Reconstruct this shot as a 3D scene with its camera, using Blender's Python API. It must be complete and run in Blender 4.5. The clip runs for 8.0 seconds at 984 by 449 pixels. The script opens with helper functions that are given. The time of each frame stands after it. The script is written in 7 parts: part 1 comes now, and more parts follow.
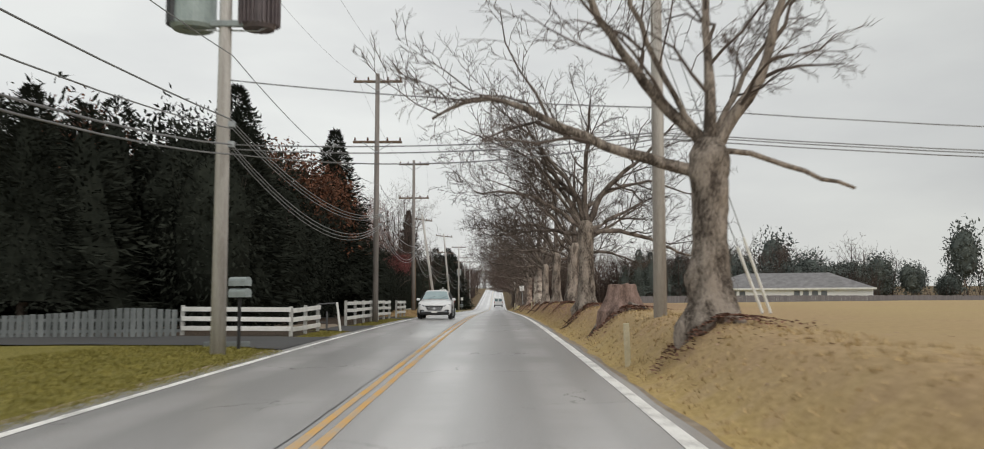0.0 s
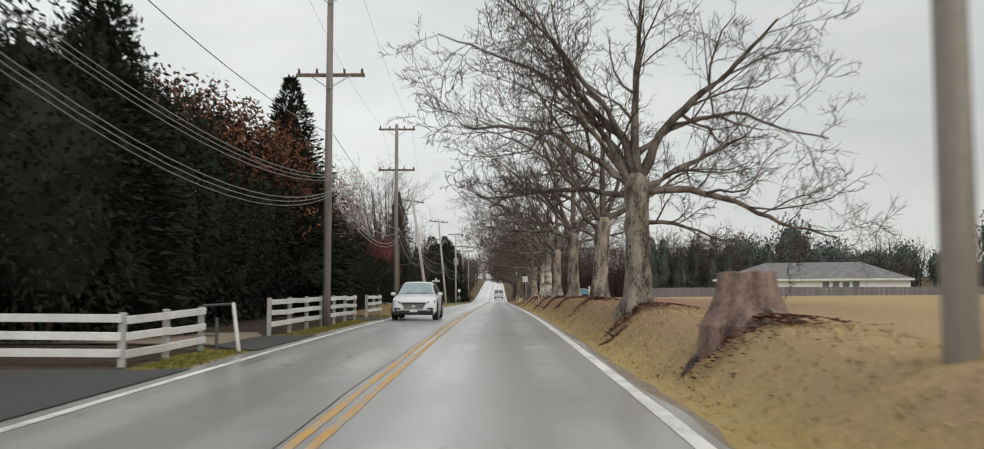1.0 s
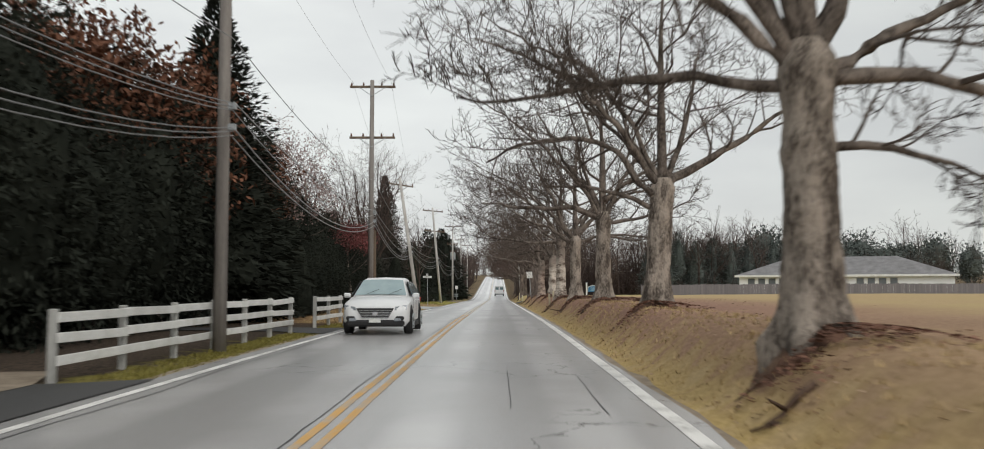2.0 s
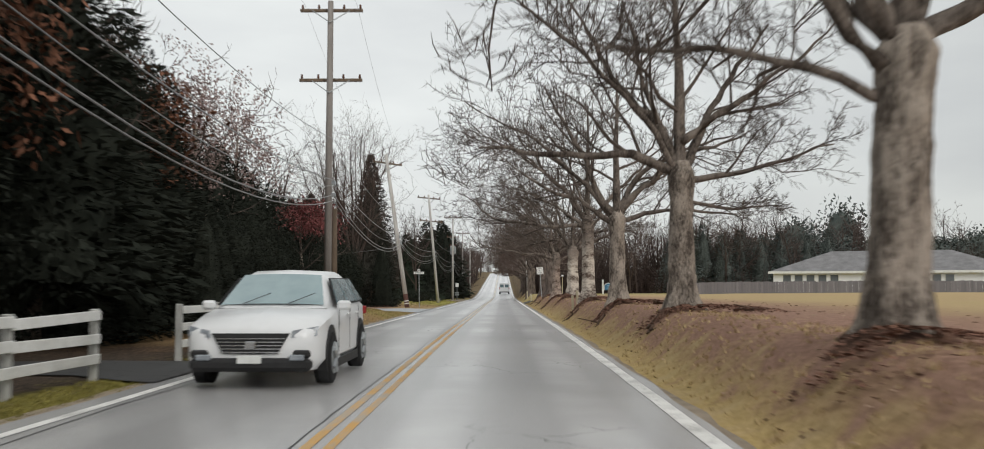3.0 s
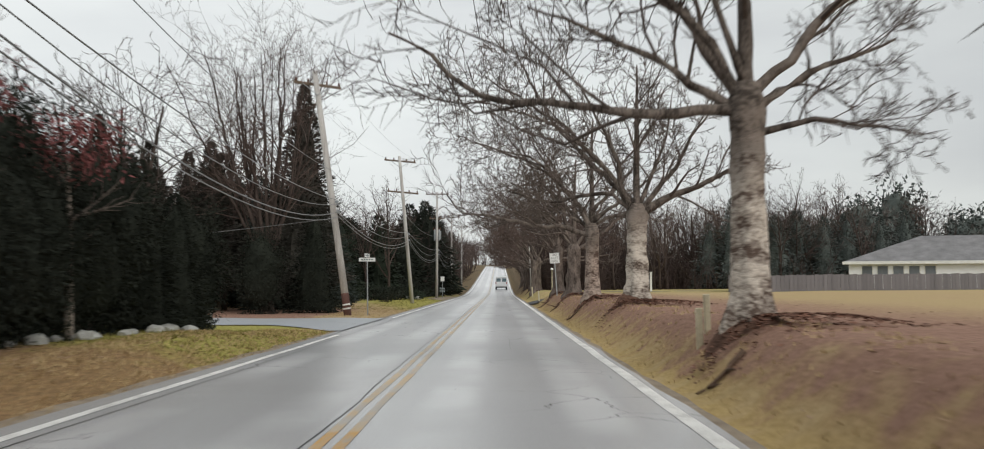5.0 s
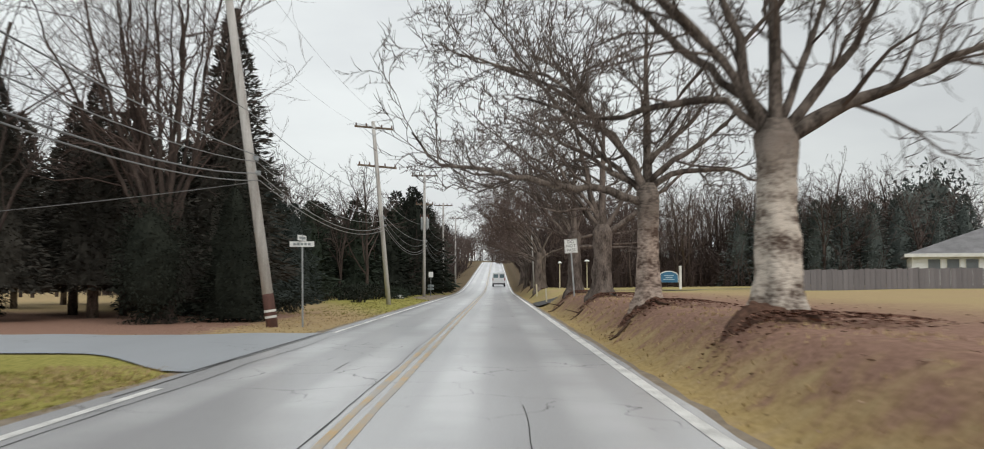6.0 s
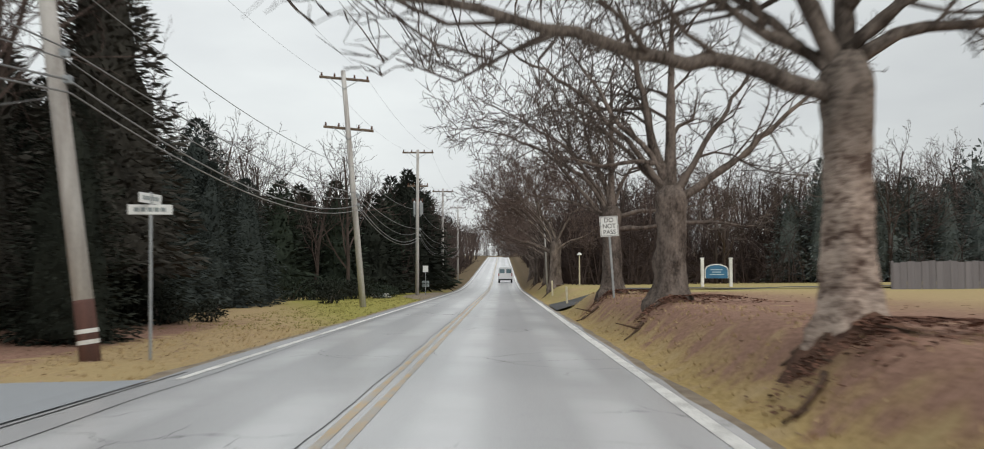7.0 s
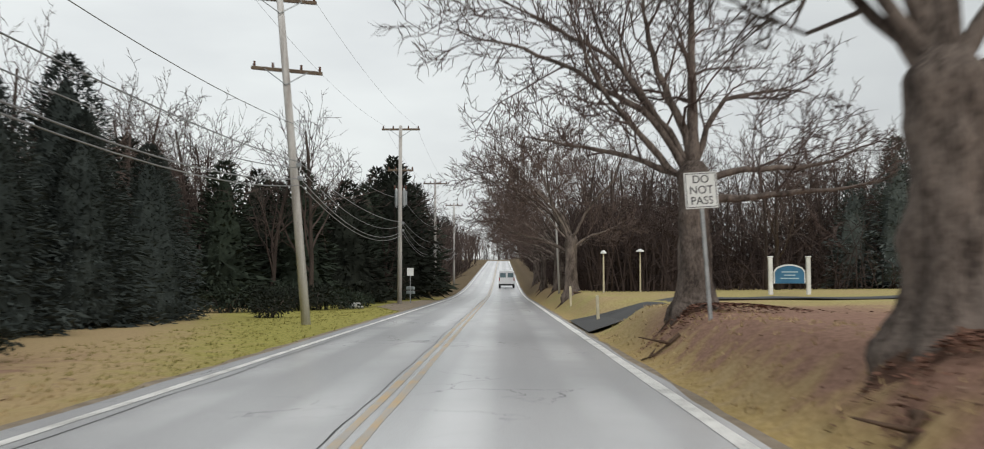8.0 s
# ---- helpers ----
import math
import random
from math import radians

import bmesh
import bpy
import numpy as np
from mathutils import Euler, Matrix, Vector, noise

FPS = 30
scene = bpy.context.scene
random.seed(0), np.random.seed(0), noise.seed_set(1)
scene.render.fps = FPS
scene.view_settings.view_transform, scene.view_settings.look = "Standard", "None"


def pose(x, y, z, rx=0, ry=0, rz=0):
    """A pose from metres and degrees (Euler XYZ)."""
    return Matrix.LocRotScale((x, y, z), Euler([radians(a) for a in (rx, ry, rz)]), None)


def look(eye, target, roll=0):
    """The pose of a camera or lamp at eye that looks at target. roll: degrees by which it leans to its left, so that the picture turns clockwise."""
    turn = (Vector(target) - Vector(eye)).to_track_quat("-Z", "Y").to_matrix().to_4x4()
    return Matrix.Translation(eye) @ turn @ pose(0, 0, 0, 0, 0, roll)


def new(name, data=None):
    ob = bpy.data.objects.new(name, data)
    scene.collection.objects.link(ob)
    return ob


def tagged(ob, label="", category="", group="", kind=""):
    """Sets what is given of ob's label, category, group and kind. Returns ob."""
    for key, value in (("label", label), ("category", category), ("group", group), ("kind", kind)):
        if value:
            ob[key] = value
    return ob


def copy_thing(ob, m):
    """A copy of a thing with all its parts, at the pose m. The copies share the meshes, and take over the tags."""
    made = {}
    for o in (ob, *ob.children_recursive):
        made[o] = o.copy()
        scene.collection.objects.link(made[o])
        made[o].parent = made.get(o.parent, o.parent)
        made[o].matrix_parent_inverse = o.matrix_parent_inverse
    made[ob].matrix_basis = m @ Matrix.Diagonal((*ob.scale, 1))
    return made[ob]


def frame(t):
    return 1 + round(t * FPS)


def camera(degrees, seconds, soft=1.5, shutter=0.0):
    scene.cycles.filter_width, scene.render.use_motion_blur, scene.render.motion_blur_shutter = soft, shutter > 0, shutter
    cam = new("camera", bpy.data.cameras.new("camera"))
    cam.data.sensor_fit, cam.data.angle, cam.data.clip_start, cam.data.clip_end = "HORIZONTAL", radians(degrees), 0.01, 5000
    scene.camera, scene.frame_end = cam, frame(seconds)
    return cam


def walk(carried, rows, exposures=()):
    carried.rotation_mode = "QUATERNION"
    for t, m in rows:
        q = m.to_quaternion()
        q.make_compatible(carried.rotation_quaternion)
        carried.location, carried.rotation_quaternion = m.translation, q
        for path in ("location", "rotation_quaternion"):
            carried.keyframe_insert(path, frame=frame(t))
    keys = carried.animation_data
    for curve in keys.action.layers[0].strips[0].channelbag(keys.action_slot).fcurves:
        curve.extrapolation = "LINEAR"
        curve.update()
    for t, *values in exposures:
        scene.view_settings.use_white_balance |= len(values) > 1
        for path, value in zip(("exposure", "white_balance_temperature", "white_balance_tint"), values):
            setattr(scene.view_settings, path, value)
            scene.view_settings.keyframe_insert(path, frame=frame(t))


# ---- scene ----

# ---------------------------------------------------------------- camera
cam = camera(54.0, 8.0, soft=1.0, shutter=0.35)
walk(cam, [
    (0.0, pose(0.157, 0.00, 0.626, 94.898, 0, 0.327)),
    (0.5, pose(0.145, 6.70, 0.766, 94.916, 0, 0.328)),
    (1.0, pose(0.139, 13.37, 0.893, 94.354, 0, 0.339)),
    (1.5, pose(0.119, 19.59, 1.000, 94.204, 0, 0.326)),
    (3.0, pose(0.043, 40.15, 1.272, 93.946, 0, 0.636)),
    (3.5, pose(0.010, 46.65, 1.332, 93.997, 0, 0.792)),
    (4.0, pose(-0.039, 53.01, 1.379, 93.845, 0, 0.689)),
    (4.5, pose(-0.039, 59.56, 1.415, 93.720, 0, 0.556)),
    (6.0, pose(-0.119, 81.12, 1.450, 93.379, 0, 0.225)),
    (6.5, pose(-0.107, 87.75, 1.450, 93.354, 0, 0.301)),
    (7.0, pose(-0.092, 94.50, 1.450, 93.120, 0, 0.604)),
    (7.5, pose(-0.162, 101.39, 1.450, 93.354, 0, 0.695)),
    (8.0, pose(-0.201, 108.23, 1.450, 93.401, 0, 0.609)),
], exposures=[(0.0, -0.19, 6540, 10.5), (1.5, -0.16, 6480, 10), (3.0, -0.14, 6430, 9.8), (4.5, -0.13, 6410, 9.8), (6.0, -0.11, 6360, 9.6), (8.0, -0.14, 6360, 9.6)])

# ---------------------------------------------------------------- light: bright overcast winter sky
SUN_EL, SUN_ROT = radians(40), radians(150)
world = bpy.data.worlds.new("overcast_sky")
scene.world = world
world.use_nodes = True
wn, wl = world.node_tree.nodes, world.node_tree.links
wn.clear()
w_out = wn.new("ShaderNodeOutputWorld")
w_bg = wn.new("ShaderNodeBackground")
w_sky = wn.new("ShaderNodeTexSky")
w_sky.sky_type = "NISHITA"
w_sky.sun_disc = False
w_sky.sun_elevation, w_sky.sun_rotation = SUN_EL, SUN_ROT
w_sky.dust_density, w_sky.air_density = 3.0, 1.0
w_scale = wn.new("ShaderNodeMixRGB")
w_scale.blend_type = "MULTIPLY"
w_scale.inputs[0].default_value = 1.0
w_scale.inputs[2].default_value = (0.1, 0.1, 0.1, 1)
w_co = wn.new("ShaderNodeTexCoord")
w_map = wn.new("ShaderNodeMapping")
w_map.inputs["Scale"].default_value = (1.6, 1.6, 5.0)
w_noise = wn.new("ShaderNodeTexNoise")
w_noise.inputs["Scale"].default_value = 1.7
w_noise.inputs["Detail"].default_value = 6.0
w_ramp = wn.new("ShaderNodeValToRGB")
w_ramp.color_ramp.elements[0].position, w_ramp.color_ramp.elements[0].color = 0.30, (0.79, 0.802, 0.795, 1)
w_ramp.color_ramp.elements[1].position, w_ramp.color_ramp.elements[1].color = 0.60, (0.97, 0.99, 0.955, 1)
w_mix = wn.new("ShaderNodeMixRGB")
w_mix.inputs[0].default_value = 0.88
wl.new(w_co.outputs["Generated"], w_map.inputs["Vector"])
wl.new(w_map.outputs["Vector"], w_noise.inputs["Vector"])
wl.new(w_noise.outputs["Fac"], w_ramp.inputs["Fac"])
wl.new(w_sky.outputs["Color"], w_scale.inputs[1])
wl.new(w_scale.outputs["Color"], w_mix.inputs[1])
# the cloud is thinner ahead to the left, thicker to the right
w_sep = wn.new("ShaderNodeSeparateXYZ")
wl.new(w_co.outputs["Generated"], w_sep.inputs[0])
w_side = wn.new("ShaderNodeMapRange")
w_side.interpolation_type = "SMOOTHSTEP"
for w_slot, w_val in (("From Min", -0.15), ("From Max", 0.75), ("To Min", 1.04), ("To Max", 0.75)):
    w_side.inputs[w_slot].default_value = w_val
wl.new(w_sep.outputs["X"], w_side.inputs["Value"])
w_thick = wn.new("ShaderNodeMixRGB")
w_thick.blend_type = "MULTIPLY"
w_thick.inputs[0].default_value = 1.0
wl.new(w_ramp.outputs["Color"], w_thick.inputs[1])
wl.new(w_side.outputs["Result"], w_thick.inputs[2])
wl.new(w_thick.outputs["Color"], w_mix.inputs[2])
wl.new(w_mix.outputs["Color"], w_bg.inputs["Color"])
w_bg.inputs["Strength"].default_value = 1.0
wl.new(w_bg.outputs["Background"], w_out.inputs["Surface"])

sun = new("sun", bpy.data.lights.new("sun", "SUN"))
sun.data.energy, sun.data.angle, sun.data.color = 1.4, radians(30), (1.0, 0.96, 0.9)
sun.matrix_world = look((0, 0, 60), (-math.sin(SUN_ROT) * math.cos(SUN_EL), -math.cos(SUN_ROT) * math.cos(SUN_EL), 60 - math.sin(SUN_EL)))


# ---------------------------------------------------------------- materials
def material(name, base, dark=None, scale=3.0, fine=40.0, rough=0.9, bump=0.3, spec=0.3, metal=0.0, stretch=(1, 1, 1), random_amount=0.0, island=0.0, contrast=(0.35, 0.65), above=None):
    """Two colours mixed by coarse and fine noise, with bump; optional variation by object or by island.
    above: (base, dark, low, high), two other colours that take over from one height on the thing to another."""
    m = bpy.data.materials.new(name)
    m.use_nodes = True
    n, l = m.node_tree.nodes, m.node_tree.links
    b = n["Principled BSDF"]
    dark = dark or tuple(c * 0.6 for c in base)
    geo = n.new("ShaderNodeNewGeometry")
    mp = n.new("ShaderNodeMapping")
    mp.inputs["Scale"].default_value = stretch
    l.new(geo.outputs["Position"], mp.inputs["Vector"])
    t1, t2 = n.new("ShaderNodeTexNoise"), n.new("ShaderNodeTexNoise")
    t1.inputs["Scale"].default_value, t1.inputs["Detail"].default_value = scale, 5
    t2.inputs["Scale"].default_value, t2.inputs["Detail"].default_value = fine, 3
    add = n.new("ShaderNodeMath")
    add.operation = "MULTIPLY_ADD"
    add.inputs[1].default_value = 0.6
    half = n.new("ShaderNodeMath")
    half.operation = "MULTIPLY"
    half.inputs[1].default_value = 0.4
    l.new(mp.outputs["Vector"], t1.inputs["Vector"])
    l.new(mp.outputs["Vector"], t2.inputs["Vector"])
    l.new(t2.outputs["Fac"], half.inputs[0])
    l.new(t1.outputs["Fac"], add.inputs[0])
    l.new(half.outputs["Value"], add.inputs[2])
    rmp = n.new("ShaderNodeValToRGB")
    rmp.color_ramp.elements[0].position, rmp.color_ramp.elements[0].color = contrast[0], (*dark, 1)
    rmp.color_ramp.elements[1].position, rmp.color_ramp.elements[1].color = contrast[1], (*base, 1)
    l.new(add.outputs["Value"], rmp.inputs["Fac"])
    col = rmp.outputs["Color"]
    if above:
        upper = n.new("ShaderNodeValToRGB")
        upper.color_ramp.elements[0].position, upper.color_ramp.elements[0].color = contrast[0], (*above[1], 1)
        upper.color_ramp.elements[1].position, upper.color_ramp.elements[1].color = contrast[1], (*above[0], 1)
        l.new(add.outputs["Value"], upper.inputs["Fac"])
        where, xyz, ragged = n.new("ShaderNodeTexCoord"), n.new("ShaderNodeSeparateXYZ"), n.new("ShaderNodeMath")
        l.new(where.outputs["Object"], xyz.inputs["Vector"])
        ragged.operation = "MULTIPLY_ADD"
        ragged.inputs[1].default_value = 2.4
        l.new(add.outputs["Value"], ragged.inputs[0])
        l.new(xyz.outputs["Z"], ragged.inputs[2])
        share = n.new("ShaderNodeMapRange")
        share.inputs["From Min"].default_value, share.inputs["From Max"].default_value = above[2] + 1.2, above[3] + 1.2
        l.new(ragged.outputs["Value"], share.inputs["Value"])
        mixed = n.new("ShaderNodeMixRGB")
        l.new(share.outputs["Result"], mixed.inputs["Fac"])
        l.new(col, mixed.inputs["Color1"])
        l.new(upper.outputs["Color"], mixed.inputs["Color2"])
        col = mixed.outputs["Color"]
    if random_amount or island:
        hsv = n.new("ShaderNodeHueSaturation")
        rng = n.new("ShaderNodeMapRange")
        amount = random_amount or island
        rng.inputs["To Min"].default_value, rng.inputs["To Max"].default_value = 1 - amount, 1 + amount
        if island:
            l.new(geo.outputs["Random Per Island"], rng.inputs["Value"])
        else:
            info = n.new("ShaderNodeObjectInfo")
            l.new(info.outputs["Random"], rng.inputs["Value"])
        l.new(rng.outputs["Result"], hsv.inputs["Value"])
        l.new(col, hsv.inputs["Color"])
        col = hsv.outputs["Color"]
    l.new(col, b.inputs["Base Color"])
    b.inputs["Roughness"].default_value = rough
    b.inputs["Specular IOR Level"].default_value = spec
    b.inputs["Metallic"].default_value = metal
    if bump:
        bp = n.new("ShaderNodeBump")
        bp.inputs["Strength"].default_value, bp.inputs["Distance"].default_value = min(bump, 1.0), 0.02 * max(bump, 1.0)
        l.new(add.outputs["Value"], bp.inputs["Height"])
        l.new(bp.outputs["Normal"], b.inputs["Normal"])
    return m


M_BARK = material("grey_brown_bark", (0.33, 0.283, 0.24), (0.07, 0.057, 0.048), 3.0, 22, 0.95, 3.0, 0.1, stretch=(1.3, 1.3, 0.5), random_amount=0.15, contrast=(0.40, 0.58))
# limb bark darkened: backlit shade against the sky put into the colour
M_LIMB = material("backlit_limb_bark", (0.20, 0.168, 0.145), (0.05, 0.041, 0.035), 3.0, 20, 0.95, 2.6, 0.1, stretch=(1.3, 1.3, 0.6), random_amount=0.15, contrast=(0.40, 0.60))
M_STUMP = material("pinkish_brown_stump_wood", (0.29, 0.205, 0.175), (0.11, 0.076, 0.064), 3.0, 20, 0.95, 2.0, 0.1, stretch=(1.6, 1.6, 0.6), contrast=(0.38, 0.62))
M_BROWNBARK = material("brown_grey_bark", (0.20, 0.163, 0.14), (0.055, 0.044, 0.038), 3.0, 22, 0.95, 2.6, 0.1, stretch=(1.3, 1.3, 0.5), random_amount=0.15, contrast=(0.38, 0.60))
BROWN_ABOVE = ((0.22, 0.183, 0.157), (0.055, 0.045, 0.038))
M_PALEBARK = material("pale_flaking_bark", (0.58, 0.52, 0.45), (0.11, 0.08, 0.065), 1.8, 10, 0.95, 2.4, 0.1, stretch=(0.9, 0.9, 1.9), contrast=(0.40, 0.58), above=(*BROWN_ABOVE, 1.9, 2.8))
M_TANBARK = material("tan_flaking_bark", (0.46, 0.37, 0.31), (0.10, 0.068, 0.055), 1.8, 10, 0.95, 2.4, 0.1, stretch=(0.9, 0.9, 1.9), contrast=(0.40, 0.58), above=(*BROWN_ABOVE, 1.5, 2.4))
M_DARKBARK = material("dark_brown_bark", (0.10, 0.076, 0.066), (0.04, 0.032, 0.028), 3.4, 20, 0.95, 2.0, 0.1, stretch=(1.3, 1.3, 0.3))
M_TWIG = material("twig_bark", (0.155, 0.127, 0.109), (0.058, 0.048, 0.042), 1.5, 9, 0.95, 0, 0.1, random_amount=0.2)
M_BROWNTWIG = material("brown_twig_bark", (0.17, 0.125, 0.108), (0.075, 0.056, 0.05), 1.5, 9, 0.95, 0, 0.1, random_amount=0.2)
M_FARTWIG = material("brown_far_twigs", (0.125, 0.094, 0.082), (0.06, 0.046, 0.041), 0.4, 4, 0.95, 0, 0.1, random_amount=0.25)
M_PALELEAF = material("pale_pinkish_dead_leaves", (0.38, 0.28, 0.26), (0.20, 0.135, 0.12), 0.9, 8, 0.9, 0, 0.1, island=0.2)
M_BRUSH = material("dark_brush", (0.075, 0.054, 0.048), (0.035, 0.027, 0.025), 0.4, 4, 0.95, 0, 0.1)
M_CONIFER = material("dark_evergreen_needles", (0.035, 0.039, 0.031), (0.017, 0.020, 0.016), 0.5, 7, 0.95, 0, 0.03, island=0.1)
M_DUSKY = material("brownish_evergreen_needles", (0.082, 0.077, 0.066), (0.042, 0.040, 0.034), 0.5, 7, 0.95, 0, 0.03, island=0.15)
M_ROOT = material("dark_root_bark", (0.15, 0.10, 0.072), (0.06, 0.04, 0.03), 3.4, 20, 0.95, 1.5, 0.1)
M_MOUND = material("dark_reddish_earth", (0.17, 0.098, 0.07), (0.06, 0.036, 0.028), 3.2, 18, 0.97, 3.0, 0.05, contrast=(0.36, 0.62))
M_GREENER = material("green_evergreen_needles", (0.05, 0.064, 0.046), (0.024, 0.031, 0.023), 0.5, 7, 0.95, 0, 0.08, island=0.3)
# far needles paled towards grey: distance haze mixed into the colour
M_FARPINE = material("haze_paled_green_needles", (0.125, 0.143, 0.132), (0.07, 0.082, 0.076), 0.5, 7, 0.95, 0, 0.08, island=0.2)
M_SPRUCE = material("blue_grey_evergreen_needles", (0.066, 0.078, 0.072), (0.034, 0.041, 0.038), 0.5, 7, 0.95, 0, 0.04, island=0.15)
M_RUSSET = material("russet_dead_leaves", (0.19, 0.088, 0.055), (0.08, 0.04, 0.026), 0.7, 8, 0.9, 0, 0.1, island=0.4)
M_REDLEAF = material("dusty_red_leaves", (0.30, 0.11, 0.105), (0.14, 0.05, 0.05), 0.9, 8, 0.9, 0, 0.1, island=0.35)
M_POLE = material("weathered_pole_wood", (0.56, 0.545, 0.52), (0.29, 0.265, 0.245), 1.6, 30, 0.9, 0.5, 0.15, stretch=(4, 4, 0.25), random_amount=0.15)
M_GREYPOLE = material("dark_grey_pole_wood", (0.30, 0.275, 0.255), (0.16, 0.145, 0.135), 1.6, 30, 0.9, 0.5, 0.15, stretch=(4, 4, 0.25))
M_DARKPOLE = material("brown_pole_wood", (0.20, 0.15, 0.11), (0.10, 0.075, 0.055), 1.6, 30, 0.9, 0.5, 0.15, stretch=(4, 4, 0.25))
M_REDPOLE = material("reddish_stained_wood", (0.17, 0.09, 0.075), (0.09, 0.055, 0.05), 1.6, 30, 0.9, 0.5, 0.15, stretch=(4, 4, 0.25))
M_WHITE = material("white_fence_paint", (0.80, 0.80, 0.78), (0.58, 0.58, 0.55), 2.0, 25, 0.6, 0.15, 0.35, random_amount=0.08)
M_GREYPOST = material("greyed_white_posts", (0.50, 0.50, 0.48), (0.30, 0.30, 0.28), 3.0, 25, 0.8, 0.3, 0.2, stretch=(2, 2, 0.5), random_amount=0.12)
M_PICKET = material("weathered_grey_boards", (0.19, 0.205, 0.205), (0.10, 0.11, 0.11), 2.0, 25, 0.9, 0.4, 0.15, stretch=(3, 3, 0.3), random_amount=0.22)
M_TRIM = material("black_plastic_trim", (0.03, 0.03, 0.032), (0.02, 0.02, 0.02), 6, 30, 0.6, 0.1, 0.3)
# cable grey lifted: the sky's pale reflection is put into the base
M_WIRE = material("sky_paled_cable", (0.17, 0.17, 0.17), (0.11, 0.11, 0.11), 1, 5, 0.42, 0, 0.5)
M_STEEL = material("galvanised_steel", (0.46, 0.48, 0.49), (0.30, 0.32, 0.33), 5, 40, 0.45, 0.1, 0.5, metal=0.8)
M_CAN = material("grey_enamel", (0.30, 0.34, 0.34), (0.2, 0.23, 0.23), 4, 30, 0.45, 0.1, 0.4)
M_BROWNCAN = material("brown_grey_ribs", (0.17, 0.14, 0.145), (0.10, 0.085, 0.09), 4, 30, 0.5, 0.1, 0.4)
M_PALECAN = material("pale_green_enamel", (0.36, 0.43, 0.42), (0.25, 0.30, 0.30), 4, 30, 0.4, 0.1, 0.4)
M_DARKCAN = material("dark_grey_ribs", (0.10, 0.105, 0.11), (0.06, 0.06, 0.065), 4, 30, 0.5, 0.1, 0.4)
M_SIGNWHITE = material("white_sign_face", (0.78, 0.79, 0.77), (0.66, 0.67, 0.65), 2, 20, 0.5, 0, 0.4)
M_PORCELAIN = material("brown_porcelain", (0.12, 0.05, 0.03), (0.08, 0.03, 0.02), 3, 10, 0.25, 0, 0.5)


def smooth_mask(n, l, socket, lo, hi):
    r = n.new("ShaderNodeMapRange")
    r.interpolation_type = "SMOOTHSTEP"
    r.inputs["From Min"].default_value, r.inputs["From Max"].default_value = lo, hi
    l.new(socket, r.inputs["Value"])
    return r.outputs["Result"]


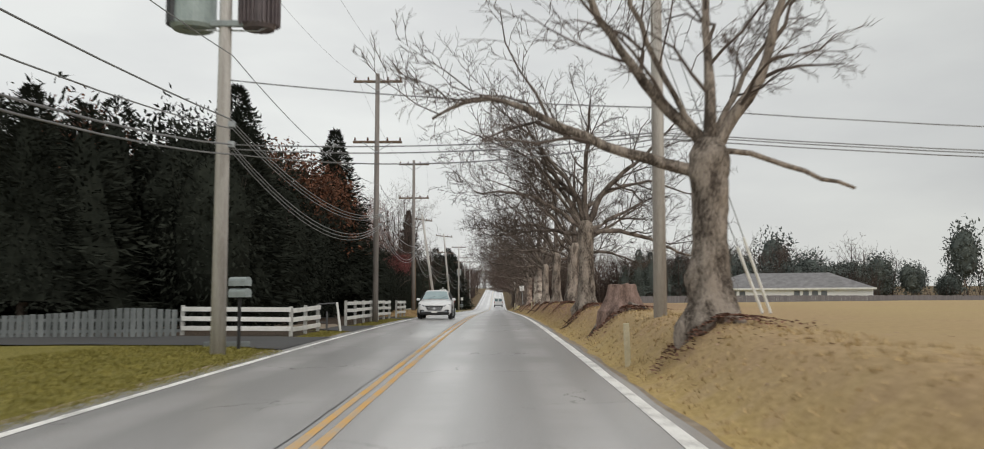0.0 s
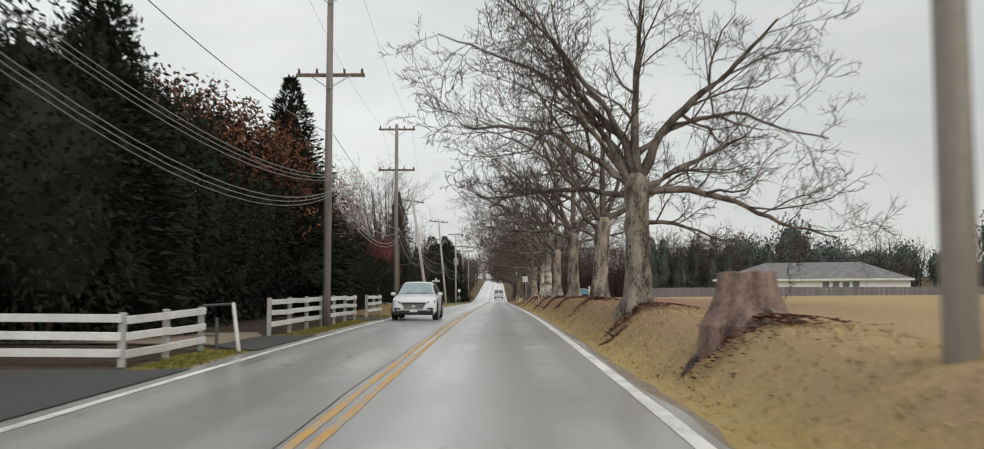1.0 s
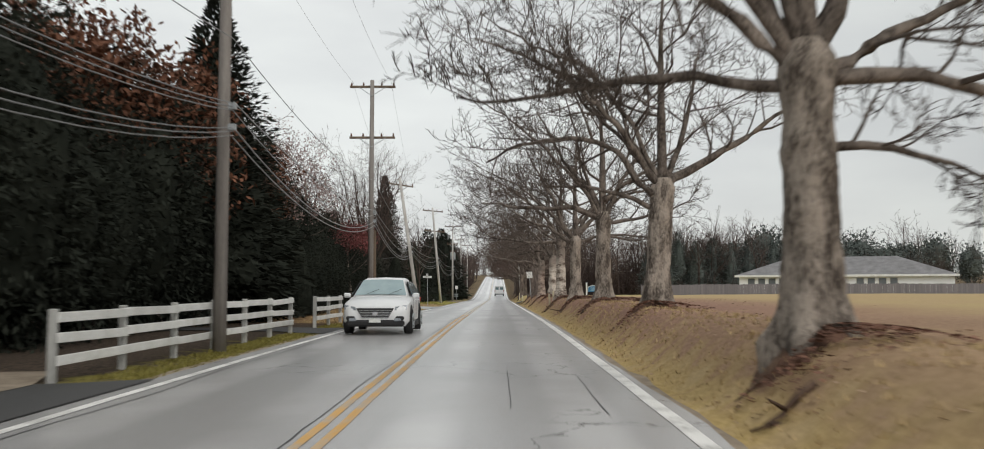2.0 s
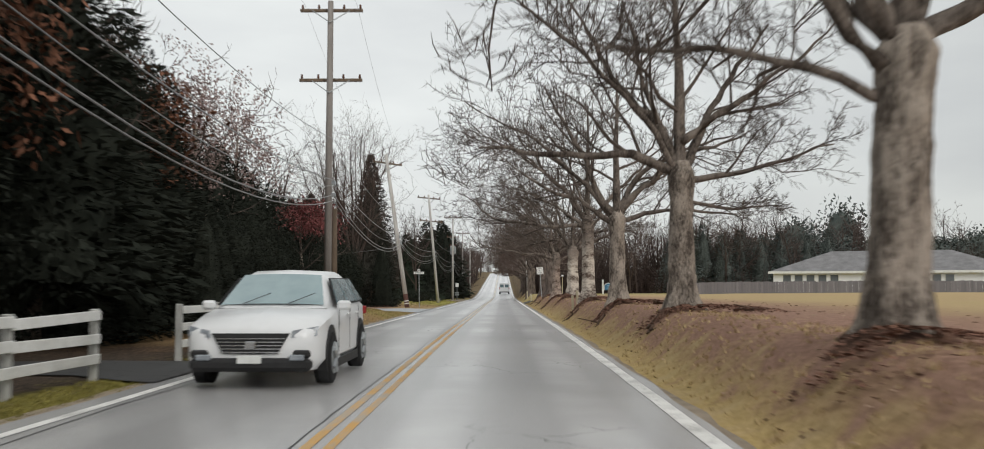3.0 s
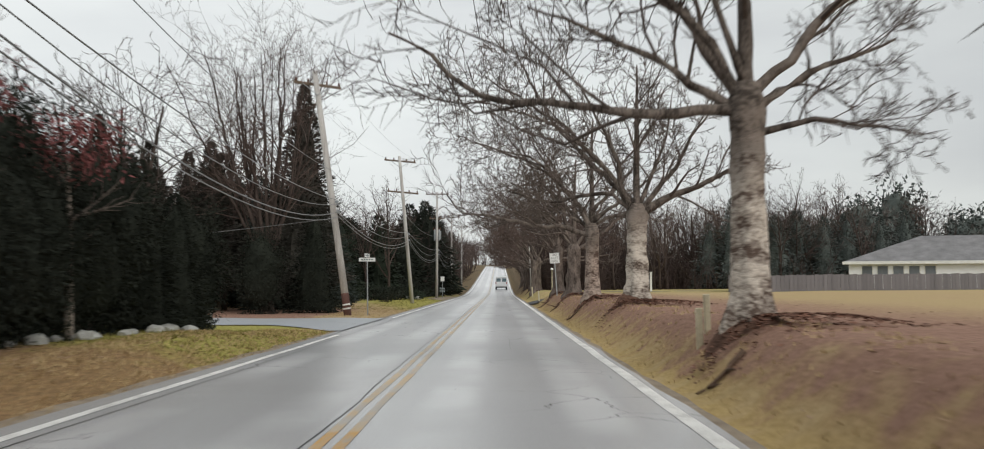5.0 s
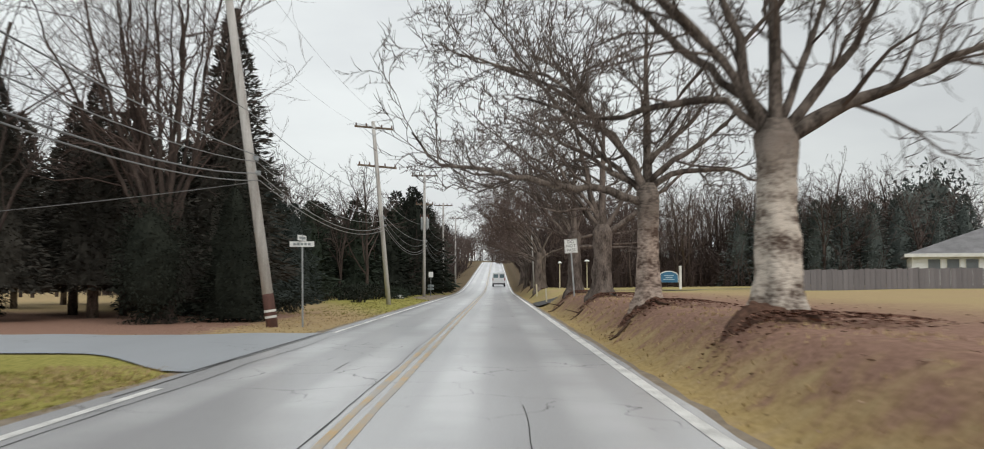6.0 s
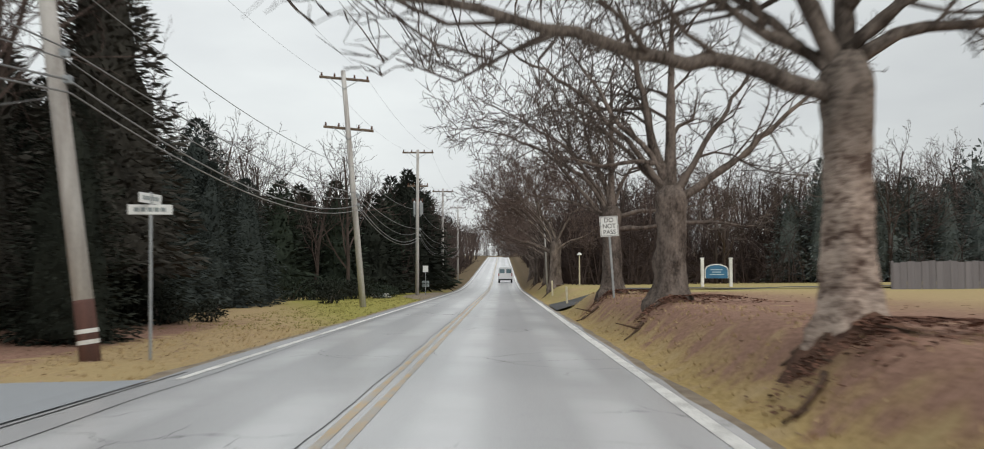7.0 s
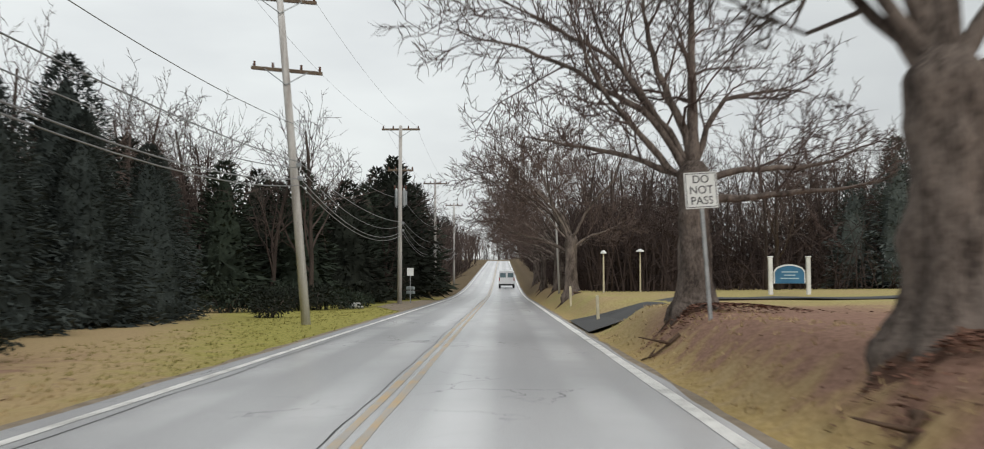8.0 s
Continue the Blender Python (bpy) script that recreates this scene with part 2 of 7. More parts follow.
def ground_material():
    m = bpy.data.materials.new("winter_grass_and_leaf_litter")
    m.use_nodes = True
    n, l = m.node_tree.nodes, m.node_tree.links
    b = n["Principled BSDF"]
    geo = n.new("ShaderNodeNewGeometry")
    sep = n.new("ShaderNodeSeparateXYZ")
    l.new(geo.outputs["Position"], sep.inputs[0])

    def noise_tex(scale, detail=5):
        t = n.new("ShaderNodeTexNoise")
        t.inputs["Scale"].default_value, t.inputs["Detail"].default_value = scale, detail
        l.new(geo.outputs["Position"], t.inputs["Vector"])
        return t.outputs["Fac"]

    def math_node(op, a, bb):
        k = n.new("ShaderNodeMath")
        k.operation = op
        for i, v in enumerate((a, bb)):
            if isinstance(v, (int, float)):
                k.inputs[i].default_value = v
            else:
                l.new(v, k.inputs[i])
        return k.outputs[0]

    def mix(f, a, bb):
        k = n.new("ShaderNodeMixRGB")
        l.new(f, k.inputs[0])
        for i, v in ((1, a), (2, bb)):
            if isinstance(v, tuple):
                k.inputs[i].default_value = (*v, 1)
            else:
                l.new(v, k.inputs[i])
        return k.outputs[0]

    coarse, mid, fine = noise_tex(0.25), noise_tex(1.6), noise_tex(14.0)
    wob = math_node("MULTIPLY", math_node("SUBTRACT", mid, 0.5), 3.0)
    x = math_node("ADD", sep.outputs["X"], wob)
    y = math_node("ADD", sep.outputs["Y"], math_node("MULTIPLY", wob, 2.0))
    straw = mix(smooth_mask(n, l, fine, 0.2, 0.8), (0.30, 0.215, 0.115), (0.50, 0.37, 0.205))
    straw = mix(smooth_mask(n, l, coarse, 0.38, 0.66), straw, mix(fine, (0.31, 0.235, 0.115), (0.49, 0.37, 0.195)))
    green = mix(smooth_mask(n, l, fine, 0.3, 0.7), (0.11, 0.103, 0.025), (0.25, 0.21, 0.062))
    lime = mix(smooth_mask(n, l, fine, 0.3, 0.7), (0.20, 0.195, 0.042), (0.42, 0.375, 0.115))
    litter = mix(smooth_mask(n, l, fine, 0.3, 0.7), (0.21, 0.122, 0.088), (0.345, 0.212, 0.158))
    verge = mix(smooth_mask(n, l, fine, 0.3, 0.7), (0.30, 0.215, 0.085), (0.48, 0.355, 0.155))
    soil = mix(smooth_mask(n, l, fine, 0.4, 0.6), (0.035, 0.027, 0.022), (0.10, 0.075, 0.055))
    col = straw
    # leaf litter on the roadside bank, heavier further along
    bank = math_node("MULTIPLY", smooth_mask(n, l, x, 2.3, 3.1), math_node("SUBTRACT", 1.0, smooth_mask(n, l, x, 5.5, 12.0)))
    bank = math_node("MULTIPLY", bank, math_node("ADD", 0.2, math_node("MULTIPLY", 0.8, math_node("MULTIPLY", smooth_mask(n, l, y, 22.0, 52.0), math_node("SUBTRACT", 1.0, smooth_mask(n, l, y, 128.0, 134.0))))))
    col = mix(math_node("MULTIPLY", bank, smooth_mask(n, l, mid, 0.12, 0.45)), col, litter)
    edge = math_node("MULTIPLY", smooth_mask(n, l, sep.outputs["X"], 1.9, 2.2), math_node("SUBTRACT", 1.0, smooth_mask(n, l, x, 2.5, 3.4)))
    col = mix(math_node("MULTIPLY", edge, smooth_mask(n, l, mid, 0.3, 0.6)), col, verge)
    park = math_node("MULTIPLY", smooth_mask(n, l, x, 2.0, 3.0), math_node("MULTIPLY", smooth_mask(n, l, y, 128.0, 136.0), math_node("SUBTRACT", 1.0, smooth_mask(n, l, y, 168.0, 176.0))))
    col = mix(math_node("MULTIPLY", park, smooth_mask(n, l, coarse, 0.25, 0.6)), col, mix(smooth_mask(n, l, fine, 0.3, 0.7), (0.27, 0.225, 0.085), (0.46, 0.39, 0.17)))
    deep = smooth_mask(n, l, x, -75.0, -48.0)
    left = math_node("MULTIPLY", deep, math_node("SUBTRACT", 1.0, smooth_mask(n, l, sep.outputs["X"], -4.9, -4.6)))
    lawn = math_node("MULTIPLY", left, math_node("SUBTRACT", 1.0, smooth_mask(n, l, sep.outputs["Y"], 58.0, 64.0)))
    col = mix(lawn, col, green)
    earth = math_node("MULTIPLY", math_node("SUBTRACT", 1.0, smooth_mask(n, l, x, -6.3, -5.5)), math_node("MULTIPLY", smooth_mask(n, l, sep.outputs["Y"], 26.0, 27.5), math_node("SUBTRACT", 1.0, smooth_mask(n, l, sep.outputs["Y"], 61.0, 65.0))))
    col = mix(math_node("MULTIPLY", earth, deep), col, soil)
    slant = math_node("ADD", y, math_node("MULTIPLY", math_node("ADD", x, 6.5), 3.5))
    far_lawn = math_node("MULTIPLY", math_node("MULTIPLY", left, smooth_mask(n, l, slant, 121.0, 134.0)), math_node("SUBTRACT", 1.0, smooth_mask(n, l, y, 180.0, 205.0)))
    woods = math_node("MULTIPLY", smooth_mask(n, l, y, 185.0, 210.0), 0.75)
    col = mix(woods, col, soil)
    far_lawn = math_node("MULTIPLY", far_lawn, smooth_mask(n, l, x, -14.5, -11.5))
    col = mix(far_lawn, col, lime)
    fallen = math_node("MULTIPLY", left, math_node("MULTIPLY", smooth_mask(n, l, y, 58.0, 66.0), math_node("SUBTRACT", 1.0, smooth_mask(n, l, y, 90.0, 96.0))))
    col = mix(math_node("MULTIPLY", fallen, 0.75), col, mix(smooth_mask(n, l, fine, 0.4, 0.6), (0.10, 0.05, 0.025), (0.26, 0.15, 0.07)))
    isle = math_node("MULTIPLY", left, math_node("MULTIPLY", smooth_mask(n, l, y, 82.0, 86.0), math_node("SUBTRACT", 1.0, smooth_mask(n, l, sep.outputs["Y"], 99.0, 101.0))))
    col = mix(isle, col, lime)
    pine = math_node("MULTIPLY", math_node("SUBTRACT", 1.0, smooth_mask(n, l, x, -8.5, -7.5)), math_node("MULTIPLY", smooth_mask(n, l, sep.outputs["Y"], 105.0, 107.0), math_node("SUBTRACT", 1.0, smooth_mask(n, l, y, 121.0, 129.0))))
    col = mix(math_node("MULTIPLY", pine, deep), col, litter)
    l.new(col, b.inputs["Base Color"])
    b.inputs["Roughness"].default_value = 0.97
    b.inputs["Specular IOR Level"].default_value = 0.1
    bp = n.new("ShaderNodeBump")
    bp.inputs["Strength"].default_value, bp.inputs["Distance"].default_value = 0.5, 0.02
    l.new(fine, bp.inputs["Height"])
    l.new(bp.outputs["Normal"], b.inputs["Normal"])
    return m


def asphalt_material(name, light, dark, rough, main_road=False):
    """Aggregate grain, lengthwise streaks, polished wheel tracks and fine cracks."""
    m = material(name, light, dark, 0.35, 90, rough, 0.25, 0.5, stretch=(1.6, 0.18, 1), contrast=(0.3, 0.7))
    n, l = m.node_tree.nodes, m.node_tree.links
    b = n["Principled BSDF"]
    base = b.inputs["Base Color"].links[0].from_socket
    geo = n.new("ShaderNodeNewGeometry")
    sep = n.new("ShaderNodeSeparateXYZ")
    l.new(geo.outputs["Position"], sep.inputs[0])
    wave = n.new("ShaderNodeMath")
    wave.operation = "SINE"
    ma = n.new("ShaderNodeMath")
    ma.operation = "MULTIPLY_ADD"
    ma.inputs[1].default_value, ma.inputs[2].default_value = 3.855, 4.035
    l.new(sep.outputs["X"], ma.inputs[0])
    l.new(ma.outputs[0], wave.inputs[0])
    patch_noise = n.new("ShaderNodeTexNoise")
    patch_noise.inputs["Scale"].default_value, patch_noise.inputs["Detail"].default_value = 0.22, 4
    l.new(geo.outputs["Position"], patch_noise.inputs["Vector"])
    amount = n.new("ShaderNodeMath")
    amount.operation = "MULTIPLY"
    l.new(smooth_mask(n, l, wave.outputs[0], -0.2, 1.0), amount.inputs[0])
    l.new(smooth_mask(n, l, patch_noise.outputs["Fac"], 0.25, 0.7), amount.inputs[1])
    cells = n.new("ShaderNodeTexVoronoi")
    cells.feature = "DISTANCE_TO_EDGE"
    cells.inputs["Scale"].default_value = 0.55
    warp = n.new("ShaderNodeTexNoise")
    warp.inputs["Scale"].default_value, warp.inputs["Detail"].default_value = 1.2, 5
    l.new(geo.outputs["Position"], warp.inputs["Vector"])
    shift = n.new("ShaderNodeMixRGB")
    shift.blend_type = "ADD"
    shift.inputs[0].default_value = 0.9
    l.new(geo.outputs["Position"], shift.inputs[1])
    l.new(warp.outputs["Color"], shift.inputs[2])
    l.new(shift.outputs[0], cells.inputs["Vector"])
    crack = n.new("ShaderNodeMath")
    crack.operation = "MULTIPLY"
    thin = n.new("ShaderNodeMath")
    thin.operation = "SUBTRACT"
    thin.inputs[0].default_value = 1.0
    l.new(smooth_mask(n, l, cells.outputs["Distance"], 0.002, 0.009), thin.inputs[1])
    l.new(thin.outputs[0], crack.inputs[0])
    l.new(smooth_mask(n, l, patch_noise.outputs["Fac"], 0.5, 0.62), crack.inputs[1])
    polished = n.new("ShaderNodeMixRGB")
    polished.inputs[2].default_value = (*(c * 1.22 for c in light), 1)
    polished.inputs[0].default_value = 0.35
    if main_road:
        l.new(amount.outputs[0], polished.inputs[0])
    l.new(base, polished.inputs[1])
    cracked = n.new("ShaderNodeMixRGB")
    cracked.inputs[2].default_value = (*(c * 0.45 for c in dark), 1)
    l.new(crack.outputs[0], cracked.inputs[0])
    l.new(polished.outputs[0], cracked.inputs[1])
    last = cracked.outputs[0]
    if main_road:
        # darker and browner on the first stretch, paler further along
        wob = n.new("ShaderNodeMath")
        wob.operation = "MULTIPLY_ADD"
        wob.inputs[1].default_value = 40.0
        l.new(patch_noise.outputs["Fac"], wob.inputs[0])
        l.new(sep.outputs["Y"], wob.inputs[2])
        old = n.new("ShaderNodeMixRGB")
        old.blend_type = "MULTIPLY"
        old.inputs[2].default_value = (0.655, 0.64, 0.62, 1)
        flip = n.new("ShaderNodeMath")
        flip.operation = "SUBTRACT"
        flip.inputs[0].default_value = 1.0
        l.new(smooth_mask(n, l, wob.outputs[0], 32.0, 135.0), flip.inputs[1])
        l.new(flip.outputs[0], old.inputs[0])
        l.new(last, old.inputs[1])
        last = old.outputs[0]
    l.new(last, b.inputs["Base Color"])
    return m


M_GROUND = ground_material()
# main road base far paler than asphalt: wet glare put into the colour
M_ROAD = asphalt_material("worn_glare_paled_asphalt", (0.63, 0.63, 0.64), (0.50, 0.50, 0.51), 0.22, main_road=True)
M_SIDE = asphalt_material("blue_grey_asphalt", (0.36, 0.378, 0.40), (0.26, 0.273, 0.29), 0.5)
M_DRIVE = asphalt_material("dark_damp_driveway", (0.055, 0.054, 0.053), (0.025, 0.025, 0.025), 0.75)
M_LINE = material("worn_white_line", (0.80, 0.79, 0.76), (0.44, 0.43, 0.41), 1.6, 24, 0.7, 0.1, 0.3, contrast=(0.36, 0.54))
M_YELLOW = material("worn_yellow_line", (0.60, 0.35, 0.11), (0.42, 0.37, 0.31), 1.6, 24, 0.7, 0.1, 0.3, contrast=(0.40, 0.56))
M_YELLOWWORN = material("nearly_worn_off_yellow_line", (0.58, 0.41, 0.21), (0.46, 0.43, 0.39), 1.6, 24, 0.6, 0.1, 0.3, contrast=(0.45, 0.62))
M_GRAVEL = material("pale_gravel_shoulder", (0.34, 0.285, 0.22), (0.20, 0.16, 0.12), 3, 45, 0.95, 0.6, 0.15)
M_TAR = material("black_tar_seam", (0.035, 0.033, 0.032), (0.02, 0.02, 0.02), 2, 20, 0.5, 0.1, 0.4)


# ---------------------------------------------------------------- builders
def road_z(y):
    z = -0.824 * max(1 - y / 75, 0) ** 2
    u = max(y - 185, 0)
    rise = 0.04 * u * u / 120 if u < 60 else 1.2 + 0.04 * (min(u, 260) - 60)
    return z + rise


def step(a, b, v):
    k = min(max((v - a) / (b - a), 0), 1)
    return k * k * (3 - 2 * k)


def ground_z(x, y):
    z = road_z(y)
    if x > 0:
        z += 0.88 * step(2.3, 3.7, x) * (1 - 0.75 * step(133, 137.5, y) * (1 - step(141, 146, y)) * (1 - step(3.0, 5.2, x))) + 0.25 * step(4, 40, x)
        z += 0.06 * noise.noise((x * 0.5, y * 0.35, 0)) * step(2.4, 3.4, x)
    else:
        side = step(-4.95, -6.6, x)
        z += side * (0.06 + 0.32 * step(62, 72, y) * (1 - step(88, 94, y)))
        z += 0.04 * noise.noise((x * 0.5, y * 0.35, 3)) * step(-5.2, -6.5, x)
    return z


def part(name, bm, mat, parent=None, label=""):
    me = bpy.data.meshes.new(name)
    bm.to_mesh(me)
    bm.free()
    return part_mesh(name, me, mat, parent, label)


def part_mesh(name, me, mat, parent=None, label=""):
    if mat and not me.materials:
        me.materials.append(mat)
    ob = new(name, me)
    ob.parent = parent
    return tagged(ob, label)


def raw(name, verts, faces, mat, parent=None, label="", smooth=False):
    me = bpy.data.meshes.new(name)
    me.from_pydata(verts, [], faces)
    if smooth:
        me.polygons.foreach_set("use_smooth", [True] * len(me.polygons))
    me.update()
    return part_mesh(name, me, mat, parent, label)


def thing(name, label, category, group="", kind="", at=(0, 0, 0)):
    ob = new(name)
    ob.empty_display_size = 0.2
    ob.location = at
    return tagged(ob, label, category, group, kind)


def box(bm, cx, cy, cz, sx, sy, sz, bevel=0.0, m=None):
    made = bmesh.ops.create_cube(bm, size=1.0)["verts"]
    mat = Matrix.Translation((cx, cy, cz)) @ Matrix.Diagonal((sx, sy, sz, 1))
    if m:
        mat = m @ mat
    bmesh.ops.transform(bm, matrix=mat, verts=made)
    if bevel:
        edges = list({e for v in made for e in v.link_edges})
        bmesh.ops.bevel(bm, geom=edges, offset=bevel, segments=1, affect="EDGES")


def rod(verts, faces, pts, radii, sides=6, cap=True):
    """Appends a tapered tube along pts."""
    start, k = len(verts), len(pts)
    for i in range(k):
        p = pts[i]
        d = (pts[min(i + 1, k - 1)] - pts[max(i - 1, 0)])
        d.normalize()
        ref = Vector((1, 0, 0)) if abs(d.x) < 0.8 else Vector((0, 1, 0))
        a = d.cross(ref)
        a.normalize()
        c = d.cross(a)
        for s in range(sides):
            an = 2 * math.pi * s / sides
            verts.append(p + (a * math.cos(an) + c * math.sin(an)) * radii[i])
    for i in range(k - 1):
        for s in range(sides):
            q = (s + 1) % sides
            faces.append((start + i * sides + s, start + i * sides + q, start + (i + 1) * sides + q, start + (i + 1) * sides + s))
    if cap:
        faces.append(tuple(start + s for s in reversed(range(sides))))
        faces.append(tuple(start + (k - 1) * sides + s for s in range(sides)))


def strip(name, x0, x1, ys, mat, lift, parent=None, thick=0.0, wave=0.0, nx=1, label="", floor=road_z):
    """A ribbon along y, following the ground."""
    verts, faces = [], []
    for y in ys:
        for i in range(nx + 1):
            x = x0 + (x1 - x0) * i / nx
            if wave and i in (0, nx):
                x += wave * noise.noise((y * 0.7, i * 9.1, 5))
            verts.append((x, y, (floor(y) if floor is road_z else floor(x, y)) + lift))
    w = nx + 1
    for j in range(len(ys) - 1):
        for i in range(nx):
            faces.append((j * w + i, j * w + i + 1, (j + 1) * w + i + 1, (j + 1) * w + i))
    if thick:
        k = len(verts)
        for j in range(len(ys)):
            for i in (0, nx):
                v = verts[j * w + i]
                verts.append((v[0] + (-0.12 if i == 0 else 0.12), v[1], v[2] - thick))
        for j in range(len(ys) - 1):
            faces.append((k + 2 * j, j * w, (j + 1) * w, k + 2 * j + 2))
            faces.append((j * w + nx, k + 2 * j + 1, k + 2 * j + 3, (j + 1) * w + nx))
    return raw(name, verts, faces, mat, parent, label)


# ---------------------------------------------------------------- ground and road
def build_ground():
    xs = [-2500, -1200, -600, -300, -160, -90, -60, -45, -35, -28, -23, -19, -16, -14, -12, -10.5, -9.3, -8.3, -7.5, -6.9, -6.4, -5.9, -5.5, -5.2, -4.95, -4.6, -3, -1, 1, 2.0, 2.3]
    xs += [2.3 + 0.2 * i for i in range(1, 11)] + [4.8, 5.5, 6.5, 8, 10, 12.5, 15.5, 19, 23, 28, 34, 42, 52, 65, 85, 120, 180, 320, 650, 1200, 2500]
    ys = [-900, -300, -120, -60, -35, -25, -20] + [-16 + i for i in range(0, 212)] + [200 + 5 * i for i in range(0, 50)] + [470, 520, 600, 750, 1000, 1500, 2500, 4000]
    verts = [(x, y, ground_z(x, y)) for y in ys for x in xs]
    w = len(xs)
    faces = [(j * w + i, j * w + i + 1, (j + 1) * w + i + 1, (j + 1) * w + i) for j in range(len(ys) - 1) for i in range(w - 1)]
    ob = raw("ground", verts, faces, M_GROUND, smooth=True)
    tagged(ob, "straw-coloured winter grass with leaf litter beside a road", "ground", kind="structure")


build_ground()
YS = [-40 + 2 * i for i in range(231)]
road = strip("road", -4.98, 2.12, YS, M_ROAD, 0.03, thick=0.16, wave=0.12, nx=6)
tagged(road, "worn pale grey two-lane asphalt road with seams", "road", kind="structure")
for nm, a, b, mt, lab in (("edge_line", -4.67, -4.53, M_LINE, "worn white edge line on the asphalt"), ("edge_line", 1.82, 2.0, M_LINE, "worn white edge line on the asphalt"),
                          ("centre_line", -1.70, -1.60, M_YELLOW, "faded yellow centre line on the asphalt"), ("centre_line", -1.50, -1.40, M_YELLOW, "faded yellow centre line on the asphalt")):
    near, far = ([y for y in YS if y <= 76], [y for y in YS if y >= 76]) if mt is M_YELLOW else ([y for y in YS if y <= 94], [y for y in YS if y >= 108]) if a < -4 else (YS, [])
    ob = strip(nm, a, b, near, mt, 0.036, wave=0.03)
    tagged(ob, lab, "road marking", kind="structure")
    if far:
        ob = strip(nm, a, b, far, M_YELLOWWORN if mt is M_YELLOW else mt, 0.036, wave=0.03)
        tagged(ob, "centre line worn almost off the asphalt" if mt is M_YELLOW else lab, "road marking", kind="structure")

def patch(name, xs, near, far, mat, lift, label, category, rows=14):
    """A paved sheet between two edges y = near(x) and y = far(x)."""
    verts, faces = [], []
    for x in xs:
        for j in range(rows + 1):
            y = near(x) + (far(x) - near(x)) * j / rows
            verts.append((x, y, max(ground_z(x, y), road_z(y) + 0.02 if abs(x + 1.4) < 3.7 else -9) + lift + 0.03 * step(9, 16, abs(x))))
    w = rows + 1
    for i in range(len(xs) - 1):
        for j in range(rows):
            faces.append((i * w + j, (i + 1) * w + j, (i + 1) * w + j + 1, i * w + j + 1))
    return tagged(raw(name, verts, faces, mat), label, category, kind="structure")


def span(a, b, k):
    return [a + (b - a) * i / k for i in range(k + 1)]


patch("side_road", span(-70, -4.9, 130), lambda x: 99.6 - 3.4 * step(-8.2, -4.8, x), lambda x: 105.8 + 2.0 * step(-8.6, -4.8, x), M_SIDE, 0.03, "blue-grey asphalt side road joining the main road", "road")
patch("driveway", span(-22, -4.9, 24), lambda x: 23.8 - 1.0 * step(-6.5, -4.9, x), lambda x: 28.6 + 0.8 * step(-6.5, -4.9, x), M_DRIVE, 0.026, "dark damp driveway between lawn and fence", "driveway")
patch("driveway", span(-24, -4.9, 24), lambda x: 35.0 - 1.2 * step(-6.5, -4.9, x), lambda x: 39.2 + 1.2 * step(-6.5, -4.9, x), M_DRIVE, 0.026, "dark damp driveway between white fences", "driveway")
patch("driveway_gravel", span(-16, -6.15, 16), lambda x: 35.4 - 0.3 * step(-9, -7, x), lambda x: 41.2 - 1.9 * step(-6.7, -6.15, x), M_GRAVEL, 0.034, "pale gravel drive behind the gate", "driveway")
patch("driveway", span(-20, -4.9, 20), lambda x: 54.7 - 0.8 * step(-6.5, -4.9, x), lambda x: 57.3 + 0.8 * step(-6.5, -4.9, x), M_DRIVE, 0.026, "narrow dark driveway through the white fence", "driveway")
patch("driveway", span(2.2, 60, 50), lambda x: 137.0 - 2.0 * (1 - step(2.2, 4.5, x)) + 0.08 * x, lambda x: 141.0 + 2.0 * (1 - step(2.2, 4.5, x)) + 0.08 * x, M_DRIVE, 0.045, "grey asphalt entrance drive across the grass", "driveway")


# ---------------------------------------------------------------- bare trees
UP = Vector((0, 0, 1))


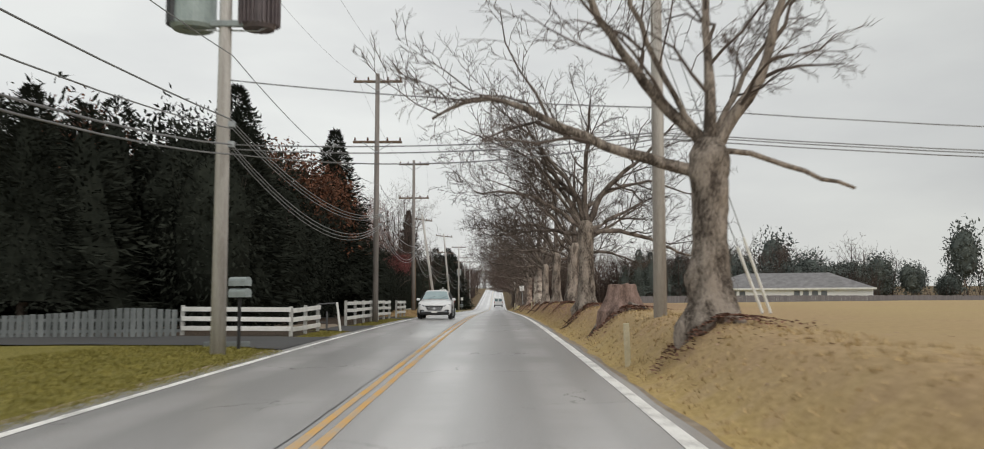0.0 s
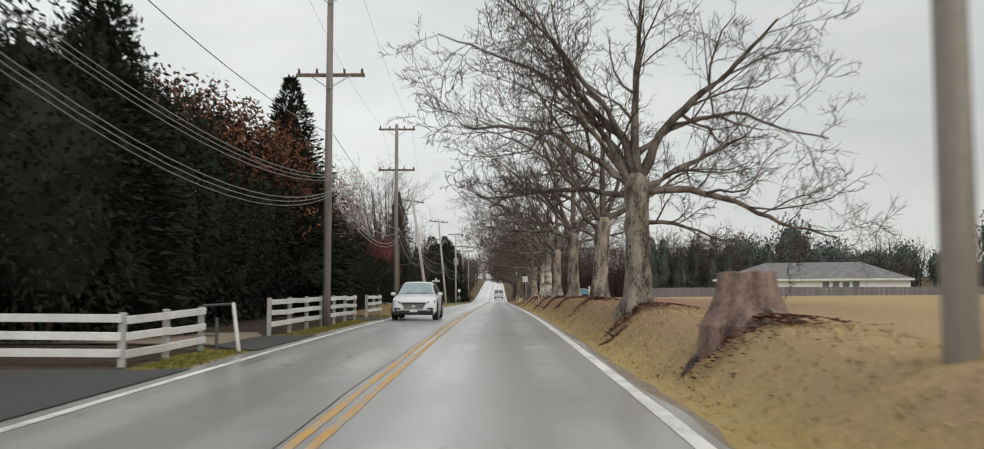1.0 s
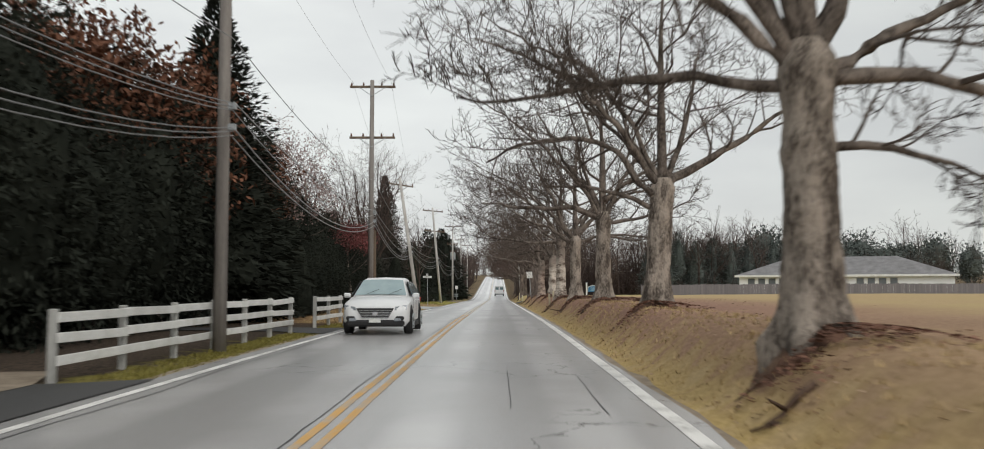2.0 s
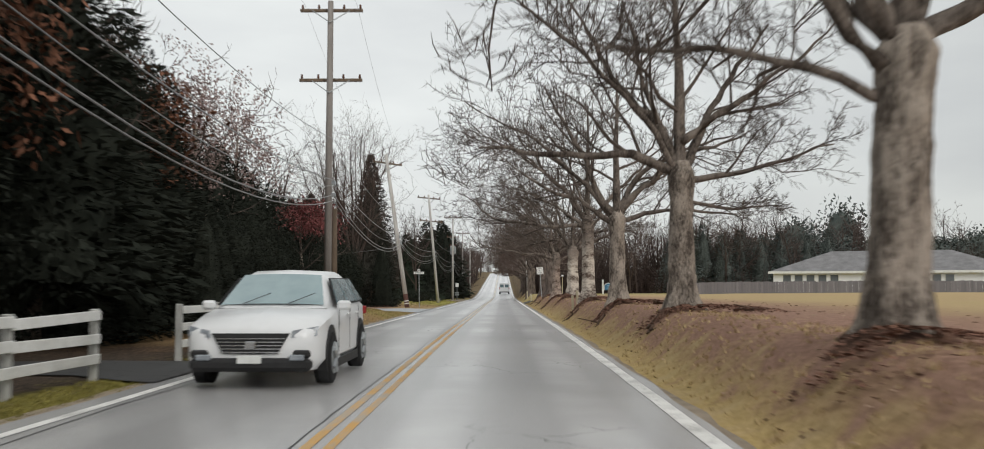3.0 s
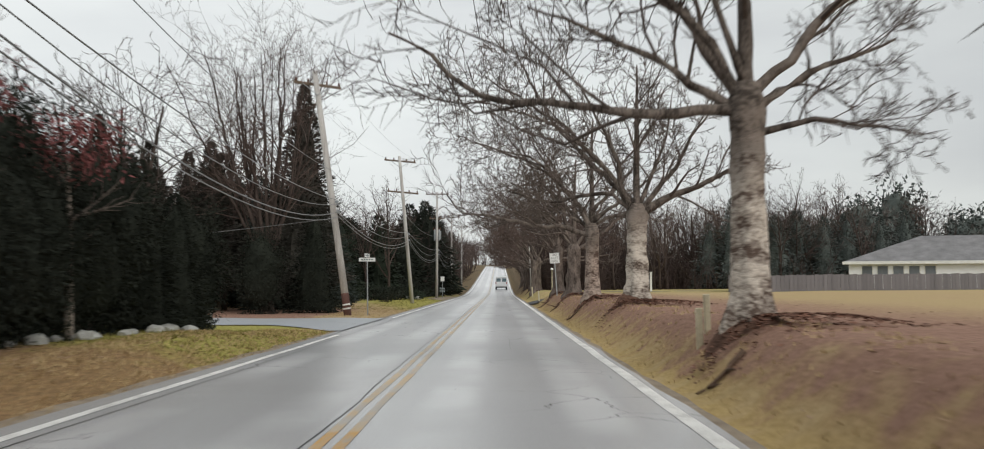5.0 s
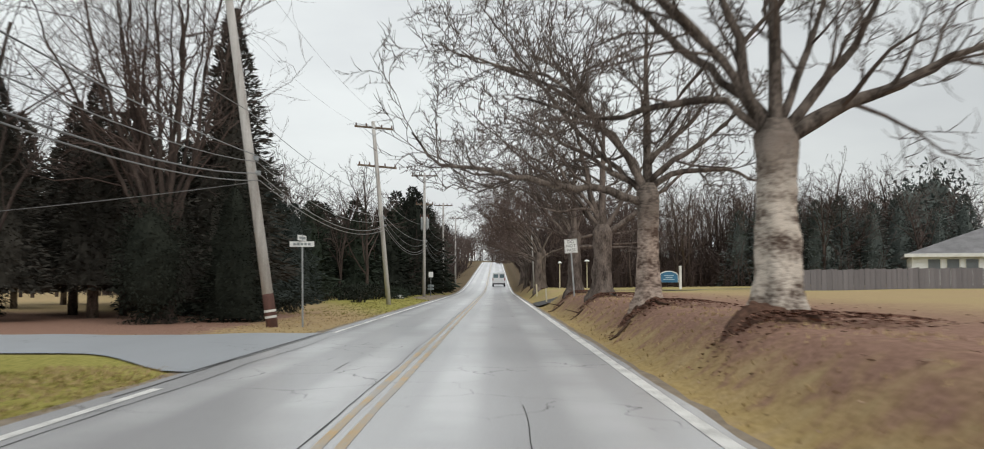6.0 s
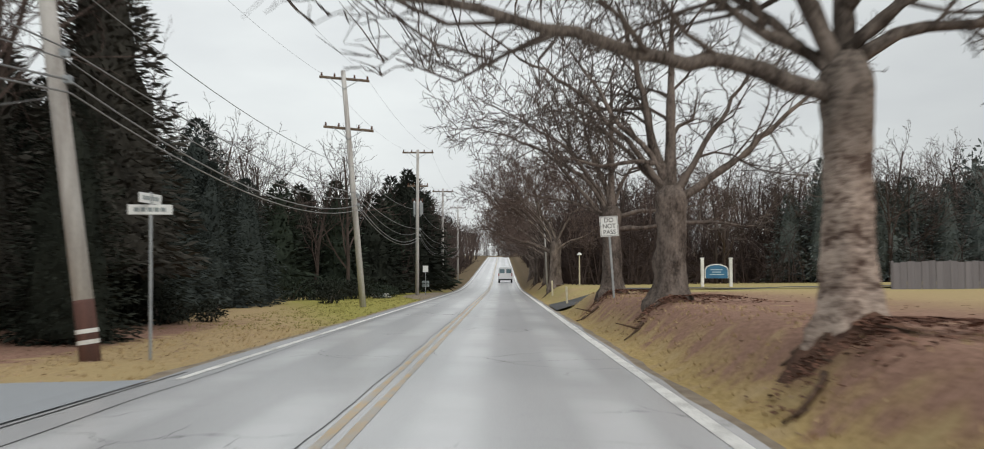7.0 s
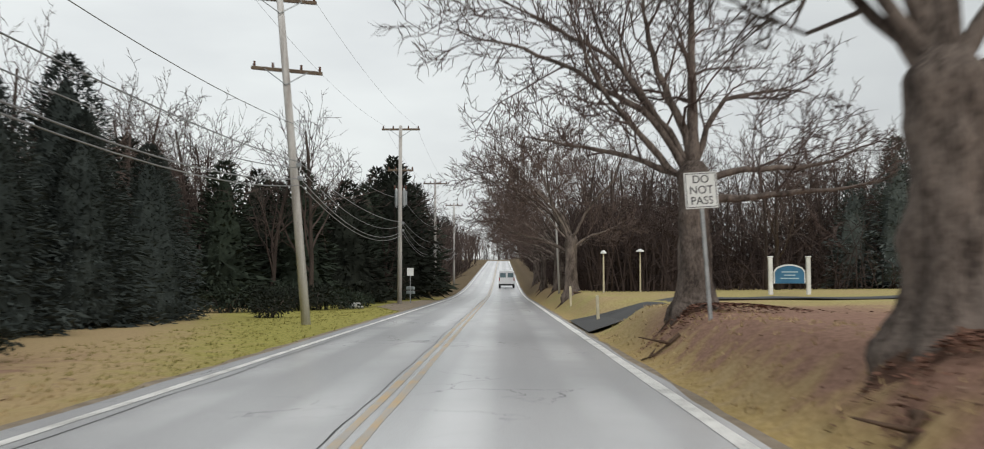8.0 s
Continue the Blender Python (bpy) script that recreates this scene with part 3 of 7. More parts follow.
class Wood:
    def __init__(self, seed, least=0.0075, offset=None):
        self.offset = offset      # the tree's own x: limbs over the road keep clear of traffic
        self.least = least
        self.rng = random.Random(seed)
        self.stems = []      # (level, points, radii)

    def turn(self, d, amount):
        r = self.rng
        v = Vector((r.gauss(0, 1), r.gauss(0, 1), r.gauss(0, 1))) * amount
        w = d + v
        w.normalize()
        return w

    def stem(self, p, d, length, radius, level, segs, wander, lift, tip=0.25):
        pts, rad = [p.copy()], [radius]
        d = d.copy()
        for i in range(segs):
            d = self.turn(d, wander)
            d = d + UP * lift
            d.normalize()
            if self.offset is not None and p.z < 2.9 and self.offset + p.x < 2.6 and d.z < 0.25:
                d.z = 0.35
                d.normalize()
            p = p + d * (length / segs)
            pts.append(p)
            rad.append(radius * (1 - (1 - tip) * (i + 1) / segs))
        self.stems.append((level, pts, rad))
        return pts, rad

    def side(self, d, angle):
        """A direction leaving d at that angle, round it at random."""
        r = self.rng
        ref = UP if abs(d.z) < 0.9 else Vector((1, 0, 0))
        a = d.cross(ref)
        a.normalize()
        b = d.cross(a)
        t = r.uniform(0, 2 * math.pi)
        v = d * math.cos(angle) + (a * math.cos(t) + b * math.sin(t)) * math.sin(angle)
        v.normalize()
        return v

    def clothe(self, pts, rad, level, counts, top):
        """Children along a stem, down to level top."""
        if level > top:
            return
        r = self.rng
        k = counts[level]
        n = len(pts) - 1
        length = sum((pts[i + 1] - pts[i]).length for i in range(n))
        for c in range(k):
            f = 0.22 + 0.78 * (c + r.random()) / k
            i = min(int(f * n), n - 1)
            g = f * n - i
            p = pts[i].lerp(pts[i + 1], g)
            d = (pts[i + 1] - pts[i]).normalized()
            ra = rad[i] + (rad[i + 1] - rad[i]) * g
            child = self.side(d, r.uniform(0.5, 1.05))
            ln = length * r.uniform(0.32, 0.6) * (1.15 - 0.5 * f)
            cr = max(ra * r.uniform(0.34, 0.54), self.least)
            segs = 4 if level < top else 2
            cp, cd = self.stem(p, child, ln, cr, level, segs, 0.27, 0.06, 0.3)
            self.clothe(cp, cd, level + 1, counts, top)


def meshes_of(wood, lo, hi, sides):
    verts, faces = [], []
    for level, pts, rad in wood.stems:
        if lo <= level <= hi:
            rod(verts, faces, pts, rad, sides, cap=False)
    return verts, faces


def bare_tree(x, y, trunk_r, fork, limbs, seed, label, bark=None, extra=4, crown=6.5, lean=(0, 0), counts=(0, 0, 9, 8, 6), top=4, group="roadside trees", roots=7, burrs=0, over=0, twig=None, mound=0.0):
    """A leafless tree: trunk with root flare, each limb a part, the twigs one crown mesh.
    limbs: (height, azimuth, radius, [(length, elevation), ...]); a bare stub has its azimuth past 1000."""
    rng = random.Random(seed + 900)
    z0 = ground_z(x, y)
    tree = thing("bare_tree", label, "tree", group, at=(x, y, z0))
    bark = bark or M_BARK
    # trunk with flare, a swelling below the fork, bulges and burrs
    knots = [(rng.uniform(0.5, fork), rng.uniform(2.2, 5.6), rng.uniform(0.12, 0.22), rng.uniform(0.08, 0.2)) for i in range(burrs + 3)]
    verts, faces, sides, rings = [], [], 32, 60
    for j in range(rings + 1):
        f = j / rings
        h = -0.65 + (fork + 0.85) * f
        flare = 1 + 0.6 * math.exp(-max(h, 0) / 0.28) + 0.22 * math.exp(-((h - fork + 0.1) / 0.4) ** 2)
        for s in range(sides):
            a = 2 * math.pi * s / sides
            lobe = 1 + 0.16 * math.exp(-max(h, 0) / 0.6) * math.sin(5 * a + seed) + 0.15 * noise.noise((math.cos(a) * 1.6, math.sin(a) * 1.6, h * 1.5 + seed * 3.1)) + 0.10 * noise.noise((math.cos(a) * 4, math.sin(a) * 4, h * 3.4 + seed)) + 0.06 * noise.noise((math.cos(a) * 9, math.sin(a) * 9, h * 8 + seed))
            for kh, ka, ks, kr in knots:
                turn = (a - ka + math.pi) % (2 * math.pi) - math.pi
                lobe += kr * math.exp(-((h - kh) / ks) ** 2 - (turn / 0.5) ** 2)
            r = trunk_r * (1 - 0.22 * f) * flare * lobe
            if f > 0.93:
                r *= 1 - 0.35 * (f - 0.93) / 0.07
            verts.append(Vector((math.cos(a) * r + lean[0] * max(h, 0), math.sin(a) * r + lean[1] * max(h, 0), h)))
    for j in range(rings):
        for s in range(sides):
            q = (s + 1) % sides
            faces.append((j * sides + s, j * sides + q, (j + 1) * sides + q, (j + 1) * sides + s))
    faces.append(tuple(rings * sides + s for s in range(sides)))
    raw("trunk", verts, faces, bark, tree, smooth=True)
    if mound:
        v, f = [], []
        for j in range(9):
            q = trunk_r * 0.7 + (mound - trunk_r * 0.7) * j / 8
            for s in range(26):
                a = 2 * math.pi * s / 26
                reach = q * (1 + 0.22 * noise.noise((math.cos(a) * 1.4, math.sin(a) * 1.4, seed * 2.3)) + 0.26 * math.cos(a - 3.9) + 0.12 * noise.noise((math.cos(a) * 5, math.sin(a) * 5, seed)))
                px, py = math.cos(a) * reach, math.sin(a) * reach
                swell = 0.26 * mound * (1 - j / 8) ** 1.2 * (1 + 0.9 * noise.noise((px * 3.2, py * 3.2, seed)) + 0.7 * noise.noise((px * 9, py * 9, seed)))
                v.append((px, py, ground_z(x + px, y + py) - z0 + swell - 0.06 * (j / 8) ** 3))
        for j in range(8):
            for s in range(26):
                q = (s + 1) % 26
                f.append((j * 26 + s, j * 26 + q, (j + 1) * 26 + q, (j + 1) * 26 + s))
        raw("root_mound", v, f, M_MOUND, tree, "dark earth and leaves heaped over roots", smooth=True)
    for i in range(roots):
        az = rng.uniform(110, 300)
        reach = rng.uniform(0.35, 0.85)
        pts, rd = [], []
        for j in range(7):
            q = trunk_r * 0.6 + reach * j / 6
            bend = az + 9 * j * (1 if i % 2 else -1)
            px, py = math.cos(radians(bend)) * q, math.sin(radians(bend)) * q
            pts.append(Vector((px, py, ground_z(x + px, y + py) - z0 + 0.15 - 0.04 * j)))
            rd.append(trunk_r * (0.19 - 0.024 * j) + 0.012)
        v, f = [], []
        rod(v, f, pts, rd, 7)
        raw("root", v, f, M_ROOT, tree, smooth=True)
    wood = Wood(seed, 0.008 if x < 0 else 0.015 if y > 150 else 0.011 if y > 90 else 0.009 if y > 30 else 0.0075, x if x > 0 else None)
    specs = list(limbs)
    for i in range(over):
        lean_up = rng.uniform(52, 66)
        specs.append((fork, rng.uniform(165, 196), 0.09 + 0.01 * (i % 3), [(1.4, lean_up), (2.2, lean_up - rng.uniform(12, 20)), (rng.uniform(2.4, 3.4), lean_up - rng.uniform(26, 42))]))
    for i in range(extra):
        el = rng.uniform(38, 82)
        ln = crown * rng.uniform(0.7, 1.15)
        specs.append((fork * rng.uniform(0.9, 1.08), rng.uniform(125, 205) if i % 2 == 0 else rng.uniform(0, 360), trunk_r * rng.uniform(0.22, 0.34), [(ln * 0.3, el - 8), (ln * 0.3, el + rng.uniform(-22, 12)), (ln * 0.4, el + rng.uniform(-10, 25))]))
    for h, az, rad, run in specs:
        stub = az > 900
        az = radians(az % 1000)
        hh = min(h, fork)
        p = Vector((lean[0] * hh, lean[1] * hh, h - 0.1))
        total = sum(ln for ln, el in run)
        rad *= 0.87
        pts, rd, gone, swing = [p.copy()], [rad * 1.35], 0.0, az
        steps = [(ln / max(2, round(ln / 0.32)), el) for ln, el in run for i in range(max(2, round(ln / 0.32)))]
        for i, (ln, el) in enumerate(steps):
            # the elevation eases from one stretch to the next
            around = [steps[min(max(i + k, 0), len(steps) - 1)][1] for k in (-1, 0, 1)]
            e = radians(sum(around) / 3 + rng.gauss(0, 7))
            swing += rng.gauss(0, 0.07)
            p = p + Vector((math.cos(swing) * math.cos(e), math.sin(swing) * math.cos(e), math.sin(e))) * ln
            gone += ln
            pts.append(p)
            rd.append(rad * (1 - (0.5 if stub else 0.8) * gone / total) * (1 + 0.1 * rng.uniform(-1, 1)))
        if not stub:
            wood.clothe(pts, rd, 2, counts, top)
        v, f = [], []
        rod(v, f, pts, rd, 9)
        raw("limb", v, f, M_LIMB if bark in (M_BARK, M_PALEBARK, M_TANBARK) and y > 30 else bark, tree, smooth=True)
    v, f = meshes_of(wood, 2, 2, 5)
    v2, f2 = meshes_of(wood, 3, 9, 3)
    k = len(v)
    raw("crown", v + v2, f + [tuple(i + k for i in q) for q in f2], twig or M_TWIG, tree, "fine leafless branches and twigs")
    return tree


TREE_LABEL = "old leafless roadside tree with thick grey-brown trunk"
DENSE = (0, 0, 9, 8, 6)
bare_tree(3.6, 15.6, 0.33, 2.8, [(2.5, 180, 0.13, [(1.05, 16), (0.7, 8), (0.75, 34), (1.1, 24), (0.7, 0), (0.65, -22)]), (2.8, 175, 0.13, [(0.4, 70), (1.2, 46), (1.0, 53), (2.5, 60)]), (2.7, 100, 0.13, [(1.0, 88), (3.5, 84)]),
                                 (2.7, 8, 0.16, [(0.9, 62), (0.75, 54), (2.6, 72)]), (2.9, 12, 0.08, [(1.1, 62), (1.6, 56)]), (2.9, 1356, 0.065, [(1.0, -14), (1.55, -18)])], 11, "old leafless tree with knobbly trunk and limb over the road", extra=1, burrs=6)
bare_tree(3.55, 36.9, 0.33, 3.1, [(2.95, 356, 0.12, [(1.0, 10), (1.2, -10), (1.2, -20), (2.0, -12)]), (2.3, 350, 0.08, [(1.2, 0), (1.0, -20)]), (3.0, 10, 0.11, [(1.2, 32), (0.9, 20), (1.5, 32)]), (3.1, 175, 0.15, [(1.3, 80), (1.2, 46), (2.6, 62)]),
                                  (3.1, 60, 0.15, [(1.6, 86), (3.6, 80)]), (3.1, 5, 0.16, [(1.7, 63), (2.4, 40), (1.5, 50)]), (3.9, 0, 0.09, [(1.4, 35), (1.7, 8), (0.8, -40), (1.4, -12)]), (3.0, 180, 0.12, [(1.3, 40), (1.6, 20), (2.0, 3)]),
                                  (2.9, 200, 0.10, [(1.5, 55), (2.8, 48)]), (2.8, 168, 0.09, [(1.6, 14), (1.6, -8), (1.0, 12)])], 12, TREE_LABEL, mound=0.65, extra=1, over=2, counts=DENSE, burrs=2)
bare_tree(3.95, 49.8, 0.31, 2.95, [(2.7, 182, 0.12, [(1.1, 40), (0.55, 55), (1.2, 8), (1.3, -10), (0.9, -36)]), (3.0, 4, 0.15, [(0.75, 42), (1.4, 28), (2.2, 32)]), (2.9, 90, 0.17, [(1.6, 88), (3.4, 84)]), (2.9, 160, 0.12, [(1.2, 62), (3.5, 55)]),
                                   (3.0, 30, 0.11, [(1.5, 60), (2.8, 66)]), (2.5, 172, 0.08, [(1.4, 24), (2.0, 6)])], 13, TREE_LABEL, mound=0.7, extra=1, over=2, lean=(0.06, 0), counts=DENSE)
bare_tree(3.85, 60.7, 0.29, 3.0, [(2.9, 182, 0.14, [(0.9, 32), (0.9, 15), (1.1, -2), (1.6, 10)]), (3.0, 92, 0.17, [(1.6, 87), (3.4, 86)]), (3.7, 4, 0.10, [(1.0, 40), (1.6, 32), (1.6, 40)]), (2.9, 0, 0.09, [(0.8, 10), (1.2, 14), (1.4, 18)]), (2.5, 352, 0.06, [(0.9, -14), (1.2, 5)]),
                                  (3.0, 170, 0.13, [(1.2, 66), (1.2, 44), (2.4, 58)]), (3.0, 20, 0.12, [(1.4, 62), (2.8, 56)])], 14, TREE_LABEL, mound=0.7, extra=1, over=1, counts=DENSE)
bare_tree(3.64, 70.5, 0.27, 2.75, [(2.8, 2, 0.15, [(1.0, 52), (1.6, 40), (1.4, 24), (1.2, 18)]), (2.7, 0, 0.10, [(0.9, 14), (1.4, 2), (1.6, -10)]), (2.8, 176, 0.14, [(0.9, 60), (1.2, 70), (2.8, 64)]), (2.8, 90, 0.16, [(1.6, 86), (3.2, 84)]), (2.9, 12, 0.13, [(1.2, 66), (1.4, 36), (2.2, 18)]),
                                   (2.6, 180, 0.11, [(1.1, 36), (1.4, 20), (1.8, 34)]), (2.7, 160, 0.10, [(1.6, 48), (2.6, 36)])], 15, TREE_LABEL, mound=0.75, extra=0, over=1, counts=DENSE, burrs=2)
bare_tree(3.65, 81.0, 0.28, 3.4, [(3.4, 4, 0.11, [(1.6, 55), (1.9, 42), (1.6, 50)]), (3.4, 90, 0.15, [(2.4, 88), (2.8, 84)]), (3.3, 176, 0.13, [(1.4, 53), (1.35, 43), (1.8, 62)]), (3.3, 182, 0.11, [(1.4, 0), (2.2, 3), (0.85, 10), (0.8, 52), (0.9, 25)]), (2.9, 356, 0.07, [(1.0, 8), (1.5, -14)]),
                                  (3.2, 165, 0.10, [(1.6, 32), (2.2, 22)]), (3.2, 20, 0.10, [(1.4, 40), (2.0, 22)])], 16, "leafless roadside tree with pale flaking bark", bark=M_PALEBARK, mound=0.7, extra=1, over=2, counts=DENSE)
bare_tree(4.05, 95.4, 0.33, 2.75, [(2.7, 2, 0.16, [(0.7, 42), (0.9, 18), (0.85, 25), (1.6, 22)]), (2.75, 6, 0.11, [(1.0, 53), (0.85, 54), (2.0, 58)]), (2.8, 90, 0.14, [(1.4, 86), (3.2, 84)]), (2.75, 20, 0.09, [(1.4, 66), (2.6, 70)]), (2.7, 180, 0.12, [(0.7, 50), (1.0, 78), (2.6, 66)]),
                                   (2.8, 176, 0.09, [(1.2, 36), (1.6, -8), (1.4, 12)])], 17, "thick leafless tree with pale banded bark", bark=M_PALEBARK, mound=0.9, extra=1, over=2, burrs=4, counts=DENSE)
bare_tree(3.64, 104.9, 0.29, 2.8, [(2.6, 182, 0.13, [(0.7, 22), (0.55, 25), (0.95, -3), (1.35, 13), (1.05, 3), (0.8, 3), (1.0, 55)]), (2.8, 90, 0.15, [(1.0, 88), (0.9, 96), (2.8, 82)]), (3.0, 0, 0.11, [(1.0, 20), (1.05, -3), (1.2, -26)]), (3.1, 8, 0.10, [(0.85, 45), (1.6, 37), (1.4, 44)]), (3.6, 4, 0.09, [(1.3, 38), (1.6, 50)]),
                                   (2.8, 174, 0.13, [(1.2, 60), (1.2, 48), (2.4, 56)]), (2.8, 168, 0.10, [(1.6, 34), (2.4, 26)])], 18, "leafless tree with pale banded bark and raised roots", bark=M_TANBARK, mound=0.75, extra=1, over=2, burrs=3, counts=DENSE)
bare_tree(3.84, 117.0, 0.375, 2.5, [(2.35, 2, 0.13, [(0.85, 40), (0.95, 35), (1.2, 38), (2.2, 42)]), (2.5, 70, 0.19, [(1.4, 86), (3.4, 86)]), (2.5, 172, 0.16, [(1.05, 72), (0.9, 84), (3.0, 76)]), (1.9, 356, 0.07, [(1.0, 8), (1.0, -6)]), (3.2, 178, 0.08, [(0.8, 10), (0.85, -20), (1.0, 20)]),
                                   (2.5, 180, 0.10, [(1.2, 60), (1.6, 52), (1.6, 62)]), (2.5, 14, 0.11, [(1.6, 64), (2.6, 58)]), (2.4, 165, 0.09, [(1.6, 50), (2.8, 40)])], 19, TREE_LABEL, bark=M_BROWNBARK, mound=0.7, extra=0, over=1, burrs=4, counts=DENSE)
bare_tree(3.68, 127.8, 0.35, 2.8, [(2.3, 358, 0.11, [(1.5, 6), (2.2, 2)]), (2.6, 4, 0.10, [(1.1, 18), (1.4, 5), (1.5, 17)]), (2.8, 80, 0.16, [(1.9, 86), (3.0, 87)]), (2.75, 176, 0.14, [(1.2, 77), (0.5, 60), (2.6, 77)]), (2.6, 180, 0.10, [(0.95, 42), (1.5, 48), (2.2, 65)]), (2.8, 8, 0.09, [(1.4, 68), (1.1, 20), (1.2, 3)]),
                                   (2.7, 172, 0.09, [(1.4, 26), (2.2, 16)])], 20, "leafless tree with spreading limbs beside a road sign", bark=M_BROWNBARK, twig=M_BROWNTWIG, mound=0.65, extra=1, over=2, counts=DENSE)
k = 0
for yy, xx, rr in ((158, 3.3, 0.22), (166, 4.0, 0.24), (175, 3.6, 0.25), (180, 4.3, 0.2), (186, 4.2, 0.26), (192, 3.4, 0.22), (198, 3.6, 0.26), (207, 4.0, 0.24), (216, 3.5, 0.24), (226, 4.1, 0.24)):
    k += 1
    bare_tree(xx, yy, rr + (0.07 if k < 3 else 0), 2.6 + 0.3 * (k % 3), [(2.4, 170, 0.1, [(1.5, 28), (2.0, 14), (2.0, 30)]), (2.5, 10, 0.09, [(1.5, 30), (2.2, 20)])], 40 + k, "slender leafless tree in the roadside row", bark=M_BROWNBARK, twig=M_BROWNTWIG, extra=3, over=2, crown=8.2 if k < 4 else 7.4, counts=DENSE if k < 4 else (0, 0, 8, 7, 4))


# low-detail bare trees for the woods, a few shapes used again
def wood_tree(seed, height, label, mat, spread=0.5, dense=1.0, fine=(5, 3), least=0.017):
    tree = thing("woodland_tree", label, "tree", "woodland trees")
    wood = Wood(seed, least)
    r = wood.rng
    pts, rd = wood.stem(Vector((0, 0, -0.3)), UP, height * 0.8, height * 0.014, 1, 7, 0.05, 0.05, 0.3)
    n = int(10 * dense)
    for i in range(n):
        f = 0.22 + 0.76 * i / n
        j = min(int(f * 7), 6)
        p = pts[j].lerp(pts[j + 1], f * 7 - j)
        a = r.uniform(0, 2 * math.pi)
        e = radians(r.uniform(35, 70))
        d = Vector((math.cos(a) * math.cos(e), math.sin(a) * math.cos(e), math.sin(e)))
        bp, br = wood.stem(p, d, height * spread * (1.1 - 0.6 * f), height * 0.007 * (1.2 - f), 2, 5, 0.12, 0.05)
        wood.clothe(bp, br, 3, (0, 0, 0, *fine), 4)
    v, f = [], []
    rod(v, f, pts, rd, 7)
    raw("trunk", v, f, M_DARKBARK, tree, smooth=True)
    v, f = meshes_of(wood, 2, 9, 3)
    raw("crown", v, f, mat, tree, "tangled leafless twigs")
    return tree


# ---------------------------------------------------------------- evergreens and leafy shrubs
def spray(verts, faces, p, out, length, width, rng, tilts=(0.0, 1.3)):
    """One drooping leaf spray: two narrow jagged blades."""
    up = Vector((rng.gauss(0, 0.5), rng.gauss(0, 0.5), 1)).normalized()
    side = out.cross(up)
    if side.length < 1e-3:
        return
    side.normalize()
    if len(tilts) == 1:
        tilts = (rng.uniform(-0.8, 0.8),)
    for tilt in tilts:
        s = side * math.cos(tilt) + up * math.sin(tilt)
        k = len(verts)
        if len(tilts) == 1:
            mid = p + out * (length * 0.45) - UP * 0.03 * length
            verts.extend((p, mid + s * width * rng.uniform(0.5, 0.9), p + out * length * rng.uniform(0.85, 1.2) - UP * 0.1 * length, mid - s * width * rng.uniform(0.5, 0.9)))
            faces.append((k, k + 1, k + 2, k + 3))
            continue
        m1 = p + out * (length * 0.35)
        m2 = p + out * (length * 0.7)
        verts.extend((p, m1 + s * width * rng.uniform(0.6, 1.1), m1 - s * width * rng.uniform(0.6, 1.1), m2 + s * width * rng.uniform(0.3, 0.8), m2 - s * width * rng.uniform(0.3, 0.8), p + out * length * rng.uniform(0.9, 1.2) - UP * 0.06 * length))
        faces.extend(((k, k + 1, k + 2), (k + 1, k + 3, k + 2), (k + 3, k + 4, k + 2), (k + 3, k + 5, k + 4)))


def hull(tree, mat, seed, sides, rings, radius_at, height_at):
    """The shaded inner foliage of a dense crown."""
    v, f = [], []
    for j in range(rings + 1):
        t = j / rings
        for s in range(sides):
            a = 2 * math.pi * s / sides
            r = max(radius_at(t, a), 0.02) * (1 + 0.25 * noise.noise((s * 1.7, j * 1.9, seed)))
            v.append((math.cos(a) * r, math.sin(a) * r, height_at(t) + 0.2 * noise.noise((s * 2.1, j * 1.1, seed + 5))))
    for j in range(rings):
        for s in range(sides):
            q = (s + 1) % sides
            f.append((j * sides + s, j * sides + q, (j + 1) * sides + q, (j + 1) * sides + s))
    f.append(tuple(reversed(range(sides))))
    f.append(tuple(rings * sides + s for s in range(sides)))
    raw("inner_crown", v, f, mat, tree)


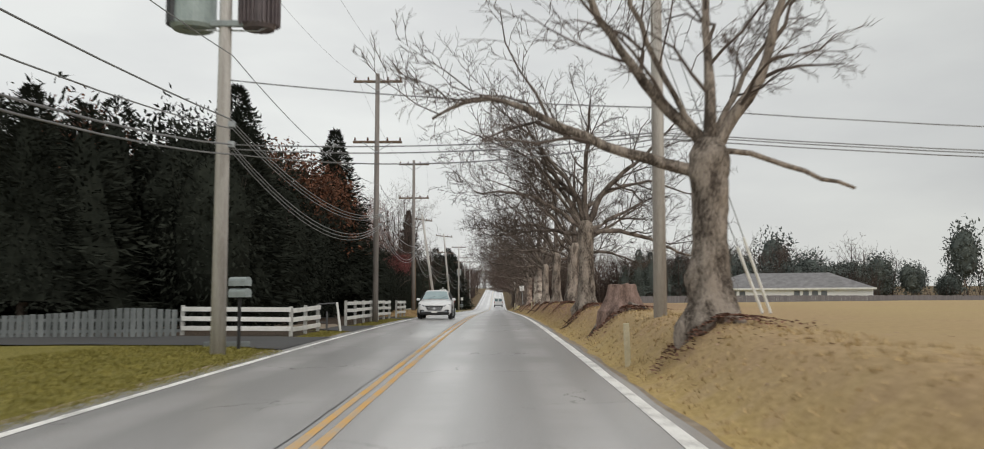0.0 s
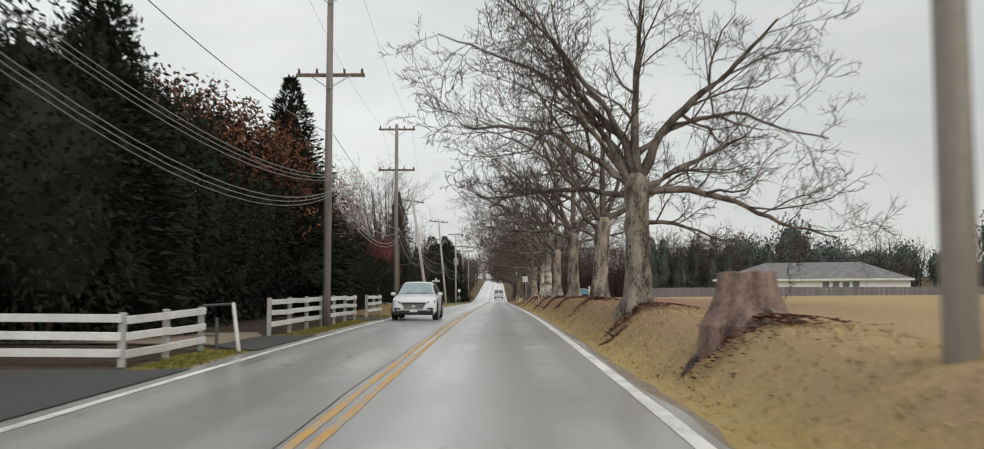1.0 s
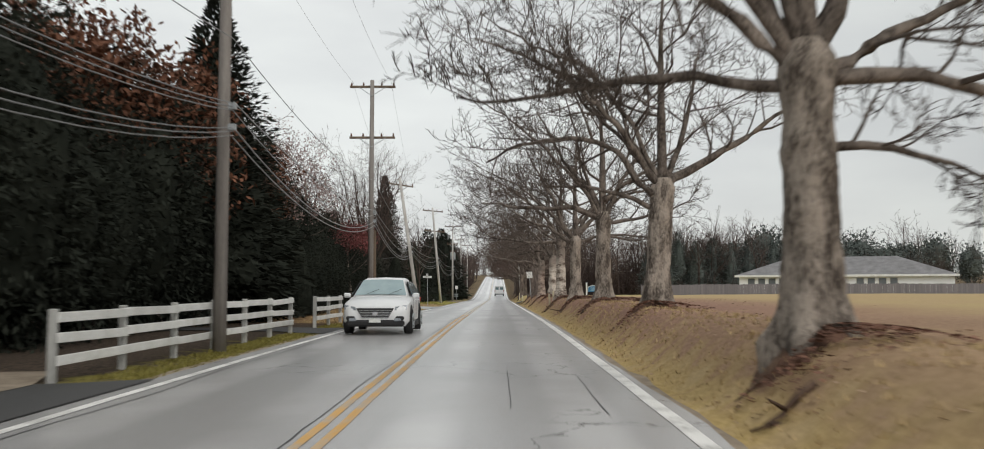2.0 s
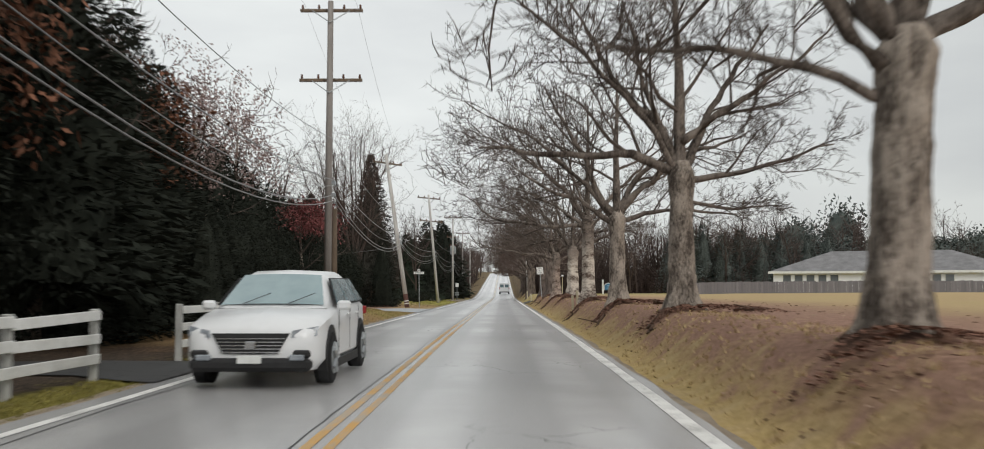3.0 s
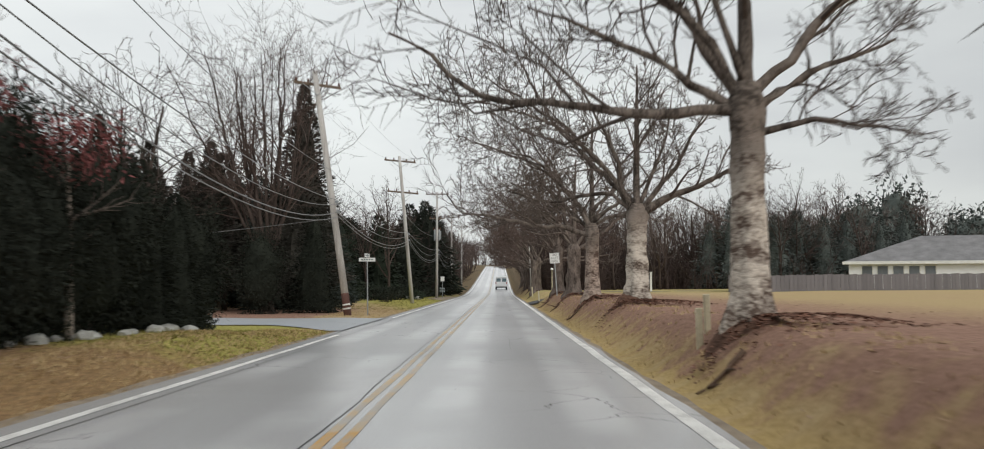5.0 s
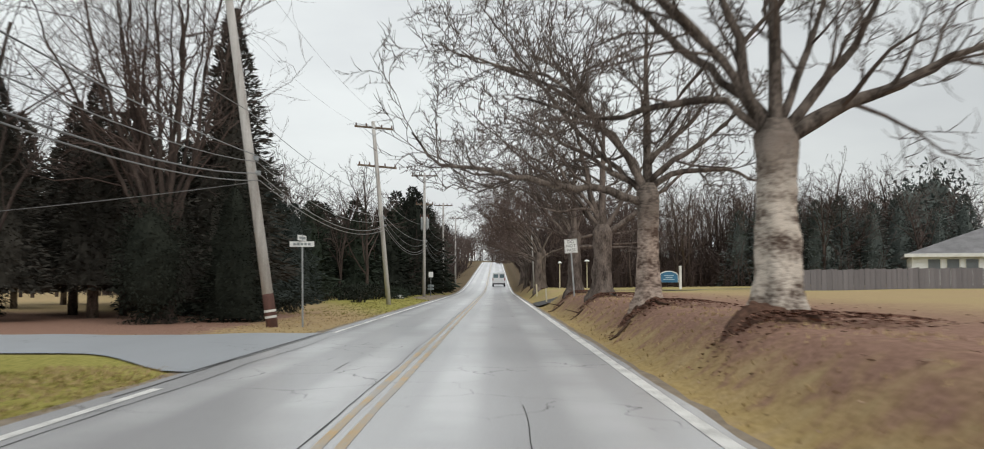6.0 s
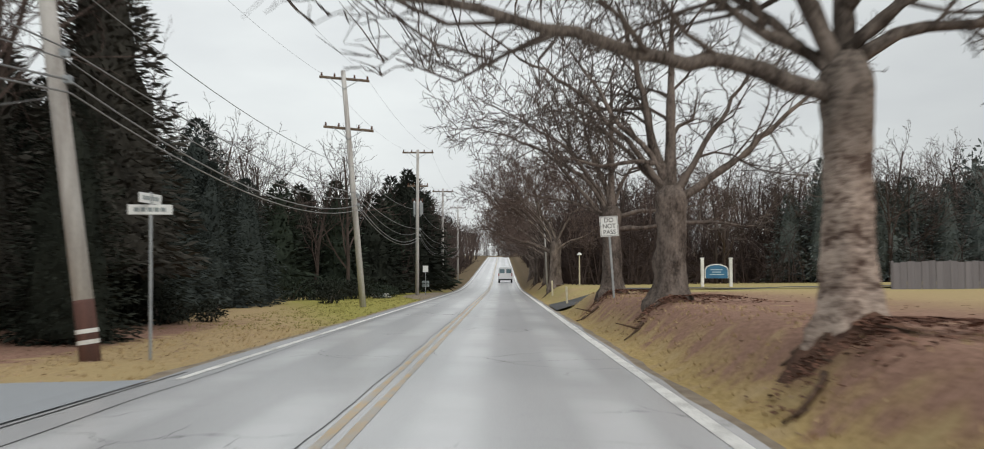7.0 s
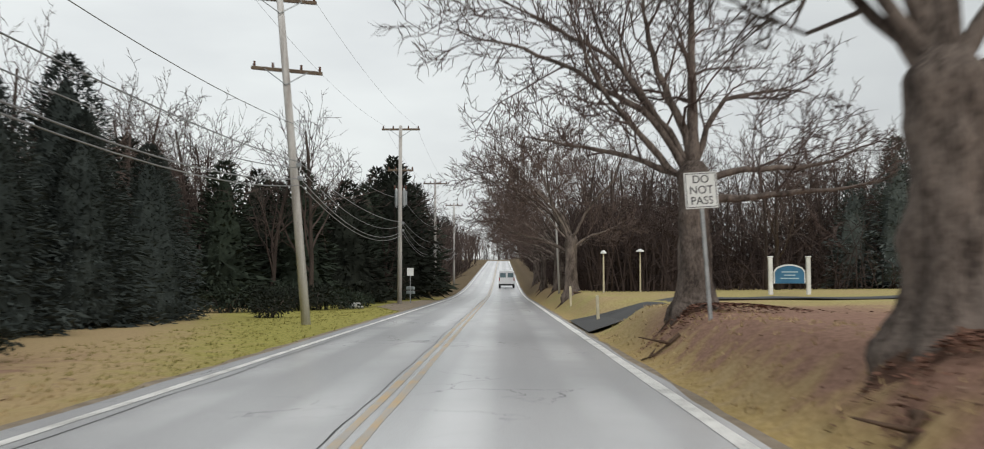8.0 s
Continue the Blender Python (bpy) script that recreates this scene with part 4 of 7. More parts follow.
def evergreen(seed, height, radius, sprays, mat, label, name="evergreen_tree", low=0.03, power=0.8, size=0.55, group="evergreen trees"):
    rng = random.Random(seed)
    tree = thing(name, label, "tree", group)
    v, f = [], []
    rod(v, f, [Vector((0, 0, -0.3)), Vector((0, 0, height * 0.5)), Vector((0, 0, height * 0.96))], [0.022 * height, 0.013 * height, 0.01], 8)
    raw("trunk", v, f, M_BARK, tree, smooth=True)
    v, f = [], []
    for i in range(sprays):
        t = low + (1 - low) * rng.random() ** 1.25
        a = rng.uniform(0, 2 * math.pi)
        lump = 1 + 0.32 * noise.noise((math.cos(a) * 1.7, math.sin(a) * 1.7, t * height * 0.55 + seed)) + 0.12 * math.sin(t * height * 5 + a)
        rr = radius * ((1 - t) ** power) * lump * rng.uniform(0.45, 1.0) + 0.05
        p = Vector((math.cos(a) * rr, math.sin(a) * rr, t * height))
        out = Vector((math.cos(a), math.sin(a), rng.uniform(-0.45, 0.35) + 0.9 * t * t))
        out = (out + Vector((rng.gauss(0, 0.3), rng.gauss(0, 0.3), 0))).normalized()
        s = size * rng.uniform(0.6, 1.25) * (1.1 - 0.5 * t)
        spray(v, f, p, out, s, s * 0.22, rng, (0.0,))
    raw("crown", v, f, mat, tree, "dense dark needle sprays")
    hull(tree, mat, seed, 12, 9, lambda t, a: radius * ((1 - t) ** power) * 0.62 * (1 + 0.32 * noise.noise((math.cos(a) * 1.7, math.sin(a) * 1.7, t * height * 0.55 + seed))), lambda t: height * (low + 0.02 + (0.9 - low) * t))
    return tree


def shrub(seed, rx, ry, h, leaves, mat, label, name="shrub", size=0.16, group="shrubs", base=0.0, hollow=0.35):
    rng = random.Random(seed)
    ob = thing(name, label, "shrub", group)
    for i in range(7):
        v, f = [], []
        a = rng.uniform(0, 6.28)
        tip = Vector((math.cos(a) * rx * 0.6, math.sin(a) * ry * 0.6, base + h * rng.uniform(0.5, 0.85)))
        rod(v, f, [Vector((math.cos(a) * 0.08, math.sin(a) * 0.08, -0.2)), tip * 0.5 + Vector((0, 0, base * 0.4)), tip], [0.035, 0.024, 0.008], 5)
        raw("stem", v, f, M_TWIG, ob)
    v, f = [], []
    for i in range(leaves):
        d = Vector((rng.gauss(0, 1), rng.gauss(0, 1), rng.gauss(0, 1))).normalized()
        lump = 1 + 0.4 * noise.noise(d * 1.9 + Vector((seed * 1.3, 0, 0)))
        k = rng.uniform(hollow, 1.0) * lump
        p = Vector((d.x * rx * k, d.y * ry * k, base + h * 0.5 + d.z * h * 0.5 * k))
        out = (d + Vector((rng.gauss(0, 0.7), rng.gauss(0, 0.7), rng.gauss(0, 0.7)))).normalized()
        spray(v, f, p, out, size * rng.uniform(0.6, 1.3), size * 0.27, rng, (0.0,))
    raw("crown", v, f, mat, ob)
    if hollow > 0.4:
        hull(ob, mat, seed, 12, 8, lambda t, a: rx * 0.66 * math.sqrt(max(1 - (2 * t - 1) ** 2, 0)) + 0.05, lambda t: base + h * (0.12 + 0.76 * t))
    return ob


def place(ob, x, y, s=1.0, rz=0.0, sz=None, lift=0.0):
    ob.scale = (s, s, sz or s)
    ob.location = (x, y, ground_z(x, y) + lift)
    ob.rotation_euler = (0, 0, radians(rz))


def plant_all(kinds, spots, seed, unit):
    """Plants kinds in turn; spots: (x, y, height). unit: the height the kinds were built to."""
    rng = random.Random(seed)
    used = set()
    for i, (x, y, h) in enumerate(spots):
        j = rng.randrange(len(kinds))
        s = h / unit
        w = s * rng.uniform(0.9, 1.15) if s < 1 else s ** 0.7 * rng.uniform(0.9, 1.1)
        m = pose(x, y, ground_z(x, y), 0, 0, rng.uniform(0, 360))
        if j in used:
            ob = copy_thing(kinds[j], m)
        else:
            ob = kinds[j]
            ob.matrix_basis = m
            used.add(j)
        ob.scale = (w, w, s)
    for j, ob in enumerate(kinds):
        if j not in used:
            ob.location = spots[0][0] - 3, spots[0][1] + 3, ground_z(spots[0][0] - 3, spots[0][1] + 3)


def plant_copies(kinds, spots, seed, unit):
    """More plants of kinds that stand already."""
    rng = random.Random(seed)
    for x, y, h in spots:
        src = kinds[rng.randrange(len(kinds))]
        s = h / unit
        ob = copy_thing(src, pose(x, y, ground_z(x, y), 0, 0, rng.uniform(0, 360)))
        ob.scale = (s * rng.uniform(0.95, 1.15), s * rng.uniform(0.95, 1.15), s)


DARK = "dense dark evergreen tree in a shady roadside wood"
rng = random.Random(5)
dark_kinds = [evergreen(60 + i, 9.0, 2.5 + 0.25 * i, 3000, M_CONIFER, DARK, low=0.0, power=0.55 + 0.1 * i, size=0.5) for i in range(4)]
spots = []
for row, (rx, hh) in enumerate(((-10.6, 8.0), (-13.8, 8.8), (-17.5, 9.0), (-22.0, 9.2))):
    y = 33.5 if row else 36.0
    while y < 79:
        if not (row == 0 and abs(y - 56) < 1.2):
            spots.append((rx + rng.uniform(-0.7, 0.5), y, hh * rng.uniform(0.82, 1.08) * (1 - 0.29 * step(67.5, 71, y))))
        y += rng.uniform(2.5, 3.4) if row < 2 else rng.uniform(3.4, 4.6)
y = 79.0
while y < 95:
    spots.append((-10.4 + 1.6 * step(79, 92, y) + rng.uniform(-0.3, 0.3), y, rng.uniform(4.9, 5.6) - 1.2 * step(86, 91, y)))
    spots.append((-13.6 + rng.uniform(-0.5, 0.5), y + 1, rng.uniform(5.0, 5.8) - 0.8 * step(86, 91, y)))
    y += rng.uniform(1.8, 2.4)
for xx in (-27, -31, -36, -41, -47, -54):
    for yy in (38, 46, 56, 67):
        spots.append((xx + rng.uniform(-1.5, 1.5), yy + rng.uniform(-2, 2), rng.uniform(8.5, 11)))
spots += [(-11.2, 40.2, 9.4), (-10.9, 43.6, 8.3), (-11.9, 37.4, 9.3), (-11.6, 46.5, 7.9), (-10.2, 72.3, 6.3), (-9.9, 75.4, 6.0), (-10.3, 78.0, 5.8)]
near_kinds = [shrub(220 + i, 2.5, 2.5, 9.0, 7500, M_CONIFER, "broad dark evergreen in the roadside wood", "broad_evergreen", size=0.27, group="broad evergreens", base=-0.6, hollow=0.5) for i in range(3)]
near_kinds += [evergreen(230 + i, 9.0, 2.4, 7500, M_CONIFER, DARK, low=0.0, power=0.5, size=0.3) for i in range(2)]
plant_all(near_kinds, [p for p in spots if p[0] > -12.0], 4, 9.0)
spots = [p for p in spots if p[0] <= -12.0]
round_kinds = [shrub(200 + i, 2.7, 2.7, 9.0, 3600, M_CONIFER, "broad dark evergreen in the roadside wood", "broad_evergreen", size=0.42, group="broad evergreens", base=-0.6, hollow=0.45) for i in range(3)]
plant_all(dark_kinds, [p for i, p in enumerate(spots) if i % 5 < 2], 7, 9.0)
plant_all(round_kinds, [p for i, p in enumerate(spots) if i % 5 > 1], 6, 9.0)

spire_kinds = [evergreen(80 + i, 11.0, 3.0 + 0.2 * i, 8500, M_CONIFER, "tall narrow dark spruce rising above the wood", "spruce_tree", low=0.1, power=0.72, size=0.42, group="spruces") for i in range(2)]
plant_all(spire_kinds, [(-10.3, 38.2, 9.6), (-10.2, 61.0, 11.8), (-12.2, 47.5, 8.4), (-15.0, 30.8, 8.0)], 8, 11.0)


# ---------------------------------------------------------------- utility poles and wires
def wire(name, a, b, sag, radius, label="grey overhead cable between poles"):
    v, f = [], []
    a, b = Vector(a), Vector(b)
    pts = []
    for i in range(15):
        k = i / 14
        p = a.lerp(b, k)
        p.z -= sag * 4 * k * (1 - k)
        pts.append(p)
    rod(v, f, pts, [radius] * 15, 5)
    ob = raw(name, v, f, M_WIRE)
    return tagged(ob, label, "cable", "overhead cables")


def pole(x, y, height, radius, lean=(0, 0), arms=(), mat=None, label="weathered wooden utility pole with crossarms", arm_turn=0, banded=False):
    z0 = ground_z(x, y)
    ob = thing("utility_pole", label, "utility pole", "utility poles", at=(x, y, z0))

    def at(h):
        return Vector((math.tan(radians(lean[0])) * h, math.tan(radians(lean[1])) * h, h))

    v, f = [], []
    rod(v, f, [at(-0.4), at(height * 0.5), at(height)], [radius, radius * 0.86, radius * 0.7], 14)
    raw("shaft", v, f, mat or M_POLE, ob, smooth=True)
    if banded:
        v, f = [], []
        rod(v, f, [at(-0.3), at(0.95), at(1.02)], [radius + 0.006, radius * 0.97 + 0.006, radius * 0.96], 14)
        raw("stained_base", v, f, M_REDPOLE, ob, "reddish-brown stained pole foot", smooth=True)
        for h in (0.28, 0.46):
            v, f = [], []
            rod(v, f, [at(h), at(h + 0.07)], [radius + 0.012, radius + 0.012], 14)
            raw("reflector_band", v, f, M_WHITE, ob, "white reflector band")
    for h, length in arms:
        bm = bmesh.new()
        m = Matrix.Translation(at(h)) @ pose(0, radius + 0.05, 0, 0, -lean[0], arm_turn)
        box(bm, 0, 0, 0, length, 0.1, 0.12, 0.012, m)
        arm = part("crossarm", bm, M_DARKPOLE, ob)
        for s in (-0.46, -0.2, 0.2, 0.46):
            vv, ff = [], []
            p = m @ Vector((s * length, 0, 0.06))
            rod(vv, ff, [p, p + UP * 0.06, p + UP * 0.1, p + UP * 0.16], [0.03, 0.055, 0.035, 0.045], 8)
            raw("insulator", vv, ff, M_PORCELAIN, arm)
        for s in (-1, 1):
            vv, ff = [], []
            rod(vv, ff, [at(h - 0.55) + Vector((0, -radius, 0)), m @ Vector((s * length * 0.3, -0.06, -0.02))], [0.018, 0.018], 5)
            raw("brace", vv, ff, M_STEEL, ob)
    return lambda h, dx=0.0: Vector((x, y, z0)) + at(h) + Vector((dx, 0, 0))


def bracket(at, ob_label="steel cable bracket on a pole"):
    bm = bmesh.new()
    box(bm, at.x + 0.16, at.y - 0.02, at.z, 0.22, 0.1, 0.14, 0.01)
    ob = part("cable_bracket", bm, M_STEEL)
    tagged(ob, ob_label, "bracket", "cable brackets")


P0 = pole(-5.9, -12.0, 10.8, 0.15, arms=((10.2, 2.3),))
P1 = pole(-5.92, 21.1, 10.9, 0.17, arms=((10.5, 2.3),), label="weathered grey utility pole carrying transformers beside the lawn")
P2 = pole(-5.7, 46.4, 12.1, 0.145, arms=((11.75, 2.4), (8.75, 2.4)), mat=M_GREYPOLE)
P3 = pole(-6.5, 76.2, 11.9, 0.15, arms=((11.6, 2.4), (8.9, 2.4)), mat=M_GREYPOLE)
pole(-6.5, 77.6, 4.1, 0.13, mat=M_DARKPOLE, label="short brown stub pole standing beside a taller pole")
P4 = pole(-6.9, 110.5, 11.2, 0.17, lean=(-8.3, 0), arms=((10.6, 2.2),), label="leaning weathered utility pole at the side road", banded=True)
P5 = pole(-6.62, 139.9, 11.2, 0.155, lean=(-5.3, 0), arms=((10.85, 2.4), (8.45, 2.4)), label="slightly leaning pale utility pole on the lawn")
P6 = pole(-6.6, 168.5, 11.2, 0.15, arms=((11.0, 2.4), (8.4, 1.6)))
P7 = pole(-6.6, 200, 11.0, 0.15, arms=((10.7, 2.3),))
P8 = pole(-6.6, 236, 11.0, 0.15, arms=((10.7, 2.3),))
PR = pole(3.63, 20.7, 11.5, 0.145, mat=M_POLE, label="plain wooden utility pole beside the thick tree", arms=())
pole(3.35, 168.5, 5.0, 0.075, lean=(-2.5, 0), label="slim pale wooden pole leaning beside the road")
line = [P0, P1, P2, P3, P4, P5, P6, P7, P8]
tops = [10.2, 10.5, 11.75, 11.6, 10.6, 10.85, 11.0, 10.7, 10.7]
lows = [4.6, 4.6, 4.7, 4.5, 4.7, 4.8, 4.6, 4.6, 4.6]
for i in range(len(line) - 1):
    a, b, ta, tb, la, lb = line[i], line[i + 1], tops[i], tops[i + 1], lows[i], lows[i + 1]
    for dx in (-1.0, 1.0):
        wire("power_line", a(ta + 0.2, dx), b(tb + 0.2, dx), 0.5, 0.005)
    wire("power_line", a(6.6, 0.18), b(6.6, 0.18), 0.55, 0.011)
    slack = 0.85 if i == 4 else 1.0
    runs = ((0.0, 1.05, 0.019), (-0.22, 1.0, 0.017), (0.35, 0.9, 0.013), (0.55, 0.5, 0.016))
    if i == 1:
        runs = ((0.0, 1.1, 0.012), (-0.08, 1.14, 0.012), (-0.17, 1.17, 0.011), (0.52, 0.78, 0.012), (0.44, 0.81, 0.011), (0.36, 0.84, 0.011))
    for up, sag, r in runs:
        wire("phone_cable", a(la + up, 0.2), b(lb + up, 0.2), sag * slack, r)
for i, p in enumerate(line[1:7]):
    for h in (lows[i + 1], lows[i + 1] + 0.45):
        bracket(p(h))
for h0, h1, k, zz in ((4.6, 3.95, 0.15, 4.7), (4.5, 3.9, 0.22, 4.6), (4.4, 3.82, 0.38, 4.5), (6.05, 4.5, 0.1, 5.1)):
    wire("crossing_cable", P1(h0, 0.1), PR(h1, 0), k, 0.014, "cable crossing over the road between poles")
    wire("crossing_cable", PR(h1, 0), (46, 21, zz), 0.8, 0.012, "cable running from a pole across the field")
wire("service_cable", P4(4.4, -0.1), (-30, 112, 2.9), 0.3, 0.014, "thin service cable running to a house in the wood")


def transformer(at, dx, r, tank, fins, label, ribs):
    """Pole-mounted can; ribs: the sector of its wall, in degrees, that carries cooling fins."""
    ob = thing("transformer", label, "transformer", "pole transformers", at=at + Vector((dx, 0.05, 0)))
    v, f = [], []
    rod(v, f, [Vector((0, 0, -0.58)), Vector((0, 0, -0.5)), Vector((0, 0, 0.42)), Vector((0, 0, 0.55))], [r * 0.88, r, r, r * 0.7], 24)
    raw("tank", v, f, tank, ob, smooth=False)
    n = round(abs(ribs[1] - ribs[0]) / 14)
    for i in range(n):
        bm = bmesh.new()
        box(bm, r + 0.04, 0, -0.06, 0.1, 0.022, 0.86, 0, pose(0, 0, 0, 0, 0, ribs[0] + 14 * i))
        part("cooling_fin", bm, fins, ob)
    for s in (-0.1, 0.1):
        v, f = [], []
        rod(v, f, [Vector((s, 0, 0.45)), Vector((s, 0, 0.6)), Vector((s, 0, 0.75))], [0.05, 0.06, 0.03], 8)
        raw("bushing", v, f, M_PORCELAIN, ob)
    v, f = [], []
    rod(v, f, [Vector((-dx * 0.9, -0.1, -0.62)), Vector((0, -r * 0.5, -0.66)), Vector((dx * 0.3, -r * 0.4, -0.56))], [0.02, 0.02, 0.02], 5)
    raw("strap", v, f, M_STEEL, ob)


transformer(P1(7.78), -0.74, 0.50, M_PALECAN, M_DARKCAN, "pale green transformer drum with dark fins on a pole", (120, 250))
transformer(P1(7.78), 0.74, 0.38, M_BROWNCAN, M_BROWNCAN, "brown-grey ribbed transformer can hung on a pole", (0, 360))
bm = bmesh.new()
box(bm, -5.92, 21.0, P1(7.3).z, 1.3, 0.12, 0.14, 0.015)
tagged(part("transformer_beam", bm, M_CAN), "grey steel beam holding transformers on a pole", "beam")
for dx in (-0.24, 0.24):
    transformer(P6(6.7), dx, 0.1, M_STEEL, M_STEEL, "slim pale transformer can on a distant pole", (0, 28))


# ---------------------------------------------------------------- fences
def rail_board(bm, a, b, h, rng):
    a, b = Vector(a), Vector(b)
    d = b - a
    ln = d.length
    m = Matrix.Translation((a + b) / 2) @ d.to_track_quat("X", "Z").to_matrix().to_4x4()
    box(bm, 0, 0, 0, ln + 0.02, 0.035, h, 0.006, m @ pose(0, 0, 0, rng.uniform(-2, 2), rng.uniform(-0.5, 0.5), 0))


def board_fence(points, label, rails=(0.33, 0.63, 0.93), rail_h=0.14, every=2.4, seed=1):
    """Posts with flat rails nailed on the road side."""
    rng = random.Random(seed)
    p0 = points[0]
    height = rails[-1] + 0.09
    fence = thing("board_fence", label, "fence", "white board fences")
    for (x0, y0), (x1, y1) in zip(points, points[1:]):
        n = max(1, round(math.hypot(x1 - x0, y1 - y0) / every))
        knots = [(x0 + (x1 - x0) * i / n, y0 + (y1 - y0) * i / n) for i in range(n + 1)]
        for x, y in knots if (x0, y0) == p0 else knots[1:]:
            bm = bmesh.new()
            box(bm, x, y, ground_z(x, y) + height / 2 - 0.1 + 0.02, 0.11, 0.11, height + 0.2, 0.012, None)
            part("post", bm, M_GREYPOST, fence, "greyed weathered post")
        for i in range(n):
            (xa, ya), (xb, yb) = knots[i], knots[i + 1]
            nx, ny = (yb - ya), -(xb - xa)
            k = 0.08 / math.hypot(nx, ny)
            for h in rails:
                bm = bmesh.new()
                j1, j2 = rng.uniform(-0.015, 0.015), rng.uniform(-0.015, 0.015)
                rail_board(bm, (xa + nx * k, ya + ny * k, ground_z(xa, ya) + h + j1), (xb + nx * k, yb + ny * k, ground_z(xb, yb) + h + j2), rail_h, rng)
                part("rail", bm, M_WHITE, fence)
    return fence


board_fence([(-9.5, 29.7), (-6.15, 29.6), (-6.1, 33.75)], "white three-rail board fence turning a corner", rails=(0.21, 0.5, 0.8), seed=2)
board_fence([(-6.05, 39.6), (-5.9, 54.2)], "white three-rail board fence along the road", seed=3)
board_fence([(-5.9, 57.9), (-5.9, 63.0)], "short white three-rail board fence", seed=4)


def picket_fence(x0, y0, x1, y1):
    rng = random.Random(6)
    fence = thing("picket_fence", "weathered grey upright board fence along a lawn", "fence")
    d = Vector((x1 - x0, y1 - y0, 0))
    n = int(d.length / 0.185)
    ang = math.degrees(math.atan2(d.y, d.x))
    for i in range(n):
        k = i / n
        x, y = x0 + d.x * k, y0 + d.y * k
        h = 0.64 + 0.2 * math.exp(-((k - 0.8) / 0.3) ** 2) + 0.04 * k + rng.uniform(-0.02, 0.02)
        bm = bmesh.new()
        z = ground_z(x, y)
        box(bm, 0, 0, h / 2 - 0.06, 0.155, 0.022, h + 0.1, 0.005, pose(x, y, z, rng.uniform(-1.5, 1.5), rng.uniform(-1.5, 1.5), ang))
        part("picket", bm, M_PICKET, fence)
    for h in (0.2, 0.52):
        bm = bmesh.new()
        zz = (ground_z(x0, y0) + ground_z(x1, y1)) / 2
        box(bm, 0, 0.04, h, d.length, 0.04, 0.09, 0.005, pose((x0 + x1) / 2, (y0 + y1) / 2, zz, 0, 0, ang))
        part("rail", bm, M_PICKET, fence)


picket_fence(-15.5, 26.6, -9.2, 28.6)

# ---------------------------------------------------------------- more trees along the wood
def leafy_tree(seed, mat, label, base, h, r, leaves, size=0.2, name="leafy_tree", group="leafy trees", clumps=0):
    rng = random.Random(seed)
    ob = thing(name, label, "tree", group)
    wood = Wood(seed, 0.01)
    pts, rd = wood.stem(Vector((0, 0, -0.3)), UP, base + h * 0.6, 0.1 + 0.01 * h, 1, 6, 0.05, 0.05)
    for i in range(8):
        p = pts[3 + i % 3]
        a = rng.uniform(0, 6.28)
        bp, br = wood.stem(p, Vector((math.cos(a), math.sin(a), rng.uniform(0.4, 1.2))).normalized(), r * 1.1, 0.04, 2, 4, 0.12, 0.04)
        wood.clothe(bp, br, 3, (0, 0, 0, 5), 3)
    v, f = [], []
    rod(v, f, pts, rd, 8)
    raw("trunk", v, f, M_BARK, ob, smooth=True)
    v, f = meshes_of(wood, 2, 9, 4)
    raw("crown_wood", v, f, M_TWIG, ob)
    v, f = [], []
    heads = []
    for i in range(leaves):
        d = Vector((rng.gauss(0, 1), rng.gauss(0, 1), rng.gauss(0, 1))).normalized()
        lump = 1 + 0.55 * noise.noise(d * 2.3 + Vector((seed * 1.7, 0, 0)))
        k = rng.uniform(0.4, 1.0) * lump
        p = Vector((d.x * r * k, d.y * r * k, base + h * 0.5 + d.z * h * 0.5 * k))
        if clumps and i >= clumps:
            p = heads[i % clumps] + Vector((rng.gauss(0, 0.16), rng.gauss(0, 0.16), rng.gauss(-0.1, 0.24)))
        else:
            heads.append(p)
        out = (d * 0.4 + Vector((rng.gauss(0, 0.7), rng.gauss(0, 0.7), rng.gauss(0, 0.7)))).normalized()
        spray(v, f, p, out, size * rng.uniform(0.6, 1.3), size * 0.36, rng, (0.0,))
    raw("crown", v, f, mat, ob)
    if name == "pine_tree":
        hull(ob, mat, seed, 12, 8, lambda t, a: r * 0.6 * math.sqrt(max(1 - (2 * t - 1) ** 2, 0)) + 0.05, lambda t: base + h * (0.15 + 0.7 * t))
    return ob


russet = [leafy_tree(120 + i, M_RUSSET, "tree still holding russet dead leaves in the wood", 3.4, 5.0, 2.4, 4600, 0.22) for i in range(2)]
plant_all(russet, [(-11.6, 53.5, 9.6), (-10.9, 57.5, 9.4), (-12.5, 49.5, 9.4), (-13.4, 55.5, 9.9), (-13.2, 42.5, 8.2), (-16.5, 38.5, 9.0), (-19.5, 44.5, 9.4), (-11.0, 67.0, 7.6), (-24.0, 41.0, 9.0), (-13.8, 71.5, 9.0), (-14.5, 76.0, 8.6), (-17.0, 73.5, 9.5)], 9, 8.4)
red = leafy_tree(130, M_REDLEAF, "small tree with dusty red leaves beside a pole", 3.1, 1.6, 1.25, 2000, 0.13, "red_leaf_tree", "")
